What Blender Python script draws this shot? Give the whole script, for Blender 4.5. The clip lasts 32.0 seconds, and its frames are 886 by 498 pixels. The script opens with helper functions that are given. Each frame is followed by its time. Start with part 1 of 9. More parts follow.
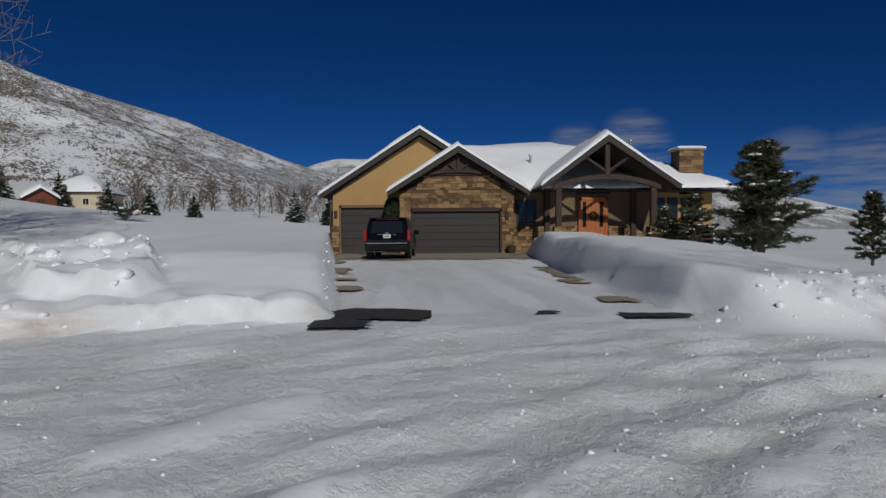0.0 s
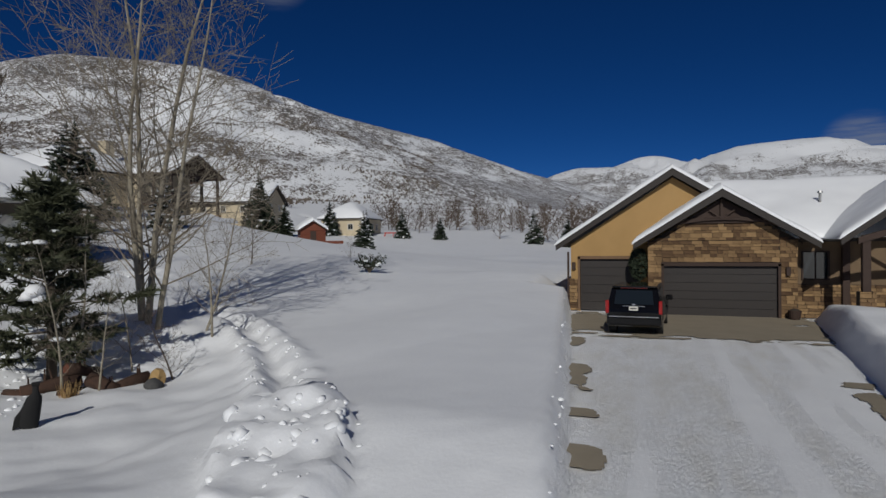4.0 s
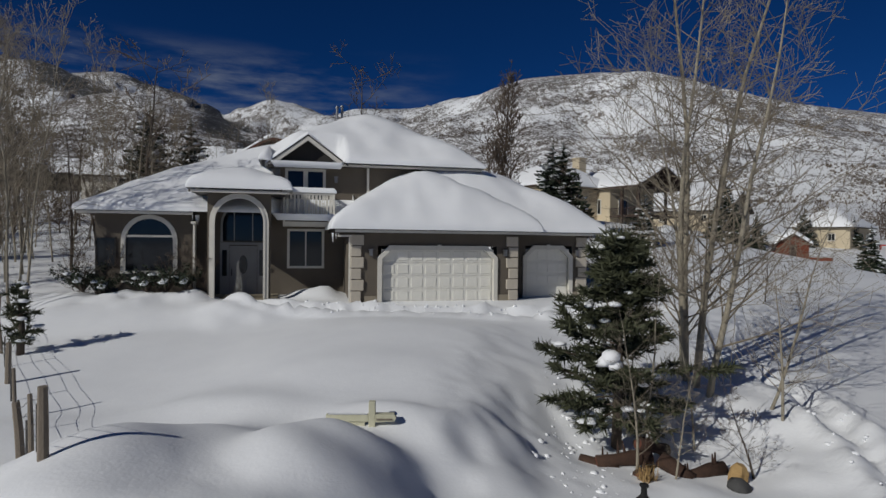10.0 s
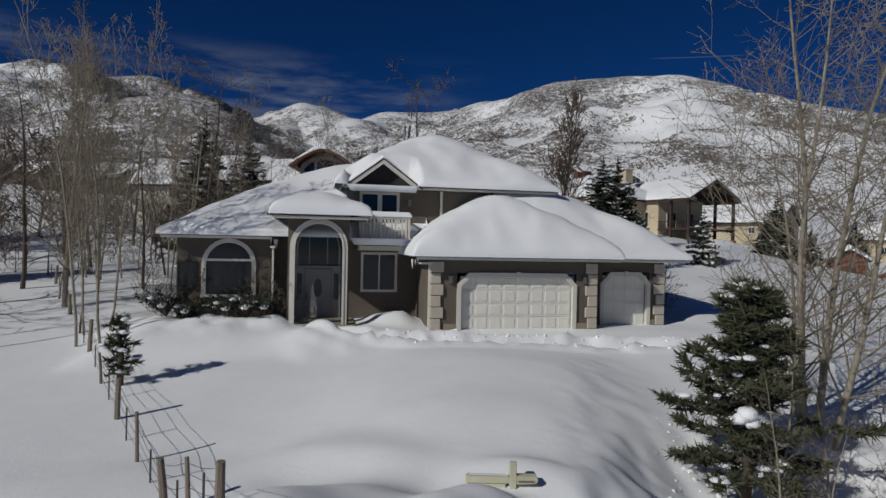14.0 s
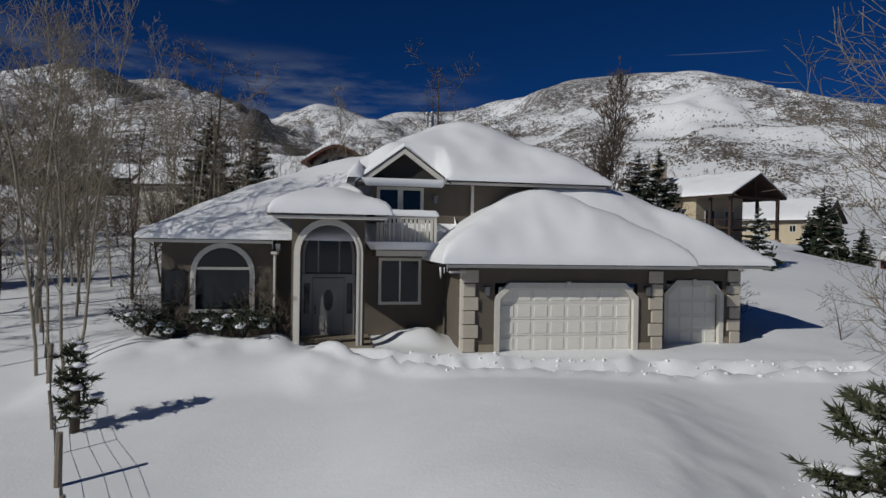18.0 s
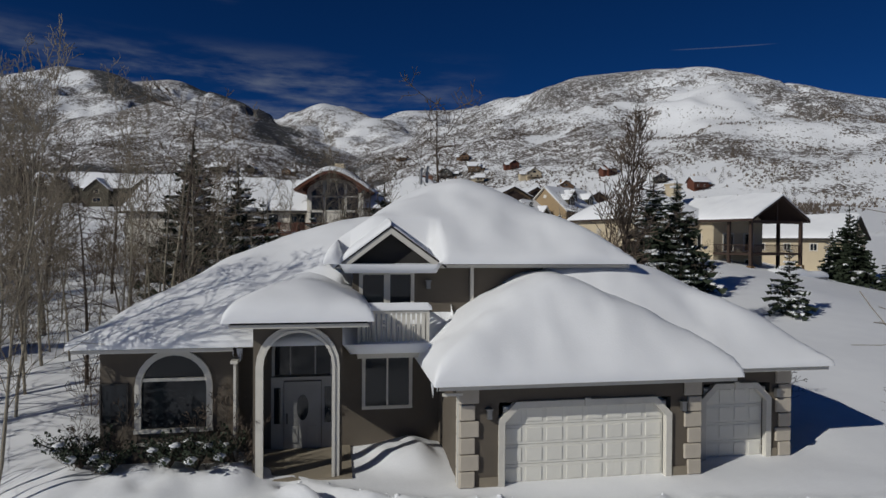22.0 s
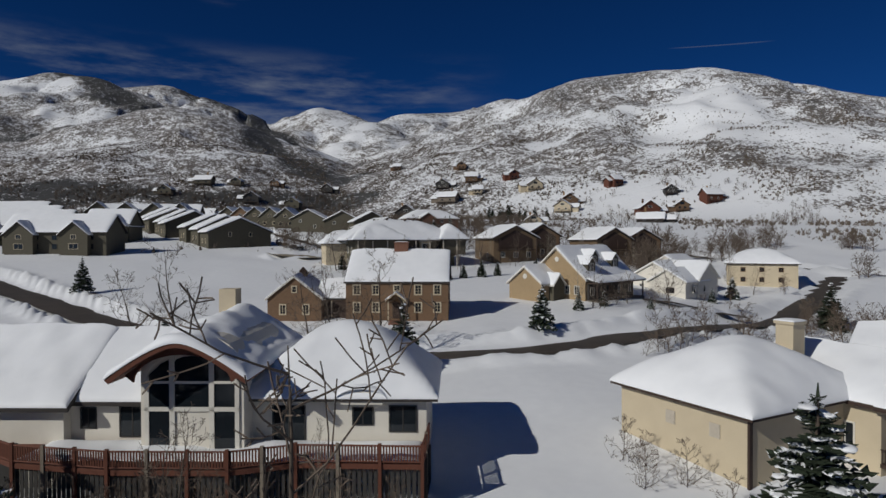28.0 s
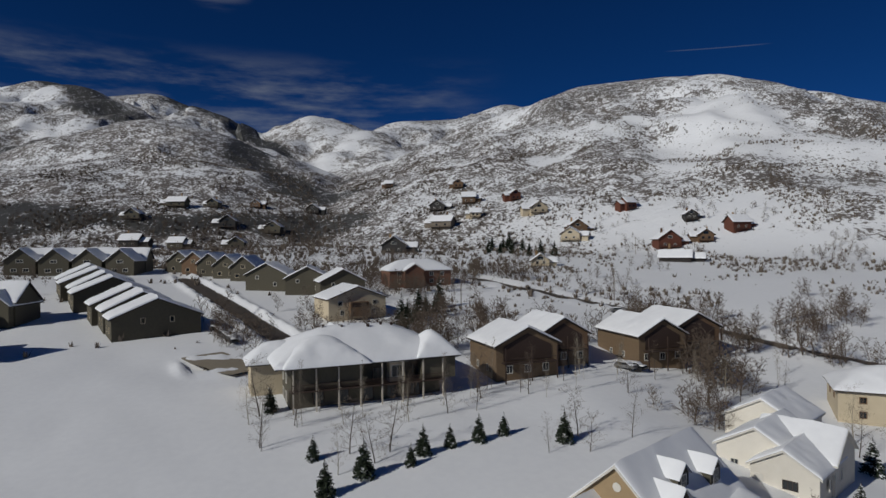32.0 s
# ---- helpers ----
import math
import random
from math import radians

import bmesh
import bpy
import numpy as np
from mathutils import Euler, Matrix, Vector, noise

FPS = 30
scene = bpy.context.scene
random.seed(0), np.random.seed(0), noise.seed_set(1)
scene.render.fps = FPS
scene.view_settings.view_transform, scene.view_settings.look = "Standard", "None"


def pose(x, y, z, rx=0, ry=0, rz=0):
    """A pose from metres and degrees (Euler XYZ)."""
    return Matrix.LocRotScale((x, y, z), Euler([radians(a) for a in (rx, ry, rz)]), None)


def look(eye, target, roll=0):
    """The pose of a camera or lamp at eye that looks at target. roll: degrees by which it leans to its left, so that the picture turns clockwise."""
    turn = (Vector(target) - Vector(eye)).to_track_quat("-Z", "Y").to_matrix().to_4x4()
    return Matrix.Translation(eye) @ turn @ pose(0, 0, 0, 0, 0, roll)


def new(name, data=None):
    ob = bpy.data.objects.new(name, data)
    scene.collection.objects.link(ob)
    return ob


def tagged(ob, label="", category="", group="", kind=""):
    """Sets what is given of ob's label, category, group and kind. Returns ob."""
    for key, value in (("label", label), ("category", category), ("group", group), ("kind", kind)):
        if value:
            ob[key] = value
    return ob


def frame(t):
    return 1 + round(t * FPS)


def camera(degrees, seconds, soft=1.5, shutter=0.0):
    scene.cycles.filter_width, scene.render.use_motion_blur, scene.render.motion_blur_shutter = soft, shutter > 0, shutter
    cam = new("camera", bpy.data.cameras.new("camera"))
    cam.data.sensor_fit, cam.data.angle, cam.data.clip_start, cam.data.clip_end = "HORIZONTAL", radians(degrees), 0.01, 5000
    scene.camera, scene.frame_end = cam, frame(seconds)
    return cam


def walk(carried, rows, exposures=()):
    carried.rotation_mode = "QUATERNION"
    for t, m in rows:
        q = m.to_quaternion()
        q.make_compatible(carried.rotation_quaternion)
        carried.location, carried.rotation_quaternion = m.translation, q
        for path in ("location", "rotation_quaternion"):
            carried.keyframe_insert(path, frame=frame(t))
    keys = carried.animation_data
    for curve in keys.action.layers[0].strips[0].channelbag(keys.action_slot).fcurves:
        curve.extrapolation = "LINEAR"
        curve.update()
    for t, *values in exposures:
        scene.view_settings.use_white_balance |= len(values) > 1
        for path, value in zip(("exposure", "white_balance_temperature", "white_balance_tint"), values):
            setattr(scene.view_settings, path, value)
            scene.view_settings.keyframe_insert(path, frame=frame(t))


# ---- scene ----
cam = camera(71.5, 32.0)
PATH = [
    (0, (4.644, 2.689, -0.646), (4.689, 4.688, -0.712), -0.4),
    (1, (4.651, 3.333, -0.431), (4.684, 5.332, -0.496), -0.3),
    (1.5, (4.601, 3.806, -0.219), (4.617, 5.805, -0.276), -0.3),
    (2, (4.562, 4.253, 0.047), (4.493, 6.252, 0.0), -0.3),
    (2.5, (4.55, 4.599, 0.347), (4.349, 6.589, 0.31), -0.4),
    (4.5, (4.258, 6.136, 2.124), (3.363, 7.925, 2.097), -0.9),
    (5, (4.225, 6.54, 2.47), (3.142, 8.222, 2.446), -1.1),
    (6, (3.77, 7.281, 3.099), (2.318, 8.656, 3.087), -0.9),
    (6.5, (3.519, 7.63, 3.342), (1.938, 8.854, 3.331), -0.8),
    (7, (3.245, 7.93, 3.455), (1.59, 9.054, 3.443), -0.6),
    (8, (2.596, 8.462, 3.443), (0.896, 9.516, 3.426), -0.5),
    (9, (1.598, 8.015, 3.383), (-0.123, 9.035, 3.362), 0.2),
    (9.5, (0.716, 6.923, 3.322), (-1.007, 7.938, 3.298), 0.5),
    (10, (-0.09, 5.631, 3.26), (-1.817, 6.638, 3.236), 0.6),
    (11, (-0.771, 4.466, 3.374), (-2.508, 5.458, 3.356), 0.8),
    (12, (-0.957, 3.815, 3.976), (-2.7, 4.796, 3.962), 1.1),
    (13, (-0.964, 3.597, 4.383), (-2.714, 4.566, 4.367), 1.0),
    (14, (-1.584, 3.704, 4.293), (-3.353, 4.639, 4.277), 1.2),
    (15, (-2.73, 4.086, 4.292), (-4.507, 5.004, 4.278), 1.2),
    (15.5, (-3.35, 4.318, 4.314), (-5.133, 5.225, 4.3), 1.0),
    (17.5, (-5.452, 5.056, 4.402), (-7.243, 5.946, 4.385), 0.9),
    (18, (-5.964, 5.261, 4.457), (-7.756, 6.149, 4.439), 0.9),
    (19, (-6.817, 5.687, 4.969), (-8.613, 6.568, 4.947), 0.8),
    (20, (-7.529, 6.116, 5.817), (-9.327, 6.992, 5.793), 0.7),
    (21, (-8.235, 6.65, 6.878), (-10.035, 7.523, 6.853), 0.5),
    (22, (-9.321, 7.346, 7.879), (-11.122, 8.217, 7.853), 0.4),
    (23, (-11.025, 8.462, 9.003), (-12.826, 9.332, 8.975), 0.3),
    (24, (-14.145, 10.273, 10.222), (-15.946, 11.142, 10.194), 0.1),
    (24.5, (-15.79, 11.25, 10.997), (-17.591, 12.119, 10.968), 0.0),
    (26.5, (-22.949, 16.137, 15.401), (-24.751, 17.004, 15.372), -0.2),
    (27, (-26.58, 18.168, 16.869), (-28.381, 19.036, 16.842), -0.2),
    (28, (-35.289, 23.183, 20.585), (-37.09, 24.054, 20.561), -0.2),
    (29, (-44.736, 28.721, 24.839), (-46.536, 29.592, 24.82), -0.4),
    (30, (-54.622, 34.22, 29.703), (-56.422, 35.092, 29.684), -0.3),
    (31, (-65.018, 40.343, 34.609), (-66.818, 41.215, 34.593), -0.4),
    (32, (-76.128, 46.656, 39.48), (-77.927, 47.53, 39.468), -0.5),
]
walk(cam, [(t, look(eye, target, roll)) for t, eye, target, roll in PATH], [(0, -0.68), (5, -0.64), (20, -0.60), (24, -0.58), (26.5, -0.43), (28, -0.54), (30, -0.60), (32, -0.63)])

# ---- sky and sun ----
SUN_AZ, SUN_EL = radians(-78), radians(31)
world = bpy.data.worlds.new("sky")
scene.world = world
world.use_nodes = True
wn, wl = world.node_tree.nodes, world.node_tree.links
wn.clear()
w_out = wn.new("ShaderNodeOutputWorld")
w_bg = wn.new("ShaderNodeBackground")
w_sky = wn.new("ShaderNodeTexSky")
w_sky.sky_type, w_sky.sun_disc = "NISHITA", False
w_sky.sun_elevation, w_sky.sun_rotation = SUN_EL, radians(90) - SUN_AZ
w_sky.altitude, w_sky.air_density, w_sky.dust_density, w_sky.ozone_density = 3000, 0.55, 0.0, 8.5
w_bg.inputs["Strength"].default_value = 0.053
# high streaky cloud low over the western ridges, two loose puffs higher up and one thin vapour trail
w_tc = wn.new("ShaderNodeTexCoord")


def sky_math(op, a, b=0.0, c=0.0):
    k = wn.new("ShaderNodeMath")
    k.operation = op
    for i, v in enumerate((a, b, c)):
        if isinstance(v, (int, float)):
            k.inputs[i].default_value = v
        else:
            wl.new(v, k.inputs[i])
    return k.outputs[0]


def sky_dot(yaw, elev):
    """Cosine of the angle between the view and a point of the sky, yaw counted left from +y."""
    k = wn.new("ShaderNodeVectorMath")
    k.operation = "DOT_PRODUCT"
    a, e = radians(yaw), radians(elev)
    k.inputs[1].default_value = (-math.sin(a) * math.cos(e), math.cos(a) * math.cos(e), math.sin(e))
    wl.new(w_tc.outputs["Generated"], k.inputs[0])
    return k.outputs["Value"]


def sky_range(v, a, b, c=0.0, d=1.0):
    k = wn.new("ShaderNodeMapRange")
    k.interpolation_type = "SMOOTHSTEP"
    for i, x in enumerate((a, b, c, d)):
        k.inputs[1 + i].default_value = x
    wl.new(v, k.inputs[0])
    return k.outputs[0]


def sky_noise(scale, stretch, detail=7.0):
    mp, t = wn.new("ShaderNodeMapping"), wn.new("ShaderNodeTexNoise")
    mp.inputs["Scale"].default_value = stretch
    t.inputs["Scale"].default_value, t.inputs["Detail"].default_value, t.inputs["Roughness"].default_value = scale, detail, 0.6
    wl.new(w_tc.outputs["Generated"], mp.inputs[0]), wl.new(mp.outputs[0], t.inputs["Vector"])
    return t.outputs[0]


w_sep = wn.new("ShaderNodeSeparateXYZ")
wl.new(w_tc.outputs["Generated"], w_sep.inputs[0])
low = sky_range(w_sep.outputs["Z"], math.sin(radians(17.5)), math.sin(radians(13.5)))
west = sky_range(sky_dot(90, 13), math.cos(radians(32)), math.cos(radians(14)))
veil = sky_range(sky_noise(3.0, (1.4, 1.4, 8.0), 9.0), 0.42, 0.70)
cloud = sky_math("MULTIPLY", sky_math("MULTIPLY", low, west), sky_math("MULTIPLY", veil, 0.55))
for yaw, elev, size, thick in ((84, 23.5, 4.0, 0.45), (36, 23.5, 4.0, 0.45), (-13.5, 6.6, 3.2, 0.6), (-18.5, 7.0, 3.8, 0.65), (-31, 3.8, 4.6, 0.6), (-36, 2.8, 5.5, 0.65)):
    puff = sky_range(sky_dot(yaw, elev), math.cos(radians(size)), math.cos(radians(1.0)))
    wisp = sky_range(sky_noise(5.0, (1.0, 1.0, 9.0), 9.0), 0.36, 0.62)
    cloud = sky_math("MAXIMUM", cloud, sky_math("MULTIPLY", sky_math("MULTIPLY", puff, wisp), thick))
trail = sky_range(sky_math("ABSOLUTE", sky_math("SUBTRACT", w_sep.outputs["Z"], sky_math("MULTIPLY_ADD", sky_dot(130, 0), 0.05, math.sin(radians(16.1))))), 0.0011, 0.0002)
trail = sky_math("MULTIPLY", trail, sky_range(sky_dot(40, 16.1), math.cos(radians(4.2)), math.cos(radians(2.0)), 0.0, 0.2))
cloud = sky_math("MAXIMUM", cloud, trail)
w_mix = wn.new("ShaderNodeMix")
w_mix.data_type = "RGBA"
w_mix.inputs[7].default_value = (5.4, 5.9, 6.8, 1)
w_deep = wn.new("ShaderNodeHueSaturation")
w_deep.inputs["Hue"].default_value, w_deep.inputs["Saturation"].default_value = 0.506, 1.14
wl.new(w_sky.outputs[0], w_deep.inputs["Color"])
wl.new(cloud, w_mix.inputs[0]), wl.new(w_deep.outputs[0], w_mix.inputs[6])
wl.new(w_mix.outputs[2], w_bg.inputs["Color"])
wl.new(w_bg.outputs[0], w_out.inputs[0])

sun_data = bpy.data.lights.new("sun", "SUN")
sun_data.energy, sun_data.angle, sun_data.color = 3.7, radians(0.53), (1.0, 0.985, 0.93)
sun = new("sun", sun_data)
sun_way = Vector((math.cos(SUN_AZ) * math.cos(SUN_EL), math.sin(SUN_AZ) * math.cos(SUN_EL), math.sin(SUN_EL)))
sun.matrix_world = look(sun_way * 300, (0, 0, 0))


# ---- materials ----
def rgb(c):
    return (c[0], c[1], c[2], 1.0)


def surface(name, base, other=None, rough=0.8, scale=6.0, fine=60.0, bump=0.15, metal=0.0, amount=0.6, stretch=(1, 1, 1), spec=0.4, jitter=0.25, island=False):
    """A grainy surface: two colours mixed by a coarse and a fine noise, with relief from both."""
    m = bpy.data.materials.new(name)
    m.use_nodes = True
    n, l = m.node_tree.nodes, m.node_tree.links
    b = n["Principled BSDF"]
    other = other or tuple(v * 0.7 for v in base)
    tc, mp = n.new("ShaderNodeTexCoord"), n.new("ShaderNodeMapping")
    mp.inputs["Scale"].default_value = stretch
    big, small = n.new("ShaderNodeTexNoise"), n.new("ShaderNodeTexNoise")
    big.inputs["Scale"].default_value, big.inputs["Detail"].default_value = scale, 5.0
    small.inputs["Scale"].default_value, small.inputs["Detail"].default_value = fine, 4.0
    info = n.new("ShaderNodeObjectInfo")
    add = n.new("ShaderNodeMath")
    add.operation = "ADD"
    ramp = n.new("ShaderNodeMapRange")
    for i, v in enumerate((0.75, 1.3, 0.0, amount)):
        ramp.inputs[1 + i].default_value = v
    jit = n.new("ShaderNodeMath")
    jit.operation, jit.inputs[1].default_value = "MULTIPLY", jitter
    summed = n.new("ShaderNodeMath")
    summed.operation, summed.use_clamp = "ADD", True
    mix = n.new("ShaderNodeMix")
    mix.data_type = "RGBA"
    mix.inputs[6].default_value, mix.inputs[7].default_value = rgb(base), rgb(other)
    bp = n.new("ShaderNodeBump")
    bp.inputs["Strength"].default_value, bp.inputs["Distance"].default_value = bump, 0.02
    l.new(tc.outputs["Object"], mp.inputs[0])
    l.new(mp.outputs[0], big.inputs["Vector"]), l.new(mp.outputs[0], small.inputs["Vector"])
    l.new(big.outputs[0], add.inputs[0]), l.new(small.outputs[0], add.inputs[1])
    l.new(add.outputs[0], ramp.inputs[0])
    l.new(n.new("ShaderNodeNewGeometry").outputs["Random Per Island"] if island else info.outputs["Random"], jit.inputs[0])
    l.new(ramp.outputs[0], summed.inputs[0]), l.new(jit.outputs[0], summed.inputs[1])
    l.new(summed.outputs[0], mix.inputs[0])
    l.new(mix.outputs[2], b.inputs["Base Color"])
    l.new(add.outputs[0], bp.inputs["Height"])
    l.new(bp.outputs[0], b.inputs["Normal"])
    b.inputs["Roughness"].default_value, b.inputs["Metallic"].default_value = rough, metal
    b.inputs["Specular IOR Level"].default_value = spec
    return m


def glassy(name, tint, rough=0.05):
    m = bpy.data.materials.new(name)
    m.use_nodes = True
    b = m.node_tree.nodes["Principled BSDF"]
    b.inputs["Base Color"].default_value = rgb(tint)
    b.inputs["Roughness"].default_value = rough
    b.inputs["Specular IOR Level"].default_value = 0.5
    return m


def snow_material(name, scrub=False):
    m = bpy.data.materials.new(name)
    m.use_nodes = True
    n, l = m.node_tree.nodes, m.node_tree.links
    b = n["Principled BSDF"]
    b.inputs["Roughness"].default_value = 0.55
    b.inputs["Specular IOR Level"].default_value = 0.3
    geo = n.new("ShaderNodeNewGeometry")
    lumps, grain = n.new("ShaderNodeTexNoise"), n.new("ShaderNodeTexNoise")
    lumps.inputs["Scale"].default_value, lumps.inputs["Detail"].default_value = 0.9, 6.0
    grain.inputs["Scale"].default_value, grain.inputs["Detail"].default_value = 14.0, 5.0
    l.new(geo.outputs["Position"], lumps.inputs["Vector"]), l.new(geo.outputs["Position"], grain.inputs["Vector"])
    tone = n.new("ShaderNodeMix")
    tone.data_type = "RGBA"
    tone.inputs[6].default_value, tone.inputs[7].default_value = (0.80, 0.81, 0.83, 1), (0.90, 0.91, 0.92, 1)
    l.new(lumps.outputs[0], tone.inputs[0])
    colour = tone.outputs[2]
    height = n.new("ShaderNodeMath")
    height.operation = "ADD"
    l.new(lumps.outputs[0], height.inputs[0]), l.new(grain.outputs[0], height.inputs[1])
    bp = n.new("ShaderNodeBump")
    bp.inputs["Strength"].default_value, bp.inputs["Distance"].default_value = 0.13, 0.04
    l.new(height.outputs[0], bp.inputs["Height"])
    if scrub:
        def noise_at(scale, detail, stretch, rough=0.6):
            mp, t = n.new("ShaderNodeMapping"), n.new("ShaderNodeTexNoise")
            mp.inputs["Scale"].default_value = stretch
            t.inputs["Scale"].default_value, t.inputs["Detail"].default_value, t.inputs["Roughness"].default_value = scale, detail, rough
            l.new(geo.outputs["Position"], mp.inputs[0]), l.new(mp.outputs[0], t.inputs["Vector"])
            return t.outputs[0]

        def math_node(op, a, c):
            k = n.new("ShaderNodeMath")
            k.operation = op
            for i, v in enumerate((a, c)):
                if isinstance(v, (int, float)):
                    k.inputs[i].default_value = v
                else:
                    l.new(v, k.inputs[i])
            return k.outputs[0]

        dots = math_node("ADD", math_node("MULTIPLY", noise_at(0.42, 3.0, (1, 1, 0.8), 0.6), 0.62), math_node("MULTIPLY", noise_at(0.11, 3.0, (1, 1, 0.7), 0.6), 0.38))
        zone = noise_at(0.0085, 7.0, (1, 1, 1.6), 0.72)
        streak = noise_at(0.016, 6.0, (1.6, 0.45, 0.4), 0.75)
        attr = n.new("ShaderNodeAttribute")
        attr.attribute_name = "brush"
        # brush grows in thickets: the attribute gives how dense it can be at all; shaded hillsides are painted with it
        # too
        cover = math_node("ADD", math_node("MULTIPLY", math_node("SUBTRACT", zone, 0.5), 2.1), math_node("MULTIPLY", math_node("SUBTRACT", streak, 0.5), 1.5))
        cover = math_node("ADD", cover, math_node("MULTIPLY", attr.outputs["Fac"], 0.78))
        cover = math_node("MINIMUM", math_node("MAXIMUM", cover, -0.1), 0.66)
        cover = math_node("ADD", cover, math_node("MULTIPLY", math_node("MAXIMUM", math_node("SUBTRACT", attr.outputs["Fac"], 0.9), 0.0), 0.38))
        lift = math_node("ADD", dots, math_node("MULTIPLY", math_node("SUBTRACT", cover, 0.5), 0.34))
        edge = n.new("ShaderNodeMapRange")
        edge.interpolation_type = "SMOOTHSTEP"
        for i, v in enumerate((0.495, 0.565, 0.0, 1.0)):
            edge.inputs[1 + i].default_value = v
        l.new(lift, edge.inputs[0])
        gate = math_node("MULTIPLY", edge.outputs[0], math_node("MINIMUM", math_node("MULTIPLY", attr.outputs["Fac"], 4.0), 0.95))
        brush = n.new("ShaderNodeMix")
        brush.data_type = "RGBA"
        brush.inputs[6].default_value, brush.inputs[7].default_value = (0.065, 0.053, 0.045, 1), (0.17, 0.142, 0.118, 1)
        l.new(noise_at(0.05, 4.0, (1, 1, 1)), brush.inputs[0])
        # near-black of the conifers, also the painted shade of the left hills
        firs_and_shade = n.new("ShaderNodeMix")
        firs_and_shade.data_type = "RGBA"
        firs_and_shade.inputs[7].default_value = (0.020, 0.020, 0.016, 1)
        l.new(math_node("MINIMUM", math_node("MULTIPLY", math_node("MAXIMUM", math_node("SUBTRACT", attr.outputs["Fac"], 0.95), 0.0), 2.5), 0.9), firs_and_shade.inputs[0])
        l.new(brush.outputs[2], firs_and_shade.inputs[6])
        brush = firs_and_shade
        mixed = n.new("ShaderNodeMix")
        mixed.data_type = "RGBA"
        l.new(gate, mixed.inputs[0]), l.new(colour, mixed.inputs[6]), l.new(brush.outputs[2], mixed.inputs[7])
        # worn, icy lane: greyer; the grey in the ruts also paints their shading
        lane = n.new("ShaderNodeAttribute")
        lane.attribute_name = "packed"
        grime_and_shade = n.new("ShaderNodeMix")
        grime_and_shade.data_type = "RGBA"
        grime_and_shade.inputs[7].default_value = (0.74, 0.73, 0.70, 1)
        tracks = noise_at(1.3, 6.0, (1.0, 0.35, 1))
        g2 = n.new("ShaderNodeMapRange")
        for i, v in enumerate((0.38, 0.70, 0.0, 1.0)):
            g2.inputs[1 + i].default_value = v
        l.new(tracks, g2.inputs[0])
        l.new(math_node("MULTIPLY", g2.outputs[0], lane.outputs["Fac"]), grime_and_shade.inputs[0])
        l.new(mixed.outputs[2], grime_and_shade.inputs[6])
        soil = n.new("ShaderNodeAttribute")
        soil.attribute_name = "soil"
        mud = n.new("ShaderNodeMix")
        mud.data_type = "RGBA"
        mud.inputs[7].default_value = (0.30, 0.20, 0.105, 1)
        smear = n.new("ShaderNodeMapRange")
        for i, v in enumerate((0.30, 0.58, 0.0, 0.95)):
            smear.inputs[1 + i].default_value = v
        l.new(noise_at(2.6, 6.0, (0.6, 1, 2.2), 0.65), smear.inputs[0])
        l.new(math_node("MULTIPLY", smear.outputs[0], soil.outputs["Fac"]), mud.inputs[0])
        l.new(grime_and_shade.outputs[2], mud.inputs[6])
        colour = mud.outputs[2]
        chop = n.new("ShaderNodeBump")
        chop.inputs["Distance"].default_value = 0.14
        l.new(math_node("MULTIPLY", math_node("MINIMUM", math_node("MULTIPLY", lane.outputs["Fac"], 4.0), 1.0), 0.5), chop.inputs["Strength"])
        rough_snow = math_node("ADD", math_node("MULTIPLY", noise_at(13.0, 6.0, (1.0, 0.7, 1), 0.72), 0.9), math_node("MULTIPLY", noise_at(3.2, 6.0, (1.0, 0.8, 1), 0.65), 0.8))
        l.new(rough_snow, chop.inputs["Height"])
        crust = n.new("ShaderNodeBump")
        crust.inputs["Strength"].default_value, crust.inputs["Distance"].default_value = 0.16, 0.10
        l.new(noise_at(1.5, 8.0, (1.0, 0.6, 1), 0.65), crust.inputs["Height"])
        folds = n.new("ShaderNodeBump")
        folds.inputs["Distance"].default_value = 7.0
        l.new(math_node("MINIMUM", math_node("MULTIPLY", attr.outputs["Fac"], 1.2), 0.55), folds.inputs["Strength"])
        l.new(math_node("ADD", noise_at(0.022, 7.0, (1.5, 0.6, 0.8), 0.6), math_node("MULTIPLY", noise_at(0.2, 3.0, (1, 1, 1)), 0.12)), folds.inputs["Height"])
        l.new(folds.outputs[0], crust.inputs["Normal"])
        l.new(crust.outputs[0], chop.inputs["Normal"])
        l.new(chop.outputs[0], bp.inputs["Normal"])
    l.new(colour, b.inputs["Base Color"])
    l.new(bp.outputs[0], b.inputs["Normal"])
    return m


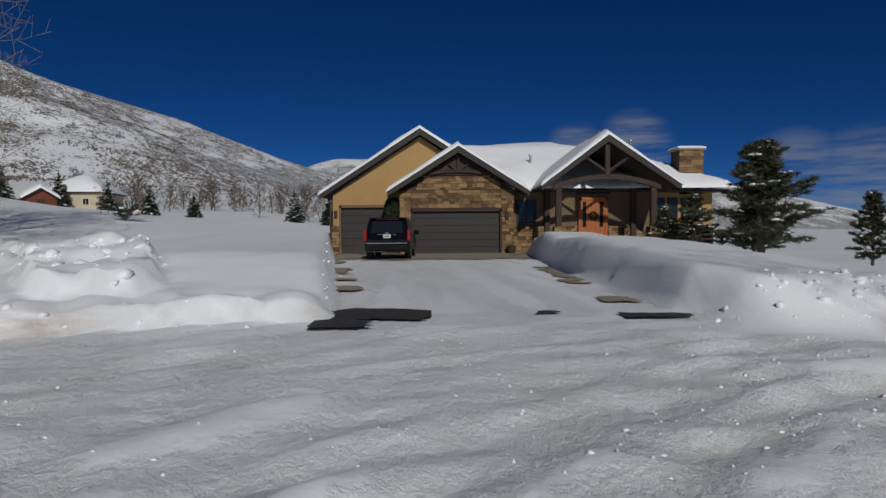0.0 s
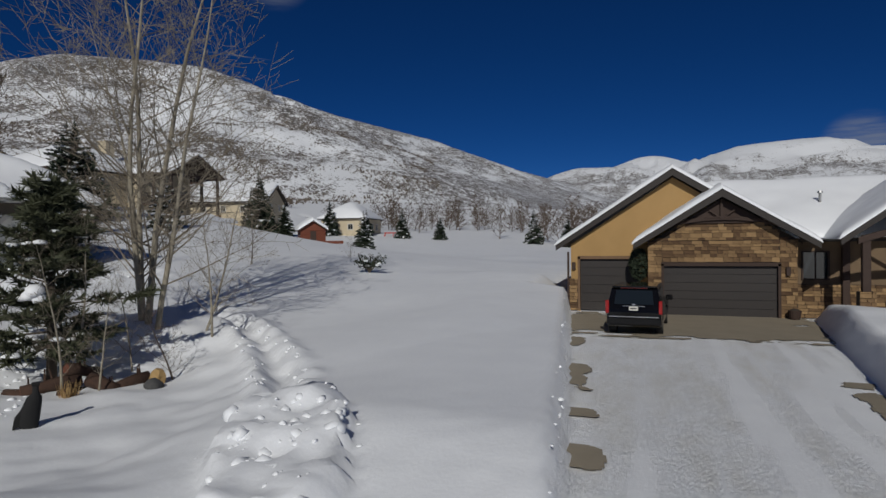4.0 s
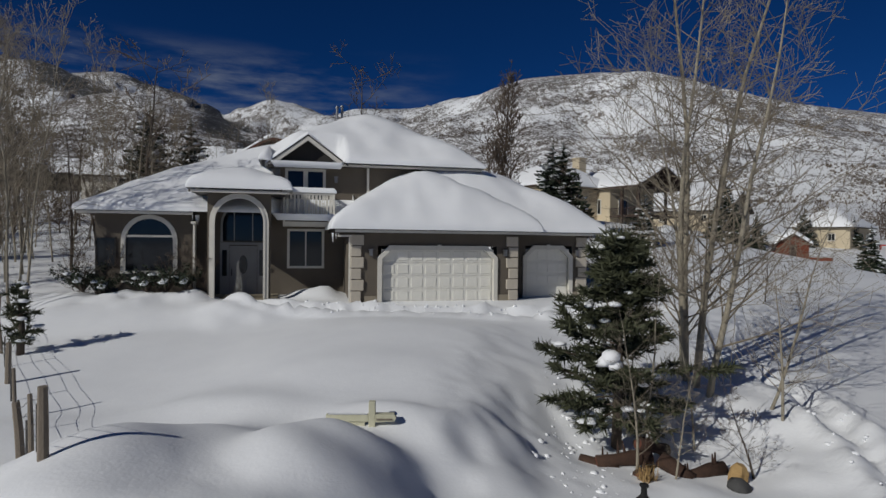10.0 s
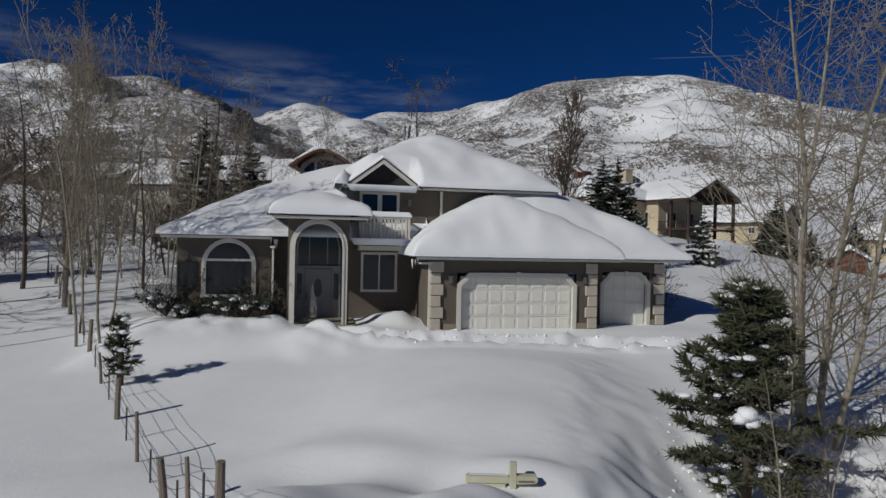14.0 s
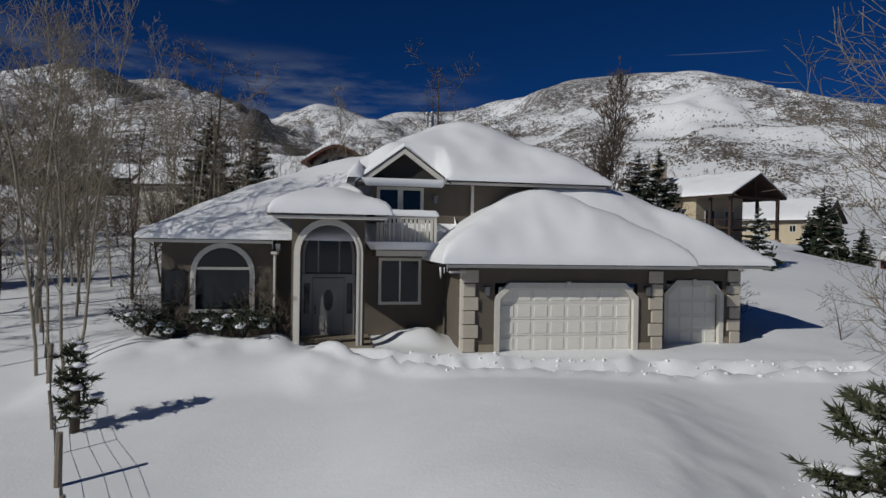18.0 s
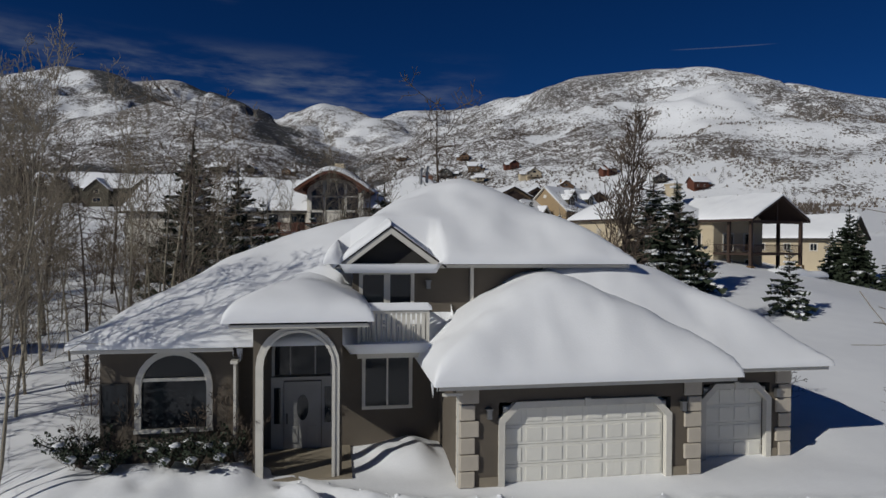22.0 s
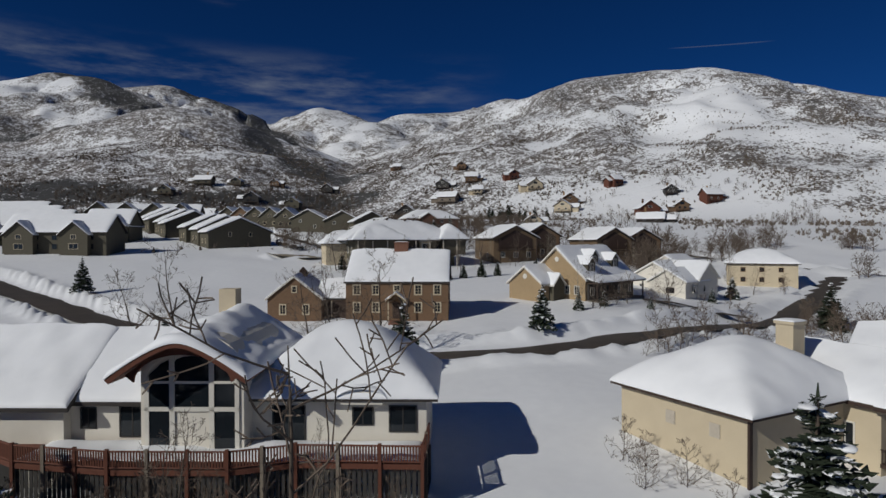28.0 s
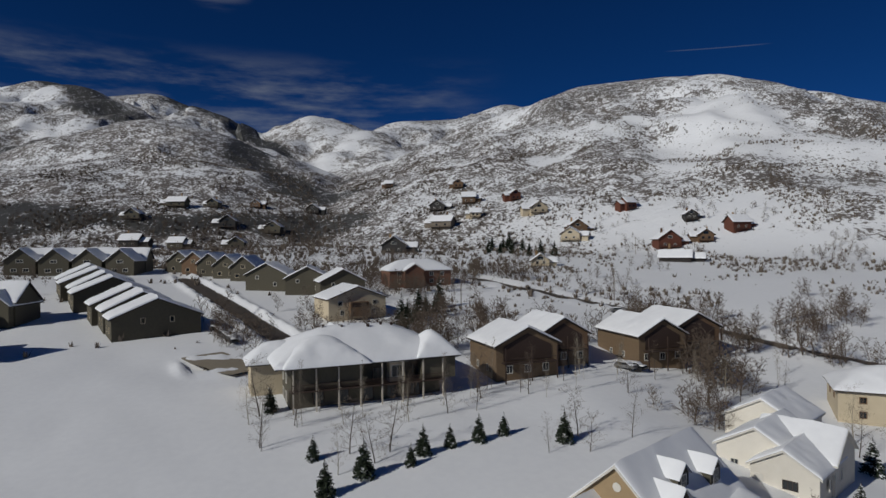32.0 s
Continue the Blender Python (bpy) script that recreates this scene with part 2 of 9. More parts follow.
MAT = {
    "ground_snow": snow_material("ground_snow", True),
    "snow": snow_material("snow"),
    "stucco_grey": surface("stucco_grey", (0.135, 0.113, 0.088), (0.095, 0.080, 0.063), 0.9, 1.2, 90, 0.2),
    "frieze": surface("frieze", (0.05, 0.047, 0.044), (0.034, 0.032, 0.03), 0.85, 2, 60, 0.15),
    "trim_white": surface("trim_white", (0.68, 0.65, 0.58), (0.56, 0.535, 0.475), 0.6, 3, 50, 0.08),
    "door_white": surface("door_white", (0.78, 0.76, 0.69), (0.70, 0.68, 0.61), 0.5, 2, 40, 0.04),
    # white of the porch door, with the porch shade put into the colour
    "door_white_shaded": surface("door_white_shaded", (0.34, 0.335, 0.32), (0.28, 0.275, 0.26), 0.5, 2, 40, 0.04),
    "quoin": surface("quoin", (0.52, 0.465, 0.385), (0.42, 0.375, 0.31), 0.85, 4, 80, 0.2),
    "glass": glassy("glass", (0.012, 0.016, 0.02)),
    "tan": surface("tan", (0.42, 0.26, 0.105), (0.35, 0.215, 0.085), 0.9, 1.5, 90, 0.2),
    "tan_wall": surface("tan_wall", (0.36, 0.26, 0.15), (0.30, 0.215, 0.12), 0.9, 1.5, 90, 0.2),
    "cream": surface("cream", (0.56, 0.475, 0.335), (0.48, 0.40, 0.28), 0.9, 1.0, 70, 0.15),
    "white_wall": surface("white_wall", (0.70, 0.66, 0.58), (0.60, 0.56, 0.48), 0.85, 1.0, 60, 0.12),
    "timber": surface("timber", (0.055, 0.033, 0.024), (0.035, 0.021, 0.016), 0.75, 5, 70, 0.25),
    "fascia": surface("fascia", (0.042, 0.034, 0.030), (0.028, 0.024, 0.021), 0.7, 5, 70, 0.15),
    "door_dark": surface("door_dark", (0.035, 0.029, 0.026), (0.026, 0.022, 0.020), 0.55, 4, 50, 0.1),
    "door_wood": surface("door_wood", (0.42, 0.13, 0.03), (0.30, 0.085, 0.02), 0.45, 4, 60, 0.15, stretch=(6, 6, 0.7)),
    "stone": surface("stone", (0.36, 0.23, 0.11), (0.09, 0.050, 0.026), 0.9, 2.2, 25, 0.5, amount=0.3, jitter=0.9),
    "stone_rest": surface("stone_rest", (0.36, 0.23, 0.11), (0.09, 0.050, 0.026), 0.9, 2.2, 25, 0.5, amount=0.3, jitter=0.9, island=True),
    "mortar": surface("mortar", (0.05, 0.038, 0.028), None, 0.95, 6, 60, 0.3),
    "road_wet": surface("road_wet", (0.045, 0.037, 0.03), (0.085, 0.068, 0.052), 0.7, 0.35, 12, 0.25, amount=0.9),
    "asphalt": surface("asphalt", (0.045, 0.042, 0.040), (0.10, 0.09, 0.078), 0.8, 0.5, 30, 0.25, amount=0.9),
    "concrete": surface("concrete", (0.30, 0.255, 0.19), (0.22, 0.19, 0.14), 0.85, 1.2, 40, 0.2),
    "bark_pale": surface("bark_pale", (0.36, 0.32, 0.245), (0.15, 0.13, 0.10), 0.9, 4, 40, 0.3, stretch=(1, 1, 0.5)),
    "bark_dark": surface("bark_dark", (0.10, 0.078, 0.06), (0.058, 0.044, 0.034), 0.95, 5, 40, 0.3),
    "twig_pale": surface("twig_pale", (0.25, 0.212, 0.158), (0.15, 0.125, 0.095), 0.9, 5, 40, 0.2),
    "scrub": surface("scrub", (0.19, 0.155, 0.122), (0.115, 0.092, 0.072), 0.9, 5, 40, 0.2),
    "twig": surface("twig", (0.145, 0.110, 0.082), (0.09, 0.067, 0.051), 0.9, 5, 40, 0.2),
    "needles": surface("needles", (0.030, 0.042, 0.022), (0.018, 0.027, 0.015), 0.8, 3, 30, 0.2),
    "pine_needles": surface("pine_needles", (0.078, 0.084, 0.044), (0.038, 0.044, 0.023), 0.7, 3, 30, 0.2),
    "log_bark": surface("log_bark", (0.075, 0.04, 0.026), (0.022, 0.015, 0.012), 0.9, 5, 40, 0.5),
    "red_log": surface("red_log", (0.20, 0.058, 0.030), (0.13, 0.04, 0.022), 0.8, 3, 50, 0.25),
    "cream_paint": surface("cream_paint", (0.62, 0.60, 0.44), (0.48, 0.46, 0.33), 0.7, 6, 60, 0.2),
    "rock_dark": surface("rock_dark", (0.085, 0.083, 0.08), (0.05, 0.05, 0.05), 0.9, 8, 50, 0.5),
    "metal_dark": surface("metal_dark", (0.10, 0.095, 0.09), None, 0.6, 5, 60, 0.1, metal=0.5),
    "asphalt_patch": surface("asphalt_patch", (0.026, 0.025, 0.024), (0.055, 0.05, 0.045), 0.75, 1.5, 40, 0.25),
    "rust_wood": surface("rust_wood", (0.135, 0.046, 0.026), (0.085, 0.030, 0.018), 0.8, 3, 50, 0.3),
    "brown_wood": surface("brown_wood", (0.19, 0.115, 0.065), (0.13, 0.078, 0.045), 0.85, 3, 60, 0.25),
    "tan_brown": surface("tan_brown", (0.18, 0.122, 0.072), (0.12, 0.083, 0.05), 0.9, 2, 60, 0.2),
    "olive": surface("olive", (0.105, 0.094, 0.066), (0.075, 0.066, 0.047), 0.9, 2, 60, 0.2),
    "grey_wood": surface("grey_wood", (0.24, 0.20, 0.155), (0.14, 0.115, 0.09), 0.95, 6, 60, 0.4, stretch=(1, 1, 0.2)),
    "brick_red": surface("brick_red", (0.21, 0.10, 0.065), (0.14, 0.07, 0.046), 0.9, 4, 50, 0.3),
    "black_paint": surface("black_paint", (0.005, 0.005, 0.006), None, 0.10, 2, 30, 0.005, spec=0.3),
    "rubber": surface("rubber", (0.015, 0.015, 0.015), None, 0.9, 6, 60, 0.2),
    "chrome": surface("chrome", (0.6, 0.6, 0.62), None, 0.2, 4, 60, 0.02, metal=1.0),
    "red_lens": glassy("red_lens", (0.30, 0.012, 0.012), 0.15),
    "metal_grey": surface("metal_grey", (0.30, 0.30, 0.30), None, 0.45, 5, 60, 0.05, metal=0.8),
    "red_paint": surface("red_paint", (0.45, 0.05, 0.03), None, 0.4, 3, 40, 0.05),
    "straw": surface("straw", (0.42, 0.28, 0.12), (0.28, 0.17, 0.07), 0.9, 8, 60, 0.2),
    "gold": surface("gold", (0.5, 0.33, 0.1), None, 0.35, 5, 60, 0.05, metal=0.7),
}


# ---- ground ----
def lattice(ix, iy, seed):
    v = (ix * 374761393 + iy * 668265263 + seed * 974711) & 0xFFFFFFFF
    v = ((v ^ (v >> 13)) * 1274126177) & 0xFFFFFFFF
    return ((v ^ (v >> 16)) & 0xFFFF) / 65535.0


def value_noise(x, y, size, seed=0):
    x, y = np.asarray(x, float) / size, np.asarray(y, float) / size
    ix, iy = np.floor(x).astype(np.int64), np.floor(y).astype(np.int64)
    fx, fy = x - ix, y - iy
    fx, fy = fx * fx * (3 - 2 * fx), fy * fy * (3 - 2 * fy)
    a, b = lattice(ix, iy, seed), lattice(ix + 1, iy, seed)
    c, d = lattice(ix, iy + 1, seed), lattice(ix + 1, iy + 1, seed)
    return (a + (b - a) * fx) * (1 - fy) + (c + (d - c) * fx) * fy - 0.5


def fbm(x, y, size, octaves=4, seed=0):
    return sum(value_noise(x, y, size / 2**k, seed + k) / 2**k for k in range(octaves))


def smooth(a, b, v):
    t = np.clip((np.asarray(v, float) - a) / (b - a), 0, 1)
    return t * t * (3 - 2 * t)


AHEAD, ASIDE = (-0.874, 0.486), (0.486, 0.874)
SLOPE_S = (-80, -5, 5, 12, 18, 31, 50, 77, 125, 215, 322, 420, 520, 640, 900, 1500, 3500)
SLOPE_Z = (-3.0, -1.95, -1.9, -1.7, -1.2, 0.45, 2.6, 6.0, 9.8, 16.3, 26, 34, 40, 47, 60, 95, 110)
# ridge lines of the hills: x, y, z of the crest
RIDGES = {
    "right_hill": (0.45, 60, [(-319, 1704, 160), (-433, 1437, 188), (-520, 1200, 220), (-598, 1001, 233), (-660, 890, 255), (-737, 799, 287), (-791, 774, 294), (-869, 705, 294), (-949, 655, 274), (-937, 564, 228), (-894, 423, 166), (-848, 335, 132), (-800, 270, 100)]),
    "right_spur": (0.40, 40, [(-737, 799, 284), (-640, 760, 215), (-580, 705, 160)]),
    "middle_hill": (0.42, 60, [(-1250, 330, 120), (-1450, 380, 220), (-1607, 446, 366), (-1506, 538, 318), (-1380, 560, 250)]),
    "middle_back": (0.40, 60, [(-1400, 560, 200), (-1649, 702, 380), (-1639, 837, 394), (-1611, 895, 402)]),
    "far_peak": (0.35, 60, [(-2015, 1095, 492), (-1958, 1214, 536), (-1923, 1286, 518)]),
    "left_hill": (0.45, 60, [(-2100, -700, 380), (-1897, -265, 420), (-1805, -155, 434), (-1703, -94, 408), (-1555, -20, 352), (-1400, 60, 280)]),
    "left_back": (0.42, 50, [(-1783, -30, 404), (-1735, 68, 412), (-1644, 139, 372), (-1551, 217, 327), (-1471, 266, 282), (-1300, 310, 190)]),
    "left_front": (0.42, 60, [(-1500, -500, 190), (-1168, -141, 166), (-1096, 7, 207), (-1067, 67, 225), (-1003, 108, 203), (-915, 150, 160), (-826, 197, 116), (-740, 235, 82)]),
    "north_range": (0.30, 80, [(-900, 2580, 200), (-478, 2573, 237), (-347, 2588, 292), (-217, 2601, 290), (-100, 2960, 372), (77, 3100, 340), (300, 2862, 385), (533, 2880, 400), (700, 2900, 340), (1100, 2900, 150)]),
    "east_rise": (0.16, 80, [(1245, 2476, 8), (1451, 2472, 18), (1658, 2469, 52), (1900, 2465, 75), (2300, 2300, 120)]),
}


def ridge_height(x, y, slope, width, crest):
    best, tops = np.full(np.shape(x), -1e3), np.zeros(np.shape(x))
    for (ax, ay, az), (bx, by, bz) in zip(crest, crest[1:]):
        dx, dy = bx - ax, by - ay
        t = np.clip(((x - ax) * dx + (y - ay) * dy) / (dx * dx + dy * dy), 0, 1)
        d = np.hypot(x - ax - t * dx, y - ay - t * dy)
        top = az + t * (bz - az)
        one = top - slope * (np.sqrt(d * d + width * width) - width)
        best, tops = np.where(one > best, one, best), np.where(one > best, top, tops)
    return best, tops


def lane_edges(y):
    """The plowed driveway of the stone house: its left and right edge at y."""
    return 3.4 - 0.158 * (y - 10.8), np.interp(y, (9, 10, 12, 14, 19, 23, 31, 37), (9.6, 8.75, 8.25, 8.3, 8.45, 8.75, 9.4, 9.9))


ROAD = [(-215, -20), (-179, -2), (-152, 10), (-124, 22), (-110, 31), (-101, 39), (-95.5, 51), (-92.5, 64), (-93, 76), (-96, 90), (-104, 116), (-118, 150), (-135, 185)]
SIDE_ROAD = [(-335, 60), (-295, 65), (-260, 70), (-223, 74.5), (-206, 77), (-200, 70), (-203, 57)]
UPPER_ROAD = [(-290, 163), (-265, 165), (-238, 169), (-194, 181), (-169, 182), (-150, 188), (-120, 200)]


def ruts(x, y):
    """Wheel and plow marks: rings round the turning circle, a sweep into the driveway, and long streaks along it."""
    out = 0.0
    for cx, cy, seed, weight in ((4.0, -2.0, 101, 0.22), (10.5, 2.2, 107, 0.8), (9.0, -1.0, 113, 0.5)):
        r, th = np.hypot(x - cx, y - cy), np.arctan2(y - cy, x - cx)
        out = out + weight * fbm(r, th * 1.1, 0.30, 3, seed) * (0.4 + 1.2 * np.clip(0.5 + fbm(x, y, 4.5, 2, seed + 3), 0, 1))
    lane = fbm((x + 0.05 * y) * 1.0, y * 0.05, 0.5, 3, 121)
    k = smooth(10.5, 13.5, y)
    return out * (1 - k) + lane * 1.2 * k


def from_line(x, y, line):
    best = np.full(np.shape(x), 1e9)
    for (ax, ay), (bx, by) in zip(line, line[1:]):
        dx, dy = bx - ax, by - ay
        t = np.clip(((x - ax) * dx + (y - ay) * dy) / (dx * dx + dy * dy), 0, 1)
        best = np.minimum(best, np.hypot(x - ax - t * dx, y - ay - t * dy))
    return best


def bare_ground(x, y):
    """The lie of the land with the hills, without banks and tracks."""
    s, r = x * AHEAD[0] + y * AHEAD[1], x * ASIDE[0] + y * ASIDE[1]
    z = np.interp(s, SLOPE_S, SLOPE_Z)
    z = z - 5.0 * smooth(24, 62, r) * smooth(15, 80, s) * (1 - smooth(150, 330, s)) - 0.5 * smooth(20, 34, r)
    z = z + 0.032 * np.maximum(-r - 15, 0) * smooth(120, 210, s) * (1 - smooth(260, 420, s))
    hill, crest_z = np.full(np.shape(x), -1e3), np.zeros(np.shape(x))
    for slope, width, crest in RIDGES.values():
        one, top = ridge_height(x, y, slope, width, crest)
        hill, crest_z = np.where(one > hill, one, hill), np.where(one > hill, top, crest_z)
    lift = np.maximum(hill - z, 0)
    gully = -np.abs(fbm(x, y, 170, 4, 3)) * 0.34 - np.abs(fbm(x * 0.6 + y * 0.8, y * 0.3 - x * 0.4, 60, 3, 9)) * 0.15
    below = smooth(0, 60, crest_z - hill)
    hill = hill + lift * gully * below * smooth(5, 60, lift)
    k = 18.0
    h = np.clip(0.5 + 0.5 * (hill - z) / k, 0, 1)
    return z * (1 - h) + hill * h + k * h * (1 - h) * 0.6 * smooth(-k, k, hill - z)


def ground_z(x, y):
    x, y = np.asarray(x, float), np.asarray(y, float)
    z = bare_ground(x, y)
    s, r = x * AHEAD[0] + y * AHEAD[1], x * ASIDE[0] + y * ASIDE[1]
    z = z + 0.35 * fbm(x, y, 14, 3, 21) * smooth(8, 25, np.hypot(x - 4, y + 2))
    # turning circle, cleared down to hard snow, with a ragged bank round it
    rho = np.hypot(x - 4, y + 2)
    cut = rho + 0.45 * fbm(x, y, 1.8, 3, 27)
    sharp = smooth(-6, -4, x) * (1 - smooth(3.6, 4.6, x)) * smooth(6, 8, y)
    flat = (1 - smooth(12.3, 13.3, rho + 0.8 * fbm(x, y, 3, 3, 5))) * (1 - sharp) + (1 - smooth(12.92, 13.12, cut)) * sharp
    bank = np.exp(-(((rho - 14.4) / 1.3) ** 2)) * (0.75 + 1.2 * fbm(x, y, 3.2, 3, 7)) * smooth(8, -4, x) * smooth(-30, -6, y - x)
    z = z + np.maximum(bank, 0) * (0.8 - 0.65 * smooth(-9, -4, x))
    # the plow left a broken wall between the circle and the field
    z = z + (0.28 + 0.17 * fbm(x, y, 0.5, 3, 29) * (1 - 0.8 * smooth(13.6, 14.6, rho))) * smooth(12.98, 13.12, cut) * (1 - smooth(14.8, 21, rho)) * (1 - smooth(2.6, 3.6, x)) * smooth(4, 7, y)
    circle = -1.9 + 0.025 * fbm(x, y, 0.7, 3, 31) + 0.13 * ruts(x, y) + 0.07 * np.abs(fbm(x, y, 0.5, 3, 33)) * smooth(1, 8, x - y * 0.3)
    z = z * (1 - flat) + np.minimum(circle, z + 5) * flat
    # rounded drifts over the yard of the grey house
    for cx, cy, rad, top in ((-10.3, 9.4, 1.5, 0.40), (-10.5, 7.0, 3.1, 1.05), (-11.6, 4.6, 2.3, 0.55), (-10.9, 13.3, 1.5, 0.22), (-11.5, 10.8, 1.5, 0.42), (-14.2, 12.0, 2.8, 0.14), (-14.5, 7.6, 2.2, 0.26), (-17.5, 13.5, 4.0, 0.16), (-15.0, 3.5, 3.0, 0.3)):
        z = z + top * np.exp(-(((x - cx) ** 2 + (y - cy) ** 2) / rad**2) ** 2.2)
    # the yard ends in a rough bank above the pine
    side, run = -0.67 * (x + 10.2) - 0.74 * (y - 13.6), -0.74 * (x + 10.2) + 0.67 * (y - 13.6)
    z = z + (0.50 + 0.10 * fbm(x, y, 0.6, 3, 26) * (1 - smooth(1.8, 3, side))) * smooth(-0.9, 2.6, side + 0.45 * fbm(x, y, 1.5, 3, 25)) * (1 - smooth(5, 12, side)) * smooth(-1.5, 0.5, run) * (1 - smooth(8, 13, run))
    # low ground in front of the pine
    dip = 1 - smooth(1.2, 4.6, from_line(x, y, [(-6.3, 13.2), (-8.2, 15.6), (-9.6, 17.2)]) + 0.7 * fbm(x, y, 1.4, 3, 35))
    z = z * (1 - dip) + np.minimum(z, -1.95 + 0.12 * fbm(x, y, 1.2, 3, 37)) * dip
    # driveway of the stone house
    left, right = lane_edges(y)
    out_l, out_r = left - x, x - right
    along = smooth(9.5, 11.5, y) * (1 - smooth(40, 44, y))
    inside = (1 - np.maximum(smooth(0.0, 0.16, out_l + 0.08 * fbm(x, y, 0.8, 2, 57)), smooth(0.0, 0.45, out_r))) * along
    low = np.interp(y, (10, 20, 38), (-1.9, -1.98, -2.08)) + 0.03 * ruts(x, y)
    z = z + np.interp(y, (12, 30), (0.55, 0.8)) * smooth(-0.1, 0.3, out_l) * (1 - smooth(2.5, 9, out_l)) * smooth(11.5, 15, y) * along
    tall = np.interp(y, (9, 11, 14, 20, 26, 31, 35, 39), (0.0, 0.62, 0.86, 0.95, 1.05, 1.4, 1.15, 0.2)) * (1 + 0.18 * fbm(x, y, 4, 3, 51))
    z = z + tall * np.sqrt(smooth(-0.1, 0.6, out_r + 0.12 * fbm(x, y, 1.5, 3, 53))) * (1 - 0.55 * smooth(2.2, 6.0, out_r) - 0.35 * smooth(6, 14, out_r)) * smooth(9.4, 11.0, y + 0.05 * out_r) * (1 - smooth(14, 20, out_r))
    z = z * (1 - inside) + low * inside
    # level pads under the two near houses
    pad = (1 - smooth(0, 2.0, np.maximum(np.maximum(-1 - x, x - 24), np.maximum(38.5 - y, y - 54))))
    z = z * (1 - pad) + -2.15 * pad
    u, w = x * 0.2756 + y * 0.9613, -(x * 0.9613 - y * 0.2756) - 28.8
    pad = (1 - smooth(0, 3.0, np.maximum(np.maximum(-3 - u, u - 20), np.maximum(0.3 - w, w - 18))))
    z = z * (1 - pad) + 0.55 * pad
    # drifts heaped against the front of the grey house
    for cx, cy, rad, top in ((-29.5, 7.4, 1.5, 0.42), (-28.9, 9.6, 1.1, 0.38), (-28.6, 15.4, 1.25, 0.62), (-25.6, 11.0, 1.6, 0.25), (-31.2, 4.6, 1.8, 0.35)):
        z = z + top * (1 + 0.8 * fbm(x, y, 0.9, 2, 63)) * np.exp(-(((x - cx) ** 2 + (y - cy) ** 2) / rad**2) ** 1.4)
    # roads, sunk between plowed banks
    for line, half in ((ROAD, 3.8), (SIDE_ROAD, 3.2), (UPPER_ROAD, 3.0)):
        d = from_line(x, y, line)
        z = z + np.exp(-(((d - half - 1.6) / 1.1) ** 2)) * (0.8 + 0.7 * fbm(x, y, 2.6, 3, 61) + 0.7 * fbm(x, y, 1.5, 2, 67)) - 0.5 * (1 - smooth(half + 0.3, half + 1.3, d))
    # trodden path from the snow pile to the aspens
    d = from_line(x, y, [(-2.6, 15.4), (-4.1, 17.5), (-5.6, 19.3), (-7.5, 21.2), (-9.8, 23.1), (-11.6, 23.9)])
    z = z - 0.26 * (1 - smooth(0.12, 0.42, d + 0.4 * fbm(x, y, 0.6, 2, 71))) + 0.13 * np.exp(-(((d - 0.62) / 0.22) ** 2)) * (1 + 2.4 * fbm(x, y, 0.7, 2, 77))
    # footprints along the grey house's garage
    d = from_line(x, y, [(-27.6, 11.2), (-25.6, 12.4), (-24.3, 14.4), (-23.2, 17.0), (-21.4, 21.5), (-18.6, 28.0)])
    z = z - 0.20 * (1 - smooth(0.1, 0.4, d + 0.5 * fbm(x, y, 0.6, 2, 73))) + 0.20 * np.exp(-(((d - 0.55) / 0.22) ** 2)) * (1 + 2 * fbm(x, y, 0.8, 2, 75))
    # broken snow blocks at the mouth of the driveway
    across, run = 0.87 * (x + 1.0) + 0.5 * (y - 13.1), -0.5 * (x + 1.0) + 0.87 * (y - 13.1)
    d = (np.abs(across / 0.95) ** 4 + np.abs(run / 1.9) ** 4) ** 0.25
    z = z + (0.34 + 0.26 * fbm(x, y, 0.45, 3, 83)) * (1 - smooth(0.93, 1.03, d + 0.22 * fbm(x, y, 0.7, 3, 81)))
    return z


# open snow slopes, dark drainages and hill sides in shade, painted as brush: strength, inner and outer width, and the
# line
OPEN_SNOW = [(0.5, 25, 95, [(-700, 745), (-562, 627), (-479, 562), (-393, 495)]), (0.5, 30, 80, [(-486, 614), (-389, 555), (-341, 557)]), (0.9, 7, 20, [(-612, 546), (-599, 493), (-598, 445), (-582, 404)]),
             (0.7, 40, 95, [(-308, 364), (-270, 375), (-179, 262), (-120, 250)]), (0.6, 50, 110, [(-1900, -265), (-1728, -240), (-1626, -185)]), (0.6, 30, 70, [(-1760, 20), (-1735, 70)]), (0.5, 35, 90, [(-1281, -91), (-1293, -156)]),
             (0.5, 30, 80, [(-1607, 446), (-1450, 420)]), (0.7, 8, 26, [(-1452, 513), (-1282, 370), (-900, 260)]), (0.85, 25, 60, [(-560, 20), (-545, -60)])]
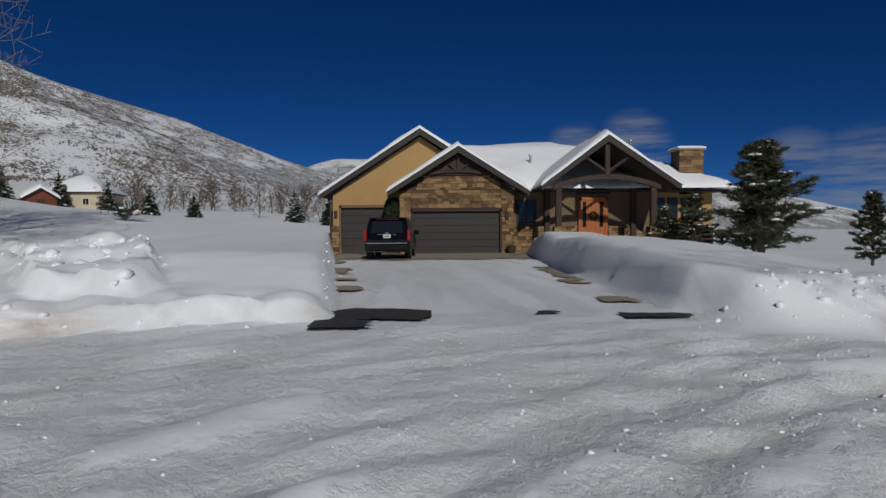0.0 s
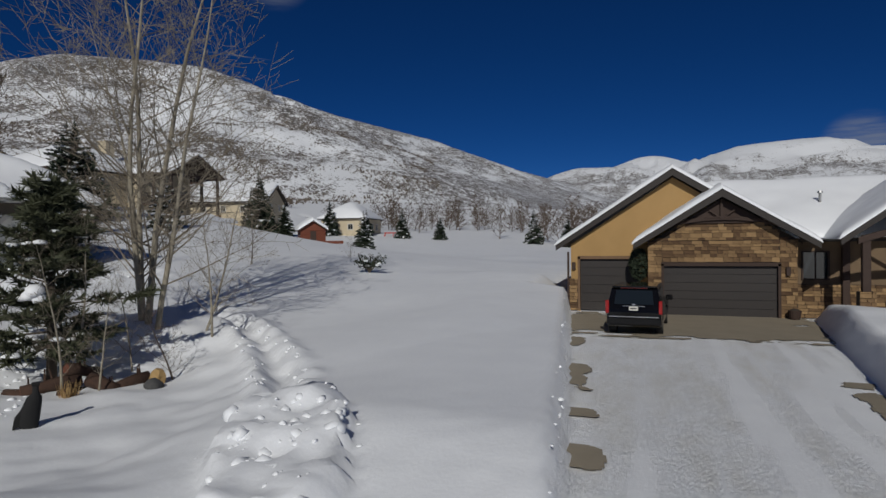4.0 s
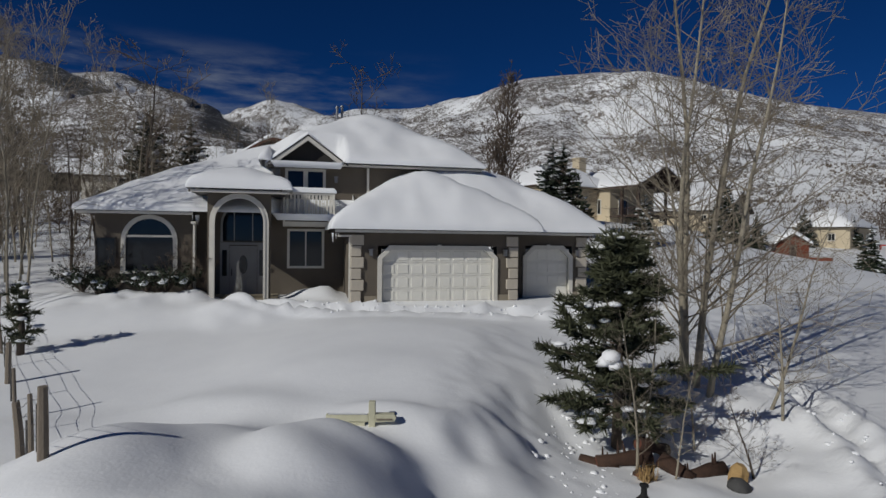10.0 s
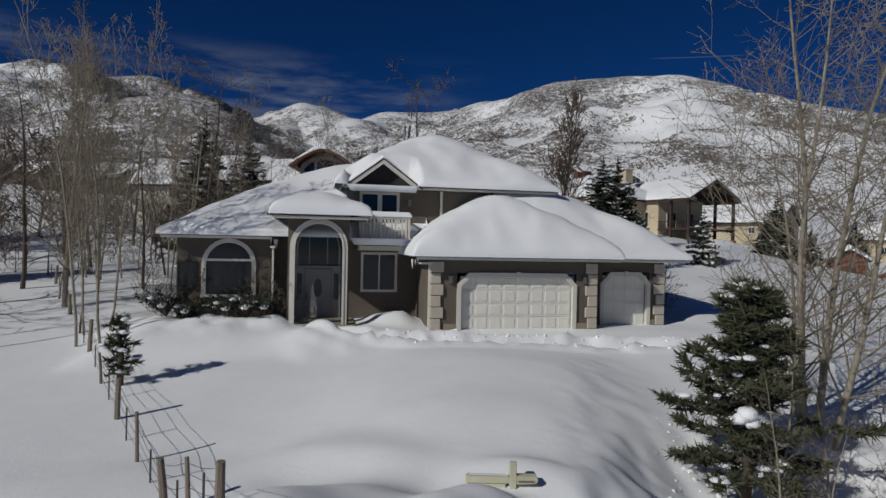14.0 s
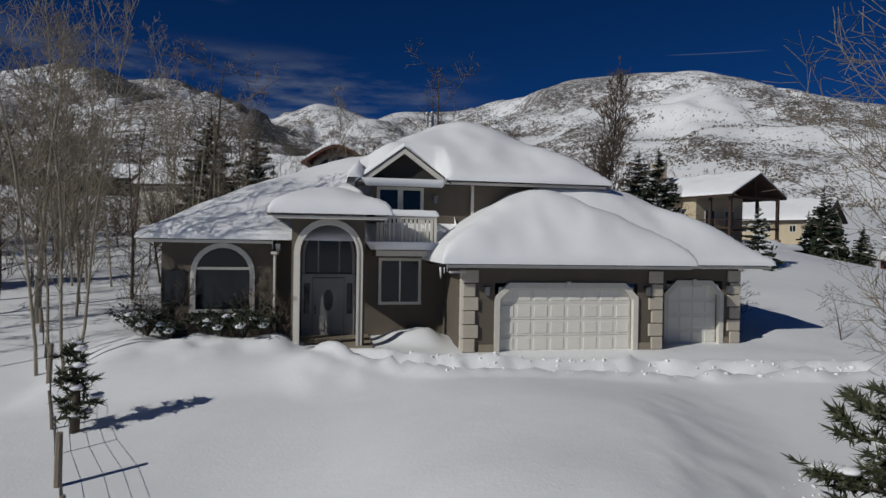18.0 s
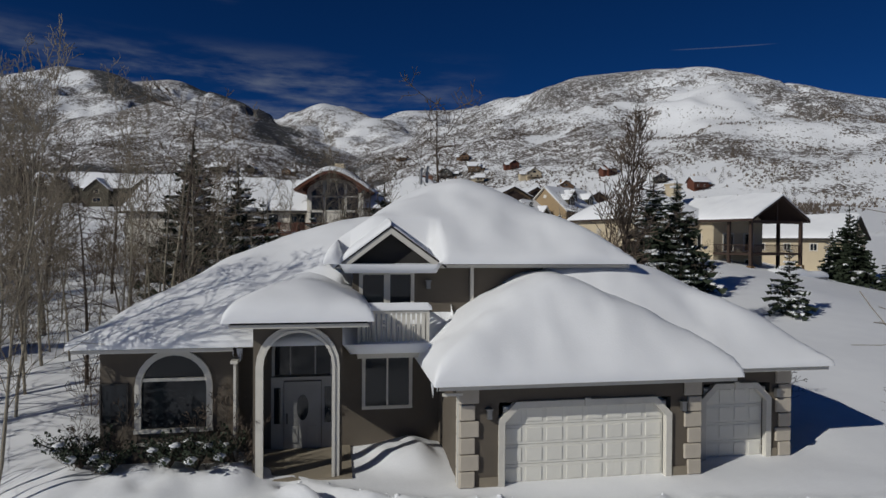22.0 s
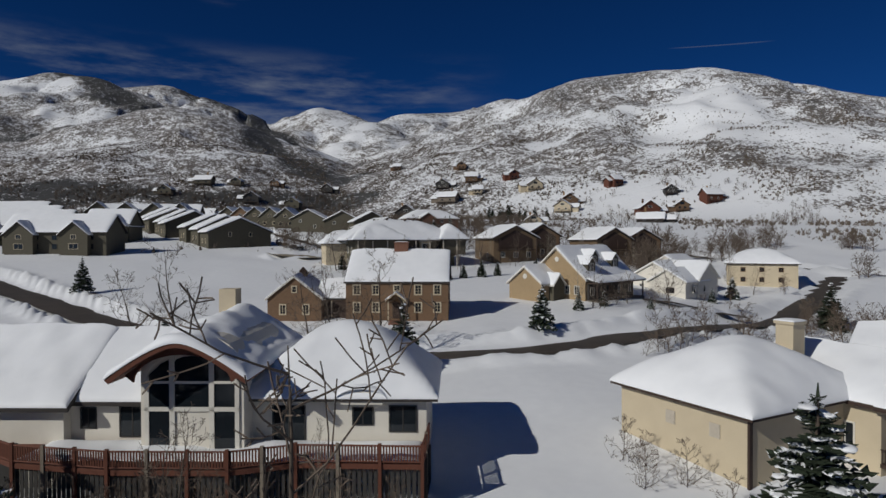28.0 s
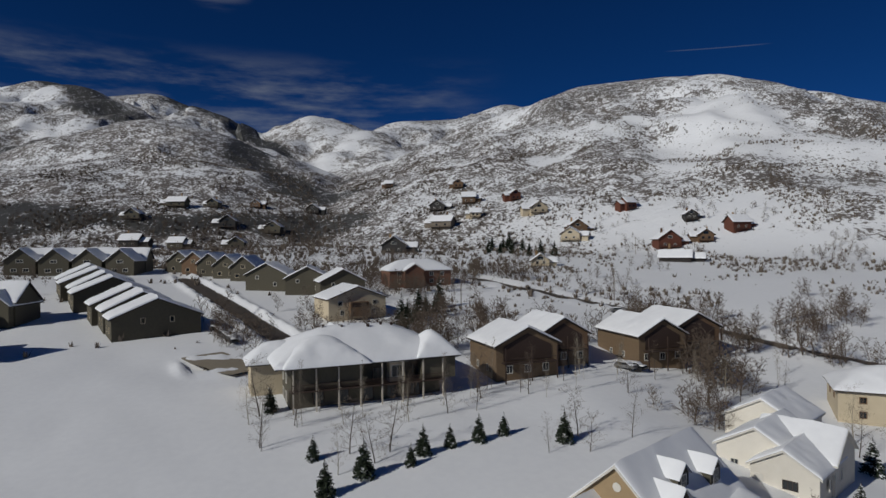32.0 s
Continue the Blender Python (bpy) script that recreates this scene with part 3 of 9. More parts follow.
# the third and eighth lines paint the shaded flanks of the left hills
DARK_BRUSH_AND_SHADE = [(0.95, 20, 60, [(-1805, -165), (-1703, -100), (-1600, -40), (-1472, -41), (-1369, 21)]), (0.85, 15, 52, [(-1700, 105), (-1644, 135), (-1551, 213), (-1471, 262), (-1330, 305)]),
              (0.8, 15, 55, [(-948, 178), (-863, 160), (-790, 185), (-746, 190), (-702, 225)]), (0.6, 8, 30, [(-426, 475), (-380, 457), (-340, 447), (-304, 441), (-276, 438)]), (0.42, 6, 22, [(-534, 708), (-466, 675), (-395, 621), (-353, 584)]),
              (0.45, 5, 18, [(-640, 540), (-612, 525), (-600, 469), (-603, 430)]), (0.28, 30, 90, [(-811, 566), (-788, 631), (-773, 690)]), (0.6, 20, 70, [(-1330, -200), (-1263, -167), (-1201, -135)]),
              (0.7, 18, 45, [(-640, -90), (-615, -8), (-610, 53), (-617, 122), (-600, 191)]), (0.3, 6, 20, [(-915, 508), (-860, 420), (-808, 269)]), (0.3, 5, 18, [(-1450, 470), (-1330, 330)])]


def brush_shade_density(x, y, z):
    s, r = x * AHEAD[0] + y * AHEAD[1], x * ASIDE[0] + y * ASIDE[1]
    far = np.hypot(x, y)
    b = smooth(380, 620, far) * 0.68 + 0.10 * smooth(250, 380, far)
    ragged = fbm(x, y, 90, 4, 93)
    for strength, inner, outer, line in OPEN_SNOW:
        b = b * (1 - strength * (1 - smooth(inner, outer, from_line(x, y, line) + outer * 0.7 * ragged)))
    dark = np.zeros(np.shape(x))
    for strength, inner, outer, line in DARK_BRUSH_AND_SHADE:
        dark = np.maximum(dark, strength * (1 - smooth(inner, outer, from_line(x, y, line) + outer * 0.9 * ragged)))
    left = ridge_height(x, y, *RIDGES["left_front"])[0] - z
    # the left front hill gets extra brush colour, its shadows included
    b = b + dark + 0.16 * smooth(-30, 0, left)
    return np.clip(b, 0, 1.5) * (1 - smooth(2300, 2700, far) * 0.8)


def spaced(*runs):
    """Grid lines: runs of (from, to, step)."""
    out = []
    for a, b, step in runs:
        out += list(np.linspace(a, b, max(2, int(round((b - a) / step)) + 1))[:-1])
    return np.array(out + [runs[-1][1]])


GX = spaced((-3600, -2000, 90), (-2000, -900, 17), (-900, -320, 9), (-320, -120, 3.2), (-120, -86, 0.75), (-86, -34, 1.3), (-34, -14, 0.30), (-14, -9, 0.2), (-9, 12, 0.16), (12, 14, 0.3), (14, 40, 0.9), (40, 160, 8), (160, 2600, 80))
GY = spaced((-2400, -800, 90), (-800, -200, 22), (-200, -20, 5), (-20, -3, 1.2), (-3, 4, 0.30), (4, 9, 0.10), (9, 17, 0.14), (17, 24, 0.2), (24, 40, 0.3), (40, 112, 0.85), (112, 260, 3.0), (260, 900, 9), (900, 1400, 17), (1400, 3500, 60))
gx, gy = np.meshgrid(GX, GY)
gz = ground_z(gx, gy)
verts = np.stack([gx.ravel(), gy.ravel(), gz.ravel()], 1)
nx, ny = len(GX), len(GY)
idx = np.arange(nx * ny).reshape(ny, nx)
faces = np.stack([idx[:-1, :-1].ravel(), idx[:-1, 1:].ravel(), idx[1:, 1:].ravel(), idx[1:, :-1].ravel()], 1)


def grid_mesh(name, verts, faces, material, smooth_shade=True):
    me = bpy.data.meshes.new(name)
    me.vertices.add(len(verts))
    me.vertices.foreach_set("co", np.asarray(verts, np.float32).ravel())
    me.loops.add(faces.size)
    me.loops.foreach_set("vertex_index", faces.ravel().astype(np.int32))
    me.polygons.add(len(faces))
    me.polygons.foreach_set("loop_start", np.arange(0, faces.size, faces.shape[1], dtype=np.int32))
    me.update(calc_edges=True)
    me.validate()
    me.polygons.foreach_set("use_smooth", np.full(len(me.polygons), smooth_shade))
    me.materials.append(material)
    return me


ground_mesh = grid_mesh("ground", verts, faces, MAT["ground_snow"])
g_brush = ground_mesh.attributes.new("brush", "FLOAT", "POINT")
g_brush.data.foreach_set("value", brush_shade_density(gx, gy, gz).ravel().astype(np.float32))
rho = np.hypot(gx - 4, gy + 2)
lane_l, lane_r = lane_edges(gy)
packed = np.maximum(1 - smooth(12, 13, rho), (1 - smooth(-0.2, 0.2, np.maximum(lane_l - gx, gx - lane_r))) * smooth(10, 11, gy) * (1 - smooth(38, 39, gy)))
# greyer along the ruts: part wear, part relief shading put into the colour
packed = packed * np.clip(0.66 - 2.2 * ruts(gx, gy), 0.05, 1.0)
g_pack = ground_mesh.attributes.new("packed", "FLOAT", "POINT")
g_pack.data.foreach_set("value", packed.ravel().astype(np.float32))
cut_face = (1 - smooth(0.04, 0.24, np.abs(rho + 0.45 * fbm(gx, gy, 1.8, 3, 27) - 13.02) + 0.12 * fbm(gx, gy, 0.5, 3, 45))) * smooth(-2.2, -0.2, gx) * (1 - smooth(3.0, 3.5, gx)) * smooth(8, 10, gy) * np.clip(0.55 + 1.6 * fbm(gx, gy, 1.2, 2, 47), 0, 1)
g_soil = ground_mesh.attributes.new("soil", "FLOAT", "POINT")
g_soil.data.foreach_set("value", cut_face.ravel().astype(np.float32))
ground = tagged(new("ground", ground_mesh), "deep white snow over the valley, brush on the hills", "snow", kind="structure")


def zat(x, y):
    return float(ground_z(np.array([x]), np.array([y]))[0])


def road_strip(name, line, half, material, label, lift=0.22, step=1.5):
    """A cleared carriageway laid along a line, a little above the bed between the banks."""
    pts = []
    for (ax, ay), (bx, by) in zip(line, line[1:]):
        n = max(1, int(math.hypot(bx - ax, by - ay) / step))
        pts += [(ax + (bx - ax) * k / n, ay + (by - ay) * k / n) for k in range(n)]
    pts = np.array(pts + [line[-1]], float)
    for _ in range(6):
        pts[1:-1] = (pts[:-2] + 2 * pts[1:-1] + pts[2:]) / 4
    way = np.gradient(pts, axis=0)
    way /= np.linalg.norm(way, axis=1)[:, None]
    across = np.stack([-way[:, 1], way[:, 0]], 1)
    cols = np.linspace(-1, 1, 7)
    rag = half * (1 + 0.22 * fbm(pts[:, 0], pts[:, 1], 5, 3, 97))
    P = pts[:, None] + across[:, None] * (cols[None, :, None] * rag[:, None, None])
    mid = ground_z(pts[:, 0], pts[:, 1])
    mid = np.convolve(np.pad(mid, 4, mode="edge"), np.ones(9) / 9, "valid")
    Z = np.repeat((mid + lift)[:, None], 7, 1) - 0.06 * np.abs(cols)[None]
    v = np.concatenate([P.reshape(-1, 2), Z.reshape(-1, 1)], 1)
    i = np.arange(len(pts) * 7).reshape(-1, 7)
    f = np.stack([i[:-1, :-1].ravel(), i[1:, :-1].ravel(), i[1:, 1:].ravel(), i[:-1, 1:].ravel()], 1)
    return tagged(new(name, grid_mesh(name, v, f, MAT[material])), label, "road", kind="structure")


road_strip("road", ROAD, 2.9, "road_wet", "plowed wet brown road between snow banks")
road_strip("road", SIDE_ROAD, 2.7, "road_wet", "muddy street between the townhouse rows")
road_strip("road", UPPER_ROAD, 2.5, "road_wet", "plowed upper road between snow banks")
road_strip("road", [(-103.5, 111.0), (-109.5, 105.0), (-114.6, 99.1)], 1.7, "road_wet", "short muddy driveway of the dormered house", 0.45)
road_strip("pavement", [(-210, 57), (-203, 60), (-194.5, 64.5)], 4.6, "concrete", "cleared brown gravel yard beside the lodge", 0.35)


# ---- building helpers ----
def box(bm, x0, x1, y0, y1, z0, z1):
    v = [bm.verts.new((x, y, z)) for x in (x0, x1) for y in (y0, y1) for z in (z0, z1)]
    for f in ((0, 1, 3, 2), (4, 6, 7, 5), (0, 4, 5, 1), (2, 3, 7, 6), (0, 2, 6, 4), (1, 5, 7, 3)):
        bm.faces.new([v[i] for i in f])
    return v


def boxes(*rows):
    bm = bmesh.new()
    for r in rows:
        box(bm, *r)
    return bm


def prism(bm, outline, y0, y1):
    """A flat outline of (x, z), counter-clockwise seen from -y, pushed from y0 to y1."""
    a = [bm.verts.new((x, y0, z)) for x, z in outline]
    b = [bm.verts.new((x, y1, z)) for x, z in outline]
    bm.faces.new(a), bm.faces.new(list(reversed(b)))
    for i in range(len(a)):
        j = (i + 1) % len(a)
        bm.faces.new((a[j], a[i], b[i], b[j]))


def ring(bm, inner, outer, y0, y1):
    """A frame between two outlines with as many corners, pushed from y0 to y1; left open at the foot."""
    n = len(inner)
    vs = [[bm.verts.new((x, y, z)) for x, z in o] for o in (inner, outer) for y in (y0, y1)]
    i0, i1, o0, o1 = vs
    for k in range(n - 1):
        bm.faces.new((i0[k], i0[k + 1], o0[k + 1], o0[k])), bm.faces.new((i1[k + 1], i1[k], o1[k], o1[k + 1]))
        bm.faces.new((i0[k + 1], i0[k], i1[k], i1[k + 1])), bm.faces.new((o0[k], o0[k + 1], o1[k + 1], o1[k]))
    for k in (0, n - 1):
        bm.faces.new((i0[k], o0[k], o1[k], i1[k]))


def arch(x0, x1, z0, spring, steps=12, flat=1.0):
    """An outline from the foot at x1 up, round the arch and down to the foot at x0."""
    c, r = (x0 + x1) / 2, (x1 - x0) / 2
    return [(x1, z0)] + [(c + r * math.cos(math.pi * k / steps), spring + flat * r * math.sin(math.pi * k / steps)) for k in range(steps + 1)] + [(x0, z0)]


def finish(name, bm, material, bevel=0.0, shade=False):
    bmesh.ops.recalc_face_normals(bm, faces=bm.faces)
    if bevel:
        bmesh.ops.bevel(bm, geom=list(bm.edges), offset=bevel, segments=1, affect="EDGES", clamp_overlap=True)
    me = bpy.data.meshes.new(name)
    bm.to_mesh(me)
    bm.free()
    me.materials.append(MAT[material] if isinstance(material, str) else material)
    if shade:
        me.polygons.foreach_set("use_smooth", np.ones(len(me.polygons), bool))
    return me


SINGLE = {"wall", "porch_wall", "panel", "stone_base", "board_joint", "baluster", "balcony", "deck", "veranda", "truss", "king_post_truss", "chimney", "box"}


def islands(bm):
    """The separate pieces of a bmesh, each as a bmesh of its own."""
    seen, out = set(), []
    for start in bm.verts:
        if start in seen:
            continue
        group, stack = [], [start]
        seen.add(start)
        while stack:
            v = stack.pop()
            group.append(v)
            for e in v.link_edges:
                o = e.other_vert(v)
                if o not in seen:
                    seen.add(o)
                    stack.append(o)
        one = bmesh.new()
        copy = {v: one.verts.new(v.co) for v in group}
        for f in {f for v in group for f in v.link_faces}:
            one.faces.new([copy[v] for v in f.verts])
        out.append(one)
    return out


def part(name, bm, material, parent, label="", bevel=0.0, shade=False, kind=""):
    """Links a bmesh, or a finished mesh, as one mesh object under a thing or a part."""
    if isinstance(bm, bmesh.types.BMesh) and name in SINGLE:
        first, *rest = islands(bm)
        bm.free()
        for one in rest:
            part(name, finish(name, one, material, bevel, shade), material, parent, label, kind=kind)
        bm = first
    me = finish(name, bm, material, bevel, shade) if isinstance(bm, bmesh.types.BMesh) else bm
    ob = new(name, me)
    ob.parent = parent
    return tagged(ob, label, kind=kind)


def thing(name, label, category, m, group="", kind=""):
    ob = new(name)
    ob.empty_display_size = 0.3
    ob.matrix_world = m
    return tagged(ob, label, category, group, kind)


def tube(bm, path, radii, sides=6):
    """A bent, tapered tube through the points of path."""
    rings = []
    for i, p in enumerate(path):
        p = Vector(p)
        d = (Vector(path[min(i + 1, len(path) - 1)]) - Vector(path[max(i - 1, 0)])).normalized()
        a = d.cross(Vector((0.31, 0.87, 0.38)))
        a = (a if a.length > 1e-3 else d.cross(Vector((1, 0, 0)))).normalized()
        b = d.cross(a)
        rings.append([bm.verts.new(p + radii[i] * (a * math.cos(2 * math.pi * k / sides) + b * math.sin(2 * math.pi * k / sides))) for k in range(sides)])
    for r0, r1 in zip(rings, rings[1:]):
        for k in range(sides):
            bm.faces.new((r0[k], r0[(k + 1) % sides], r1[(k + 1) % sides], r1[k]))
    bm.faces.new(list(reversed(rings[0]))), bm.faces.new(rings[-1])


def roof_field(rect, height, thick=0.45, res=0.3, edges="wens", seed=1, lump=0.12, mask=None, lip=0.5):
    """Snow lying on a roof: a sheet over rect = (x0, x1, y0, y1) on the bare roof's height(x, y), rounded towards the named edges, closed below."""
    x0, x1, y0, y1 = rect
    nx, ny = max(3, int((x1 - x0) / res) + 1), max(3, int((y1 - y0) / res) + 1)

    def lines(a, b, n):
        t = np.linspace(0, 1, n)
        core = a + (b - a) * t
        return np.sort(np.concatenate([core, [a + 0.03, a + 0.12, b - 0.12, b - 0.03]]))

    X, Y = np.meshgrid(lines(x0, x1, nx), lines(y0, y1, ny))
    d = np.full(X.shape, 9.0)
    for e, v in (("w", X - x0), ("e", x1 - X), ("s", Y - y0), ("n", y1 - Y)):
        if e in edges:
            d = np.minimum(d, v)
    deck = height(X, Y)
    round_off = np.sqrt(np.clip(1 - (1 - np.clip(d / 0.32, 0, 1)) ** 2, 0, 1))
    t = thick * (lip * (0.25 + 0.75 * round_off) + (1 - lip) * (1 - np.exp(-d / 0.7)))
    top = deck + t * (1 + 0.35 * fbm(X, Y, 1.7, 3, seed)) + lump * fbm(X, Y, 2.6, 3, seed + 5) * np.clip(d, 0, 1)
    if mask is not None:
        top = np.where(mask(X, Y), top, deck - 0.3)
    ny, nx = X.shape
    vt = np.stack([X.ravel(), Y.ravel(), top.ravel()], 1)
    vb = np.stack([X.ravel(), Y.ravel(), deck.ravel() + 0.01], 1)
    i = np.arange(nx * ny).reshape(ny, nx)
    f = np.stack([i[:-1, :-1].ravel(), i[:-1, 1:].ravel(), i[1:, 1:].ravel(), i[1:, :-1].ravel()], 1)
    rim = np.concatenate([i[0, :], i[1:, -1], i[-1, -2::-1], i[-2:0:-1, 0]])
    k = np.arange(len(rim))
    lower = nx * ny + k
    side = np.stack([rim, lower, np.roll(lower, -1), np.roll(rim, -1)], 1)
    v = np.concatenate([vt, vb[rim]])
    return grid_mesh("snow", v, np.concatenate([f, side]), MAT["snow"])


def hip(rect, eave, slope_s, slope_w=None, slope_e=None, slope_n=None, p=5.0):
    x0, x1, y0, y1 = rect
    sw, se, sn = slope_w or slope_s, slope_e or slope_s, slope_n or slope_s

    def height(X, Y):
        sides = [np.maximum(v, 1e-3) for v in ((Y - y0) * slope_s, (y1 - Y) * sn, (X - x0) * sw, (x1 - X) * se)]
        return eave + sum(v**-p for v in sides) ** (-1 / p)

    return height


def frame_ring(bm, x0, x1, z0, z1, t, ya, yb):
    """A closed rectangular frame t wide."""
    rows = []
    for a, b, c, d in ((x0, x1, z0, z1), (x0 + t, x1 - t, z0 + t, z1 - t)):
        for y in (ya, yb):
            rows.append([bm.verts.new(p) for p in ((a, y, c), (b, y, c), (b, y, d), (a, y, d))])
    of, ob, nf, nb = rows
    for k in range(4):
        m = (k + 1) % 4
        for q in ((of[k], of[m], nf[m], nf[k]), (ob[m], ob[k], nb[k], nb[m]), (of[m], of[k], ob[k], ob[m]), (nf[k], nf[m], nb[m], nb[k])):
            bm.faces.new(q)


def window(parent, x0, x1, y, z0, z1, cols=2, rows=1, frame="trim_white", wide=0.09, sill=False, name="window", label=""):
    """A framed window in a wall that faces -y at y: frame, bars and one pane a light."""
    t = wide
    bm = bmesh.new()
    frame_ring(bm, x0, x1, z0, z1, t, y - 0.06, y + 0.05)
    w = part(name, bm, frame, parent, label)
    for k in range(1, cols):
        c = x0 + t + (x1 - x0 - 2 * t) * k / cols
        part("glazing_bar", boxes((c - 0.03, c + 0.03, y - 0.05, y + 0.04, z0 + t, z1 - t)), frame, w)
    for k in range(1, rows):
        c = z0 + t + (z1 - z0 - 2 * t) * k / rows
        part("glazing_bar", boxes((x0 + t, x1 - t, y - 0.045, y + 0.035, c - 0.02, c + 0.02)), frame, w)
    if sill:
        part("sill", boxes((x0 - 0.06, x1 + 0.06, y - 0.12, y + 0.05, z0 - 0.08, z0 - 0.002)), frame, w)
    for a in range(cols):
        p0, p1 = x0 + t + (x1 - x0 - 2 * t) * a / cols, x0 + t + (x1 - x0 - 2 * t) * (a + 1) / cols
        part("pane", boxes((p0 + 0.02, p1 - 0.02, y - 0.022, y - 0.008, z0 + t - 0.01, z1 - t + 0.01)), "glass", w)
    return w


def garage_door(parent, x0, x1, y, z0, z1, material, cols, rows, relief=0.02, name="garage_door", label=""):
    d = part(name, boxes((x0, x1, y + 0.03, y + 0.06, z0, z1)), material, parent, label)
    for k in range(rows):
        part("section", boxes((x0, x1, y, y + 0.029, z0 + (z1 - z0) * k / rows + 0.008, z0 + (z1 - z0) * (k + 1) / rows - 0.008)), material, d)
    if cols:
        w, h = (x1 - x0) / cols, (z1 - z0) / rows
        bm = bmesh.new()
        box(bm, -w / 2 + 0.07, w / 2 - 0.07, -relief, 0.0, -h / 2 + 0.09, h / 2 - 0.09)
        me = finish("panel", bm, material, 0.012)
        for c in range(cols):
            for r in range(rows):
                p = part("panel", me, material, d)
                p.location = (x0 + (c + 0.5) * w, y - 0.001, z0 + (r + 0.5) * h)
    return d


def icicles(parent, x0, x1, y, z, count, seed=3):
    rnd = random.Random(seed)
    bm = bmesh.new()
    for _ in range(count):
        x, h = rnd.uniform(x0, x1), rnd.uniform(0.1, 0.45)
        tube(bm, [(x, y, z), (x, y, z - h)], [0.025, 0.004], 5)
    return part("icicles", bm, "snow", parent, "thin hanging icicles", kind="stuff")


def stone_wall(parent, pieces, y, rnd, course=0.17, proud=0.05, limit=300, taken=None):
    """Rough ashlar stones laid in courses over outline pieces (x0, x1, z0, z1, top): top(x) is the wall's upper edge or None."""
    stones = []
    for x0, x1, z0, z1, top in pieces:
        z = z0
        while z < z1 - 0.04:
            h = min(course * rnd.choice((0.75, 1.0, 1.0, 1.35)), z1 - z)
            x = x0
            while x < x1 - 0.05:
                w = min(rnd.uniform(0.22, 0.55), x1 - x)
                if w < 0.1 or top is None or z + h <= top(x + w / 2) + 0.02:
                    stones.append((x, w, z, h))
                x += w
            z += h
    kinds = []
    for k in range(6):
        bm = bmesh.new()
        box(bm, -0.5, 0.5, -1, 0.2, -0.5, 0.5)
        for v in bm.verts:
            v.co += Vector((rnd.uniform(-0.03, 0.03), rnd.uniform(-0.25, 0.25) if v.co.y < 0 else 0, rnd.uniform(-0.06, 0.06)))
        kinds.append(finish("stone", bm, "stone"))
    rnd.shuffle(stones)
    for x, w, z, h in stones[:limit]:
        s = part("stone", rnd.choice(kinds), "stone", parent)
        s.location, s.scale = (x + w / 2, y, z + h / 2), (w - 0.018, proud, h - 0.016)
    if len(stones) > limit:
        bm = bmesh.new()
        for x, w, z, h in stones[limit:]:
            box(bm, x + 0.009, x + w - 0.009, y - proud * rnd.uniform(0.8, 1.25), y + 0.01, z + 0.008, z + h - 0.008)
        part("stones", bm, "stone_rest", parent, kind="stuff")


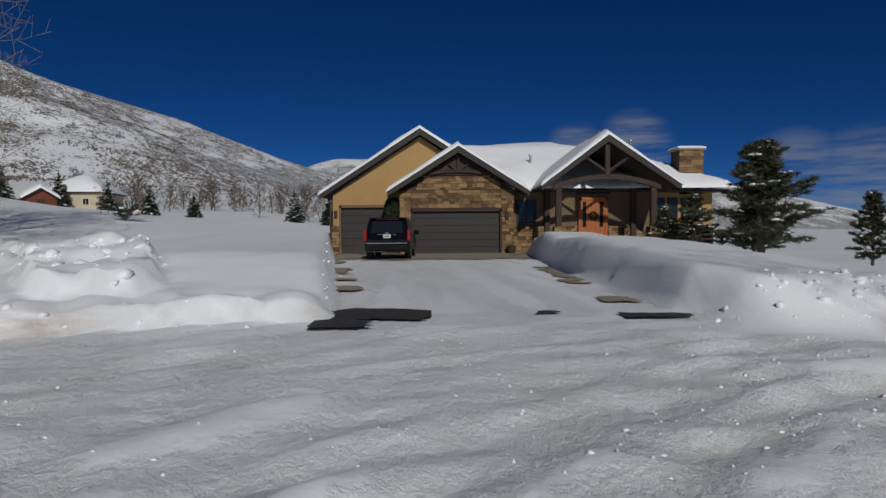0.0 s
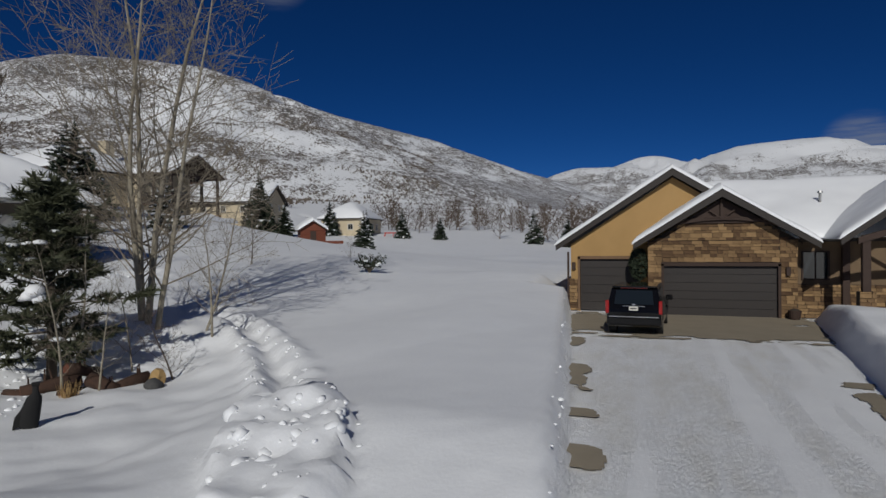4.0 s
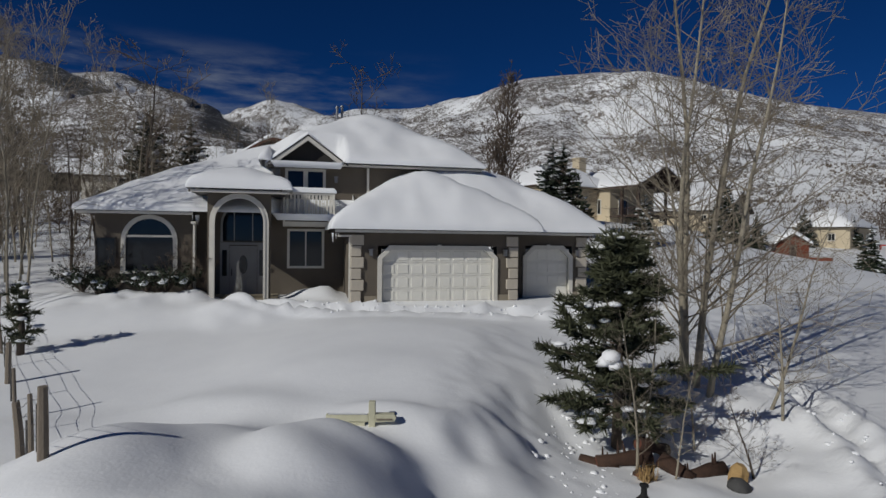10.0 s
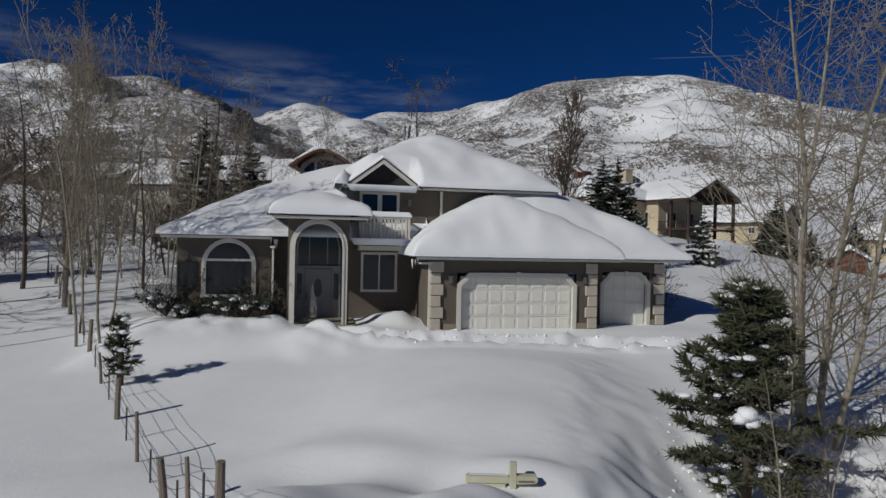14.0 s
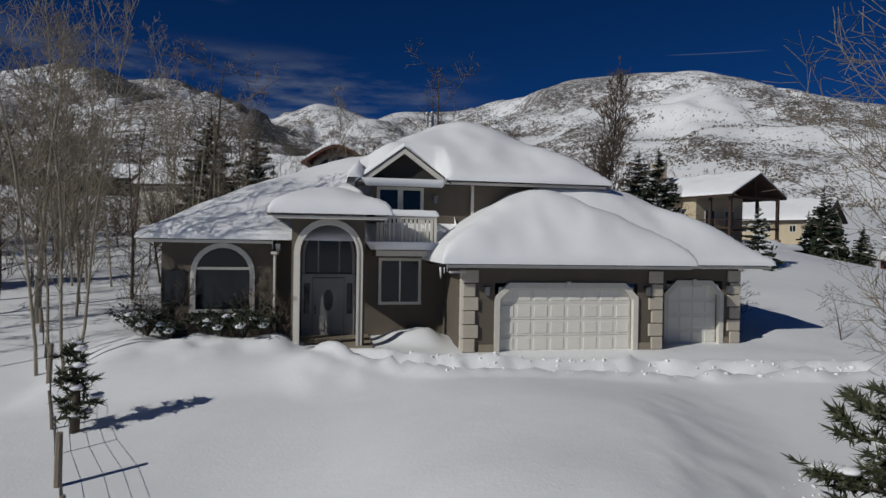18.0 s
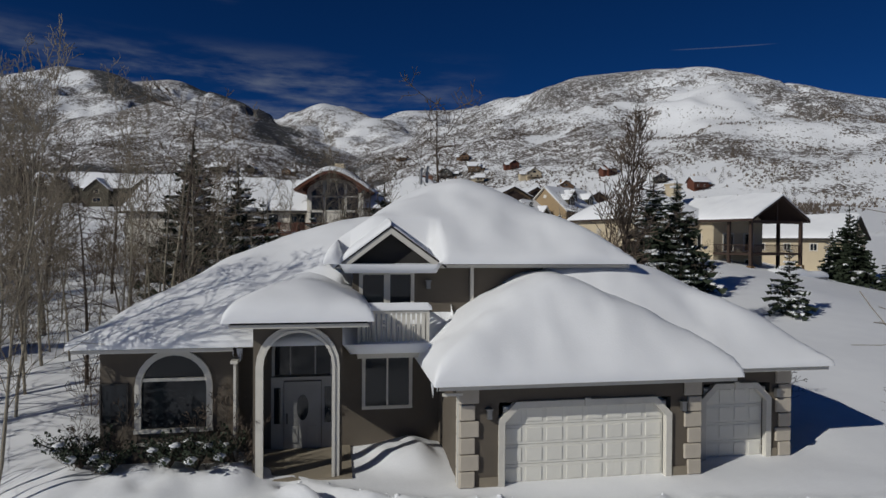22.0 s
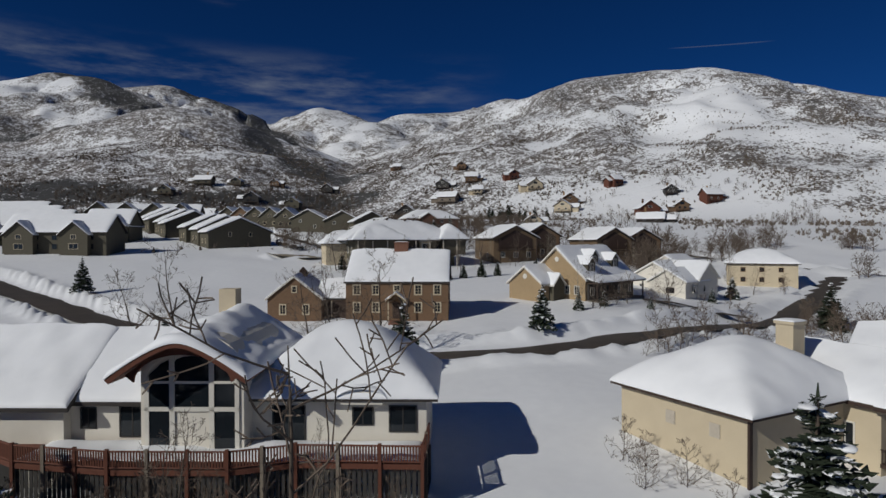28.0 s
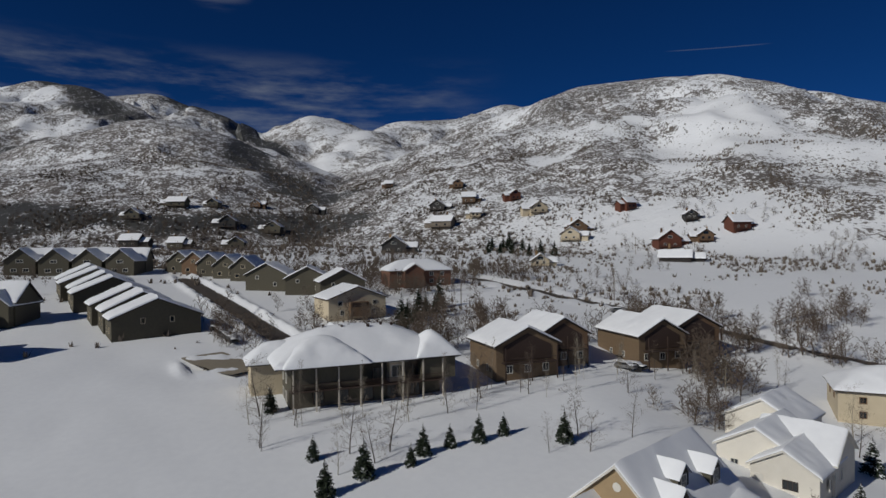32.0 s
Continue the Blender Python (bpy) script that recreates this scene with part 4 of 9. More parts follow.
# ---- grey stucco house with the arched porch ----
def grey_house():
    h = thing("house", "grey stucco two-storey house under deep snow, white trim", "house", pose(-27.68, 7.94, 0, 0, 0, 74))
    base = 0.35
    # walls
    for b in ((8.15, 9.30, 0, 0.25, base, 3.72), (14.89, 15.90, 0, 0.25, base, 3.72), (9.30, 14.89, 0, 0.25, 3.05, 3.72), (8.15, 8.40, 0.25, 4.2, base, 3.72), (15.65, 15.9, 0.25, 1.1, base, 3.72)):
        part("wall", boxes(b), "stucco_grey", h, "grey stucco garage front")
    for b in ((15.9, 16.72, 1.1, 1.35, base, 3.72), (19.22, 19.95, 1.1, 1.35, base, 3.72), (16.72, 19.22, 1.1, 1.35, 3.10, 3.72), (19.7, 19.95, 1.35, 9.5, base, 3.72)):
        part("wall", boxes(b), "stucco_grey", h)
    for b in ((5.05, 15.0, 4.2, 4.45, base, 7.0), (14.75, 15.0, 4.45, 15.5, 3.7, 7.0), (1.2, 5.05, 4.2, 4.45, base, 5.6)):
        part("wall", boxes(b), "stucco_grey", h)
    bm = bmesh.new()
    wx0, wx1, sill_z, spr = -1.73, 0.47, 1.80, 3.17
    inner = arch(wx0, wx1, sill_z, spr)
    box(bm, -2.85, wx0, 3.1, 3.35, base, 4.42), box(bm, wx1, 1.2, 3.1, 3.35, base, 4.42), box(bm, wx0, wx1, 3.1, 3.35, base, sill_z)
    top = [(wx1, 4.42)] + [(wx1 + (wx0 - wx1) * k / 12, 4.42) for k in range(13)] + [(wx0, 4.42)]
    ring(bm, inner[1:-1], top[1:-1], 3.1, 3.35)
    box(bm, -2.85, -2.6, 3.35, 14.0, base, 4.42), box(bm, 0.95, 1.2, 3.35, 4.2, base, 5.6)
    part("wall", bm, "stucco_grey", h)
    # arched window
    bm = bmesh.new()
    ring(bm, arch(wx0 + 0.11, wx1 - 0.11, sill_z, spr), arch(wx0 - 0.08, wx1 + 0.08, sill_z, spr), 3.02, 3.14)
    box(bm, wx0, wx1, 3.06, 3.16, 3.32, 3.42), box(bm, wx0 - 0.1, wx1 + 0.1, 2.98, 3.14, sill_z - 0.12, sill_z)
    aw = part("window", bm, "trim_white", h, "white arched window frame")
    bm = bmesh.new()
    prism(bm, arch(wx0 + 0.1, wx1 - 0.1, sill_z, spr), 3.17, 3.19)
    part("pane", bm, "glass", aw)
    part("sill_band", boxes((wx0 - 0.05, wx1 + 0.05, 3.0, 3.099, 1.28, 1.36)), "trim_white", h)
    # porch with its arch
    bm = bmesh.new()
    ax0, ax1, aspr = 2.30, 4.40, 4.05
    outer = [(ax1, base)] + [(ax1 + (ax0 - ax1) * k / 12, 5.32) for k in range(13)] + [(ax0, base)]
    ring(bm, arch(ax0, ax1, base, aspr)[1:-1], outer[1:-1], 1.4, 1.7)
    box(bm, 2.02, ax0, 1.4, 1.7, base, 5.32), box(bm, ax1, 4.68, 1.4, 1.7, base, 5.32)
    box(bm, 2.02, 2.22, 1.7, 3.1, 3.9, 5.32), box(bm, 4.48, 4.68, 1.7, 4.2, 3.9, 5.32)
    part("porch_wall", bm, "stucco_grey", h)
    bm = bmesh.new()
    ring(bm, arch(ax0 + 0.02, ax1 - 0.02, base, aspr), arch(ax0 - 0.2, ax1 + 0.2, base, aspr), 1.32, 1.5)
    ring(bm, arch(ax0 + 0.03, ax1 - 0.03, base, aspr), arch(ax0 - 0.06, ax1 + 0.06, base, aspr), 1.28, 1.33)
    part("arch_trim", bm, "trim_white", h, "tall cream arch moulding")
    part("porch_floor", boxes((1.6, 5.0, 1.2, 4.2, 0.45, 0.62)), "concrete", h)
    for b in ((1.2, 1.42, 2.4, 3.1, 3.95, 4.05), (1.28, 1.36, 2.5, 3.0, 0.5, 3.95)):
        part("pilaster", boxes(b), "trim_white", h)
    # front door in its surround, its white darkened to grey for the porch shade
    d = part("front_door", boxes((2.72, 3.98, 4.08, 4.16, 0.62, 2.95)), "door_white_shaded", h, "white panelled front door with oval glass, greyed for the porch shade")
    bm = bmesh.new()
    prism(bm, [(3.35 + 0.2 * math.cos(a * math.pi / 8), 2.05 + 0.45 * math.sin(a * math.pi / 8)) for a in range(16)], 4.05, 4.075)
    part("pane", bm, "glass", d)
    part("panel", boxes((2.85, 3.2, 4.06, 4.079, 0.8, 1.4), (3.5, 3.85, 4.06, 4.079, 0.8, 1.4)), "door_white_shaded", d, bevel=0.01)
    part("door_handle", boxes((2.80, 2.84, 4.02, 4.079, 1.5, 1.85)), "frieze", d)
    for b in ((2.28, 2.70, 4.1, 4.17, 0.62, 3.0), (4.0, 4.42, 4.1, 4.17, 0.62, 3.0), (2.28, 4.42, 4.06, 4.18, 3.0, 3.12)):
        part("door_surround", boxes(b), "door_white_shaded", h)
    for x in (2.38, 4.10):
        part("pane", boxes((x, x + 0.22, 4.07, 4.095, 1.5, 2.75)), "glass", h)
    bm = bmesh.new()
    prism(bm, arch(2.4, 4.3, 3.2, 4.0), 4.12, 4.16)
    part("transom_pane", bm, "glass", h)
    bm = bmesh.new()
    ring(bm, arch(2.4, 4.3, 3.15, 4.0), arch(2.3, 4.4, 3.15, 4.0), 4.08, 4.18)
    box(bm, 2.9, 2.95, 4.09, 4.17, 3.2, 4.8), box(bm, 3.75, 3.8, 4.09, 4.17, 3.2, 4.8)
    part("transom_frame", bm, "door_white_shaded", h)
    # garage doors
    def opening(x0, x1, y, ztop, cols, mid):
        c = 0.42
        pts_in = [(x1, base), (x1, ztop - c), (x1 - c, ztop), (x0 + c, ztop), (x0, ztop - c), (x0, base)]
        o = 0.19
        pts_out = [(x1 + o, base), (x1 + o, ztop - c + 0.08), (x1 - c + 0.08, ztop + o), (x0 + c - 0.08, ztop + o), (x0 - o, ztop - c + 0.08), (x0 - o, base)]
        bm = bmesh.new()
        ring(bm, pts_in, pts_out, y - 0.09, y + 0.12)
        for sx in (1, -1):
            xa, xb = (x0 - 0.02, x0 + c) if sx == 1 else (x1 + 0.02, x1 - c)
            prism(bm, [(xa, ztop - c), (xa, ztop + 0.02), (xb, ztop + 0.02)] if sx == -1 else [(xa, ztop - c), (xb, ztop + 0.02), (xa, ztop + 0.02)], y + 0.02, y + 0.14)
        if mid:
            xm = (x0 + x1) / 2
            box(bm, xm - 0.08, xm + 0.08, y - 0.13, y - 0.05, ztop - 0.02, ztop + 0.24)
        part("door_trim", bm, "trim_white", h, "white chamfered trim round the garage opening")
        g = garage_door(h, x0, x1, y + 0.17, 0.5, ztop + 0.02, "door_white", cols, 4, 0.022, label="white sectional garage door with raised panels")
        return g
    opening(9.48, 14.70, 0.0, 2.88, 8, True)
    opening(16.78, 19.04, 1.1, 2.93, 4, True)
    for b in ((8.72, 9.28, -0.05, 0.04, 0.3, 0.82), (14.92, 15.45, -0.05, 0.04, 0.3, 0.82), (19.24, 19.5, 1.05, 1.14, 0.3, 0.82)):
        part("base_course", boxes(b), "concrete", h)
    # quoins: cast blocks, wide and narrow in turn
    q = []
    for wdt in (0.46, 0.58):
        bm = bmesh.new()
        box(bm, 0, wdt, -0.1, 0.0, -0.235, 0.235)
        q.append(finish("quoin_block", bm, "quoin", 0.025))
    for x, y, flip in ((8.10, 0.0, 1), (15.90, 0.0, -1), (19.99, 1.1, -1)):
        for k in range(6):
            ob = part("quoin_block", q[k % 2], "quoin", h)
            wdt = (0.46, 0.58)[k % 2]
            ob.location = (x if flip == 1 else x - wdt, y - 0.002, 0.80 + 0.5 * k)
    qs = finish("quoin_side", boxes((-0.08, 0.0, 0, 0.5, -0.235, 0.235)), "quoin", 0.02)
    for k in range(6):
        part("quoin_side", qs, "quoin", h).location = (8.148, -0.08, 0.80 + 0.5 * k)
    # windows
    window(h, 5.40, 7.20, 4.2, 1.86, 3.82, 2, 1, wide=0.12, label="white two-light sliding window")
    w = window(h, 5.28, 7.25, 4.2, 4.36, 6.80, 2, 1, wide=0.13, name="balcony_door", label="white glazed balcony doors")
    part("mullion", boxes((6.16, 6.38, 4.12, 4.19, 4.4, 6.75)), "trim_white", w)
    window(h, -2.845, -2.0, 3.1, 2.0, 3.3, 1, 1, frame="frieze", wide=0.05)
    # balcony
    b = part("balcony", boxes((5.2, 7.62, 2.9, 4.2, 3.92, 4.14)), "trim_white", h, "white balcony with cut-out slats")
    for r in ((5.2, 7.62, 2.9, 3.01, 5.42, 5.52), (5.2, 7.62, 2.92, 2.99, 4.24, 4.33), (7.52, 7.62, 3.01, 4.2, 5.42, 5.52), (5.2, 5.3, 3.01, 4.2, 5.42, 5.52)):
        part("rail", boxes(r), "trim_white", b)
    for x in (5.2, 7.52):
        part("post", boxes((x, x + 0.1, 2.9, 3.01, 4.14, 5.42)), "trim_white", b)
    slat = bmesh.new()
    for x0, x1, z0, z1 in ((-0.06, 0.06, 4.3, 4.46), (-0.06, -0.026, 4.46, 4.98), (0.026, 0.06, 4.46, 4.98), (-0.06, 0.06, 4.98, 5.05), (-0.06, -0.04, 5.05, 5.20), (0.04, 0.06, 5.05, 5.20), (-0.06, 0.06, 5.20, 5.43)):
        box(slat, x0, x1, 2.935, 2.965, z0, z1)
    slat_me = finish("slat", slat, "trim_white")
    plain = finish("slat", boxes((-0.055, 0.055, 2.935, 2.965, 4.3, 5.43)), "trim_white")
    for k in range(13):
        part("slat", slat_me if k % 3 == 1 else plain, "trim_white", b).location = (5.40 + k * 0.168, 0, 0)
    for k in range(6):
        o = part("slat", plain, "trim_white", b)
        o.matrix_basis = Matrix.Translation((7.57 + 2.95, 3.15 + k * 0.18, 0)) @ Matrix.Rotation(math.pi / 2, 4, "Z")
    part("snow", roof_field((5.15, 7.70, 2.84, 3.10), lambda X, Y: 5.52 + 0 * X, 0.34, 0.12, lip=0.9, seed=4), "snow", b)
    # gable over the balcony
    bm = bmesh.new()
    prism(bm, [(4.7, 6.98), (8.1, 6.98), (6.35, 8.15)], 3.95, 4.2)
    g = part("gable_wall", bm, "frieze", h)
    for x0, z0, x1, z1 in ((4.45, 6.92, 6.35, 8.36), (8.3, 6.92, 6.35, 8.36)):
        bm = bmesh.new()
        sg = 1 if x1 > x0 else -1
        pts = [(x0, z0), (x0 + 0.32 * sg, z0), (x1, z1 - 0.24), (x1, z1)]
        prism(bm, pts if sg == 1 else list(reversed(pts)), 3.5, 3.62)
        part("rake_board", bm, "trim_white", h)
        bm = bmesh.new()
        pts = [(x0, z0 + 0.0), (x1, z1 - 0.03), (x1, z1 + 0.05), (x0, z0 + 0.08)]
        prism(bm, pts if sg == 1 else list(reversed(pts)), 3.48, 9.0)
        part("gable_roof", bm, "fascia", h)
    part("gable_beam", boxes((4.6, 8.2, 3.56, 3.7, 6.95, 7.05)), "trim_white", h)
    gab = lambda X, Y: 8.40 - 0.755 * np.abs(X - 6.35)
    part("snow", roof_field((4.35, 6.35, 3.45, 9.0), gab, 0.34, 0.22, "ws", 7), "snow", h)
    part("snow", roof_field((6.42, 8.3, 3.5, 9.0), gab, 0.22, 0.16, "ws", 9, lump=0.4), "snow", h)
    # roofs: boards at the eaves, snow above
    def eave(rect, z, cut=None):
        x0, x1, y0, y1 = rect
        part("eave", boxes((x0, x1, y0, y1, z - 0.13, z)), "fascia", h)
        part("gutter", boxes((x0 - 0.02, x1 + 0.02, y0 - 0.08, y0 - 0.002, z - 0.13, z - 0.02)), "trim_white", h)
    eave((7.4, 16.7, -0.6, 4.15), 3.75)
    eave((16.71, 20.9, 0.5, 9.6), 3.75)
    eave((4.5, 15.25, 3.72, 16.2), 7.06)
    eave((1.42, 5.42, 0.9, 4.18), 5.40)
    eave((-3.4, 1.25, 2.5, 14.5), 4.48)
    snow = [((7.22, 16.86, -0.82, 9.0), hip((7.3, 16.8, -0.7, 30), 3.75, 0.95, 0.64, 0.64, p=3.2), 0.66),
            ((12.05, 21.06, 0.32, 9.7), hip((4.0, 20.9, 0.5, 9.6), 3.75, 0.80, 0.7, 0.72), 0.52),
            ((4.05, 15.4, 3.32, 16.4), hip((4.2, 15.2, 3.5, 16.3), 7.06, 0.70, 0.68, 0.68), 0.58),
            ((1.22, 5.62, 0.70, 6.2), hip((1.1, 5.74, 0.6, 20), 5.40, 0.42, 0.42, 0.42, p=2.3), 0.55),
            ((-3.58, 8.6, 2.32, 17.4), hip((-3.4, 16, 2.5, 17.3), 4.48, 0.66, 0.57), 0.48)]
    for k, (rect, fn, th) in enumerate(snow):
        part("snow", roof_field(rect, fn, th, 0.24, "wens" if k in (0, 1, 2) else "ws" + ("e" if k == 3 else "n"), 11 + k, 0.22, (lambda X, Y: (X < 4.75) | (Y > 5.2)) if k == 4 else (lambda X, Y: (np.abs(X - 6.35) > 1.75) | (Y > 4.9)) if k == 2 else None, 0.72), "snow", h, "deep rounded snow on the roof")
    # small fittings
    part("downspout", boxes((9.30, 9.42, 4.08, 4.19, 3.9, 6.95)), "trim_white", h)
    for b in ((8.02, 8.12, -0.05, 0.05, 0.6, 3.4), (7.5, 8.1, -0.5, -0.42, 3.42, 3.5)):
        part("downspout", boxes(b), "trim_white", h)
    for x, y, z in ((8.98, -0.12, 2.75), (15.25, -0.12, 2.75), (19.42, 0.98, 2.75), (7.75, 4.08, 6.3)):
        s = part("wall_lamp", boxes((x - 0.07, x + 0.07, y - 0.08, y + 0.08, z - 0.14, z + 0.12), (x - 0.1, x + 0.1, y - 0.1, y + 0.1, z + 0.12, z + 0.16), (x - 0.03, x + 0.03, y + 0.06, y + 0.119, z - 0.02, z + 0.03)), "metal_grey", h)
    for x, y, z in ((8.2, 9.6, 10.4), (8.5, 9.8, 10.5)):
        bm = bmesh.new()
        tube(bm, [(x, y, z), (x, y, z + 0.65)], [0.07, 0.07], 8), tube(bm, [(x, y, z + 0.65), (x, y, z + 0.75)], [0.12, 0.09], 8)
        part("vent_pipe", bm, "metal_grey", h)
    icicles(h, 1.2, 1.5, 2.9, 4.35, 9, 5)
    icicles(h, 7.3, 7.6, 0.4, 3.6, 5, 8)
    return h


grey_house()


# ---- tan house with stone gables ----
def rake(parent, x0, z0, x1, z1, y0, y1, deep=0.34, material="fascia", name="rake_board"):
    sg = 1 if x1 > x0 else -1
    pts = [(x0, z0 - deep * 0.75), (x1, z1 - deep), (x1, z1), (x0, z0)]
    bm = bmesh.new()
    prism(bm, pts if sg == 1 else list(reversed(pts)), y0, y1)
    return part(name, bm, material, parent)


def gable_roof(parent, xl, xc, xr, ze_l, zc, ze_r, y0, y1, thick=0.40, material="fascia", snow_y0=None, seed=1):
    """Two sloping roof leaves with boards in front and snow above; ridge along y."""
    for x, z in ((xl, ze_l), (xr, ze_r)):
        if x is None:
            continue
        rake(parent, x, z, xc, zc, y0, y0 + 0.16, 0.36, material)
        bm = bmesh.new()
        pts = [(x, z - 0.12), (xc, zc - 0.12), (xc, zc), (x, z)]
        prism(bm, pts if xc > x else list(reversed(pts)), y0 + 0.16, y1)
        part("roof", bm, material, parent)
        k = (zc - z) / (xc - x)
        a, b = min(x, xc), max(x, xc)
        part("snow", roof_field((a - (0.06 if x < xc else 0), b + (0.06 if x > xc else 0), y0 - 0.05, y1), lambda X, Y, k=k, x=x, z=z: z + k * (X - x), thick, 0.25, ("w" if x < xc else "e") + "s", seed + int(x > xc), 0.12), "snow", parent)


def stone_house():
    rnd = random.Random(7)
    h = thing("house", "tan stucco and ledgestone house with dark timber gables and snowy roof", "house", pose(0, 0, 0))
    zb = -2.3
    # middle gable, faced with stone
    apex, ze = 3.92, 1.42
    line = lambda x: min(apex - 0.45 - 0.635 * abs(x - 6.3), 2.55 - 0.045 * (x - 6.25) ** 2)
    body = bmesh.new()
    prism(body, [(3.0, zb), (3.72, zb), (3.72, 0.34), (8.67, 0.34), (8.67, zb), (9.45, zb), (9.45, 1.55), (6.3, 3.5), (3.0, 1.45)], 37.45, 37.7)
    box(body, 3.0, 3.25, 37.7, 40, zb, 1.45), box(body, 9.2, 9.45, 37.7, 40, zb, 1.5)
    w = part("wall", body, "mortar", h, "stone-faced garage gable")
    stone_wall(w, [(3.0, 3.66, -2.1, 1.55, None), (8.73, 9.45, -2.1, 1.55, None), (3.66, 8.73, 0.52, 1.55, None), (3.0, 9.45, 1.55, 2.65, line)], 37.45, rnd, 0.165, 0.055, 300)
    for b in ((3.62, 3.74, 37.36, 37.6, -2.08, 0.44), (8.65, 8.77, 37.36, 37.6, -2.08, 0.44), (3.62, 8.77, 37.36, 37.6, 0.33, 0.5)):
        part("door_frame", boxes(b), "timber", h)
    garage_door(h, 3.74, 8.65, 37.56, -2.08, 0.34, "door_dark", 0, 6, label="dark brown ribbed garage door")
    # timber truss in the gable
    bm = bmesh.new()
    pts = [(4.4, 2.35), (8.2, 2.35), (6.3, 3.5)]
    prism(bm, pts, 37.3, 37.44)
    part("gable_panel", bm, "timber", h)
    bm = bmesh.new()
    for k in range(14):
        q = [(6.3 - 3.3 * math.cos(math.pi * e / 14), 1.35 + 1.15 * math.sin(math.pi * e / 14)) for e in (k, k + 1)]
        prism(bm, [(q[0][0], q[0][1]), (q[1][0], q[1][1]), (q[1][0], q[1][1] + 0.17), (q[0][0], q[0][1] + 0.17)], 37.18, 37.36)
    bmesh.ops.remove_doubles(bm, verts=bm.verts, dist=1e-4)
    part("arched_brace", bm, "timber", h, "dark curved timber under the gable")
    bm = bmesh.new()
    box(bm, 6.24, 6.36, 37.15, 37.3, 2.5, 3.45)
    for sg in (-1, 1):
        tube(bm, [(6.3 + sg * 0.55, 37.2, 2.95), (6.3, 37.2, 2.55)], [0.05, 0.05], 5), tube(bm, [(6.3 + sg * 0.75, 37.2, 2.62), (6.3, 37.2, 2.6)], [0.05, 0.05], 5)
    part("truss", bm, "timber", h)
    gable_roof(h, 2.35, 6.3, 10.25, ze, apex, ze, 36.75, 42.0, seed=21)
    # left gable with the single door
    body = bmesh.new()
    prism(body, [(-0.98, zb), (-0.5, zb), (-0.5, 0.62), (2.55, 0.62), (2.55, zb), (9.3, zb), (9.3, 1.35), (4.15, 4.75), (-0.98, 1.4)], 39.0, 39.25)
    box(body, -0.98, -0.73, 39.25, 52, zb, 1.4)
    part("wall", body, "tan", h, "tan stucco garage gable")
    for b in ((-0.62, -0.5, 38.93, 39.1, -2.08, 0.75), (-0.62, 2.65, 38.93, 39.1, 0.62, 0.78)):
        part("door_frame", boxes(b), "brown_wood", h)
    garage_door(h, -0.5, 2.55, 39.12, -2.1, 0.63, "door_dark", 0, 6, label="dark brown ribbed garage door")
    corner = part("stone_pier", boxes((-1.05, -0.63, 38.96, 39.5, zb, -0.45)), "mortar", h)
    stone_wall(corner, [(-1.08, -0.62, -2.1, -0.42, None)], 38.95, rnd, 0.16, 0.05, 60)
    gable_roof(h, -1.7, 4.15, 9.6, 1.36, 5.16, 1.6, 38.45, 50.0, seed=31)
    part("downspout", boxes((-1.15, -1.05, 38.8, 38.9, -2.0, 1.0)), "timber", h)
    # main roof behind, and right wing
    main = lambda X, Y: 1.55 + np.minimum(0.47 * np.minimum(Y - 37.6, 50.2 - Y), 0.46 * (22.5 - X))
    part("eave", boxes((9.5, 22.2, 38.3, 50.0, 1.42, 1.55)), "fascia", h)
    part("snow", roof_field((4.0, 22.25, 37.7, 50.0), main, 0.38, 0.35, "es", 41), "snow", h)
    # darker than the tan walls: the porch roof's shadow is put into the colour
    part("wall", boxes((9.45, 17.9, 38.5, 38.75, zb, 1.6)), "tan_brown", h, "stucco wall behind the porch, browner than the tan for the porch shade")
    for b in ((17.9, 21.6, 39.2, 39.45, zb, 1.5), (17.7, 17.9, 38.75, 39.2, zb, 1.5), (21.4, 21.6, 39.45, 50, zb, 1.5)):
        part("wall", boxes(b), "tan", h)
    low = part("stone_base", boxes((9.45, 13.3, 38.42, 38.499, zb, -0.55), (15.1, 17.9, 38.42, 38.499, zb, -0.55), (17.9, 21.6, 39.1, 39.199, zb, -0.55)), "mortar", h)
    stone_wall(low, [(9.5, 13.3, -2.1, -0.55, None), (15.1, 17.9, -2.0, -0.55, None)], 38.42, rnd, 0.17, 0.05, 200)
    window(h, 9.75, 10.9, 38.5, -0.35, 1.0, 2, 1, "timber", 0.07)
    for x0, x1 in ((18.2, 18.7), (18.9, 19.5), (19.7, 20.2)):
        window(h, x0, x1, 39.2, -0.3, 1.1, 1, 1, "timber", 0.06)
    # porch: timber frame gable on four posts
    gable_roof(h, 10.55, 14.05, 17.9, 1.58, 4.2, 1.58, 34.7, 41.5, seed=51)
    for x in (11.5, 16.55):
        for y in (35.0, 38.2):
            p = part("post", boxes((x - 0.15, x + 0.15, y, y + 0.3, -2.2, 1.7)), "timber", h, bevel=0.02)
        s = part("post_base", boxes((x - 0.28, x + 0.28, 34.88, 35.42, -2.3, -0.6)), "mortar", h)
        stone_wall(s, [(x - 0.29, x + 0.29, -2.2, -0.58, None)], 34.87, rnd, 0.16, 0.04, 40)
    bm = bmesh.new()
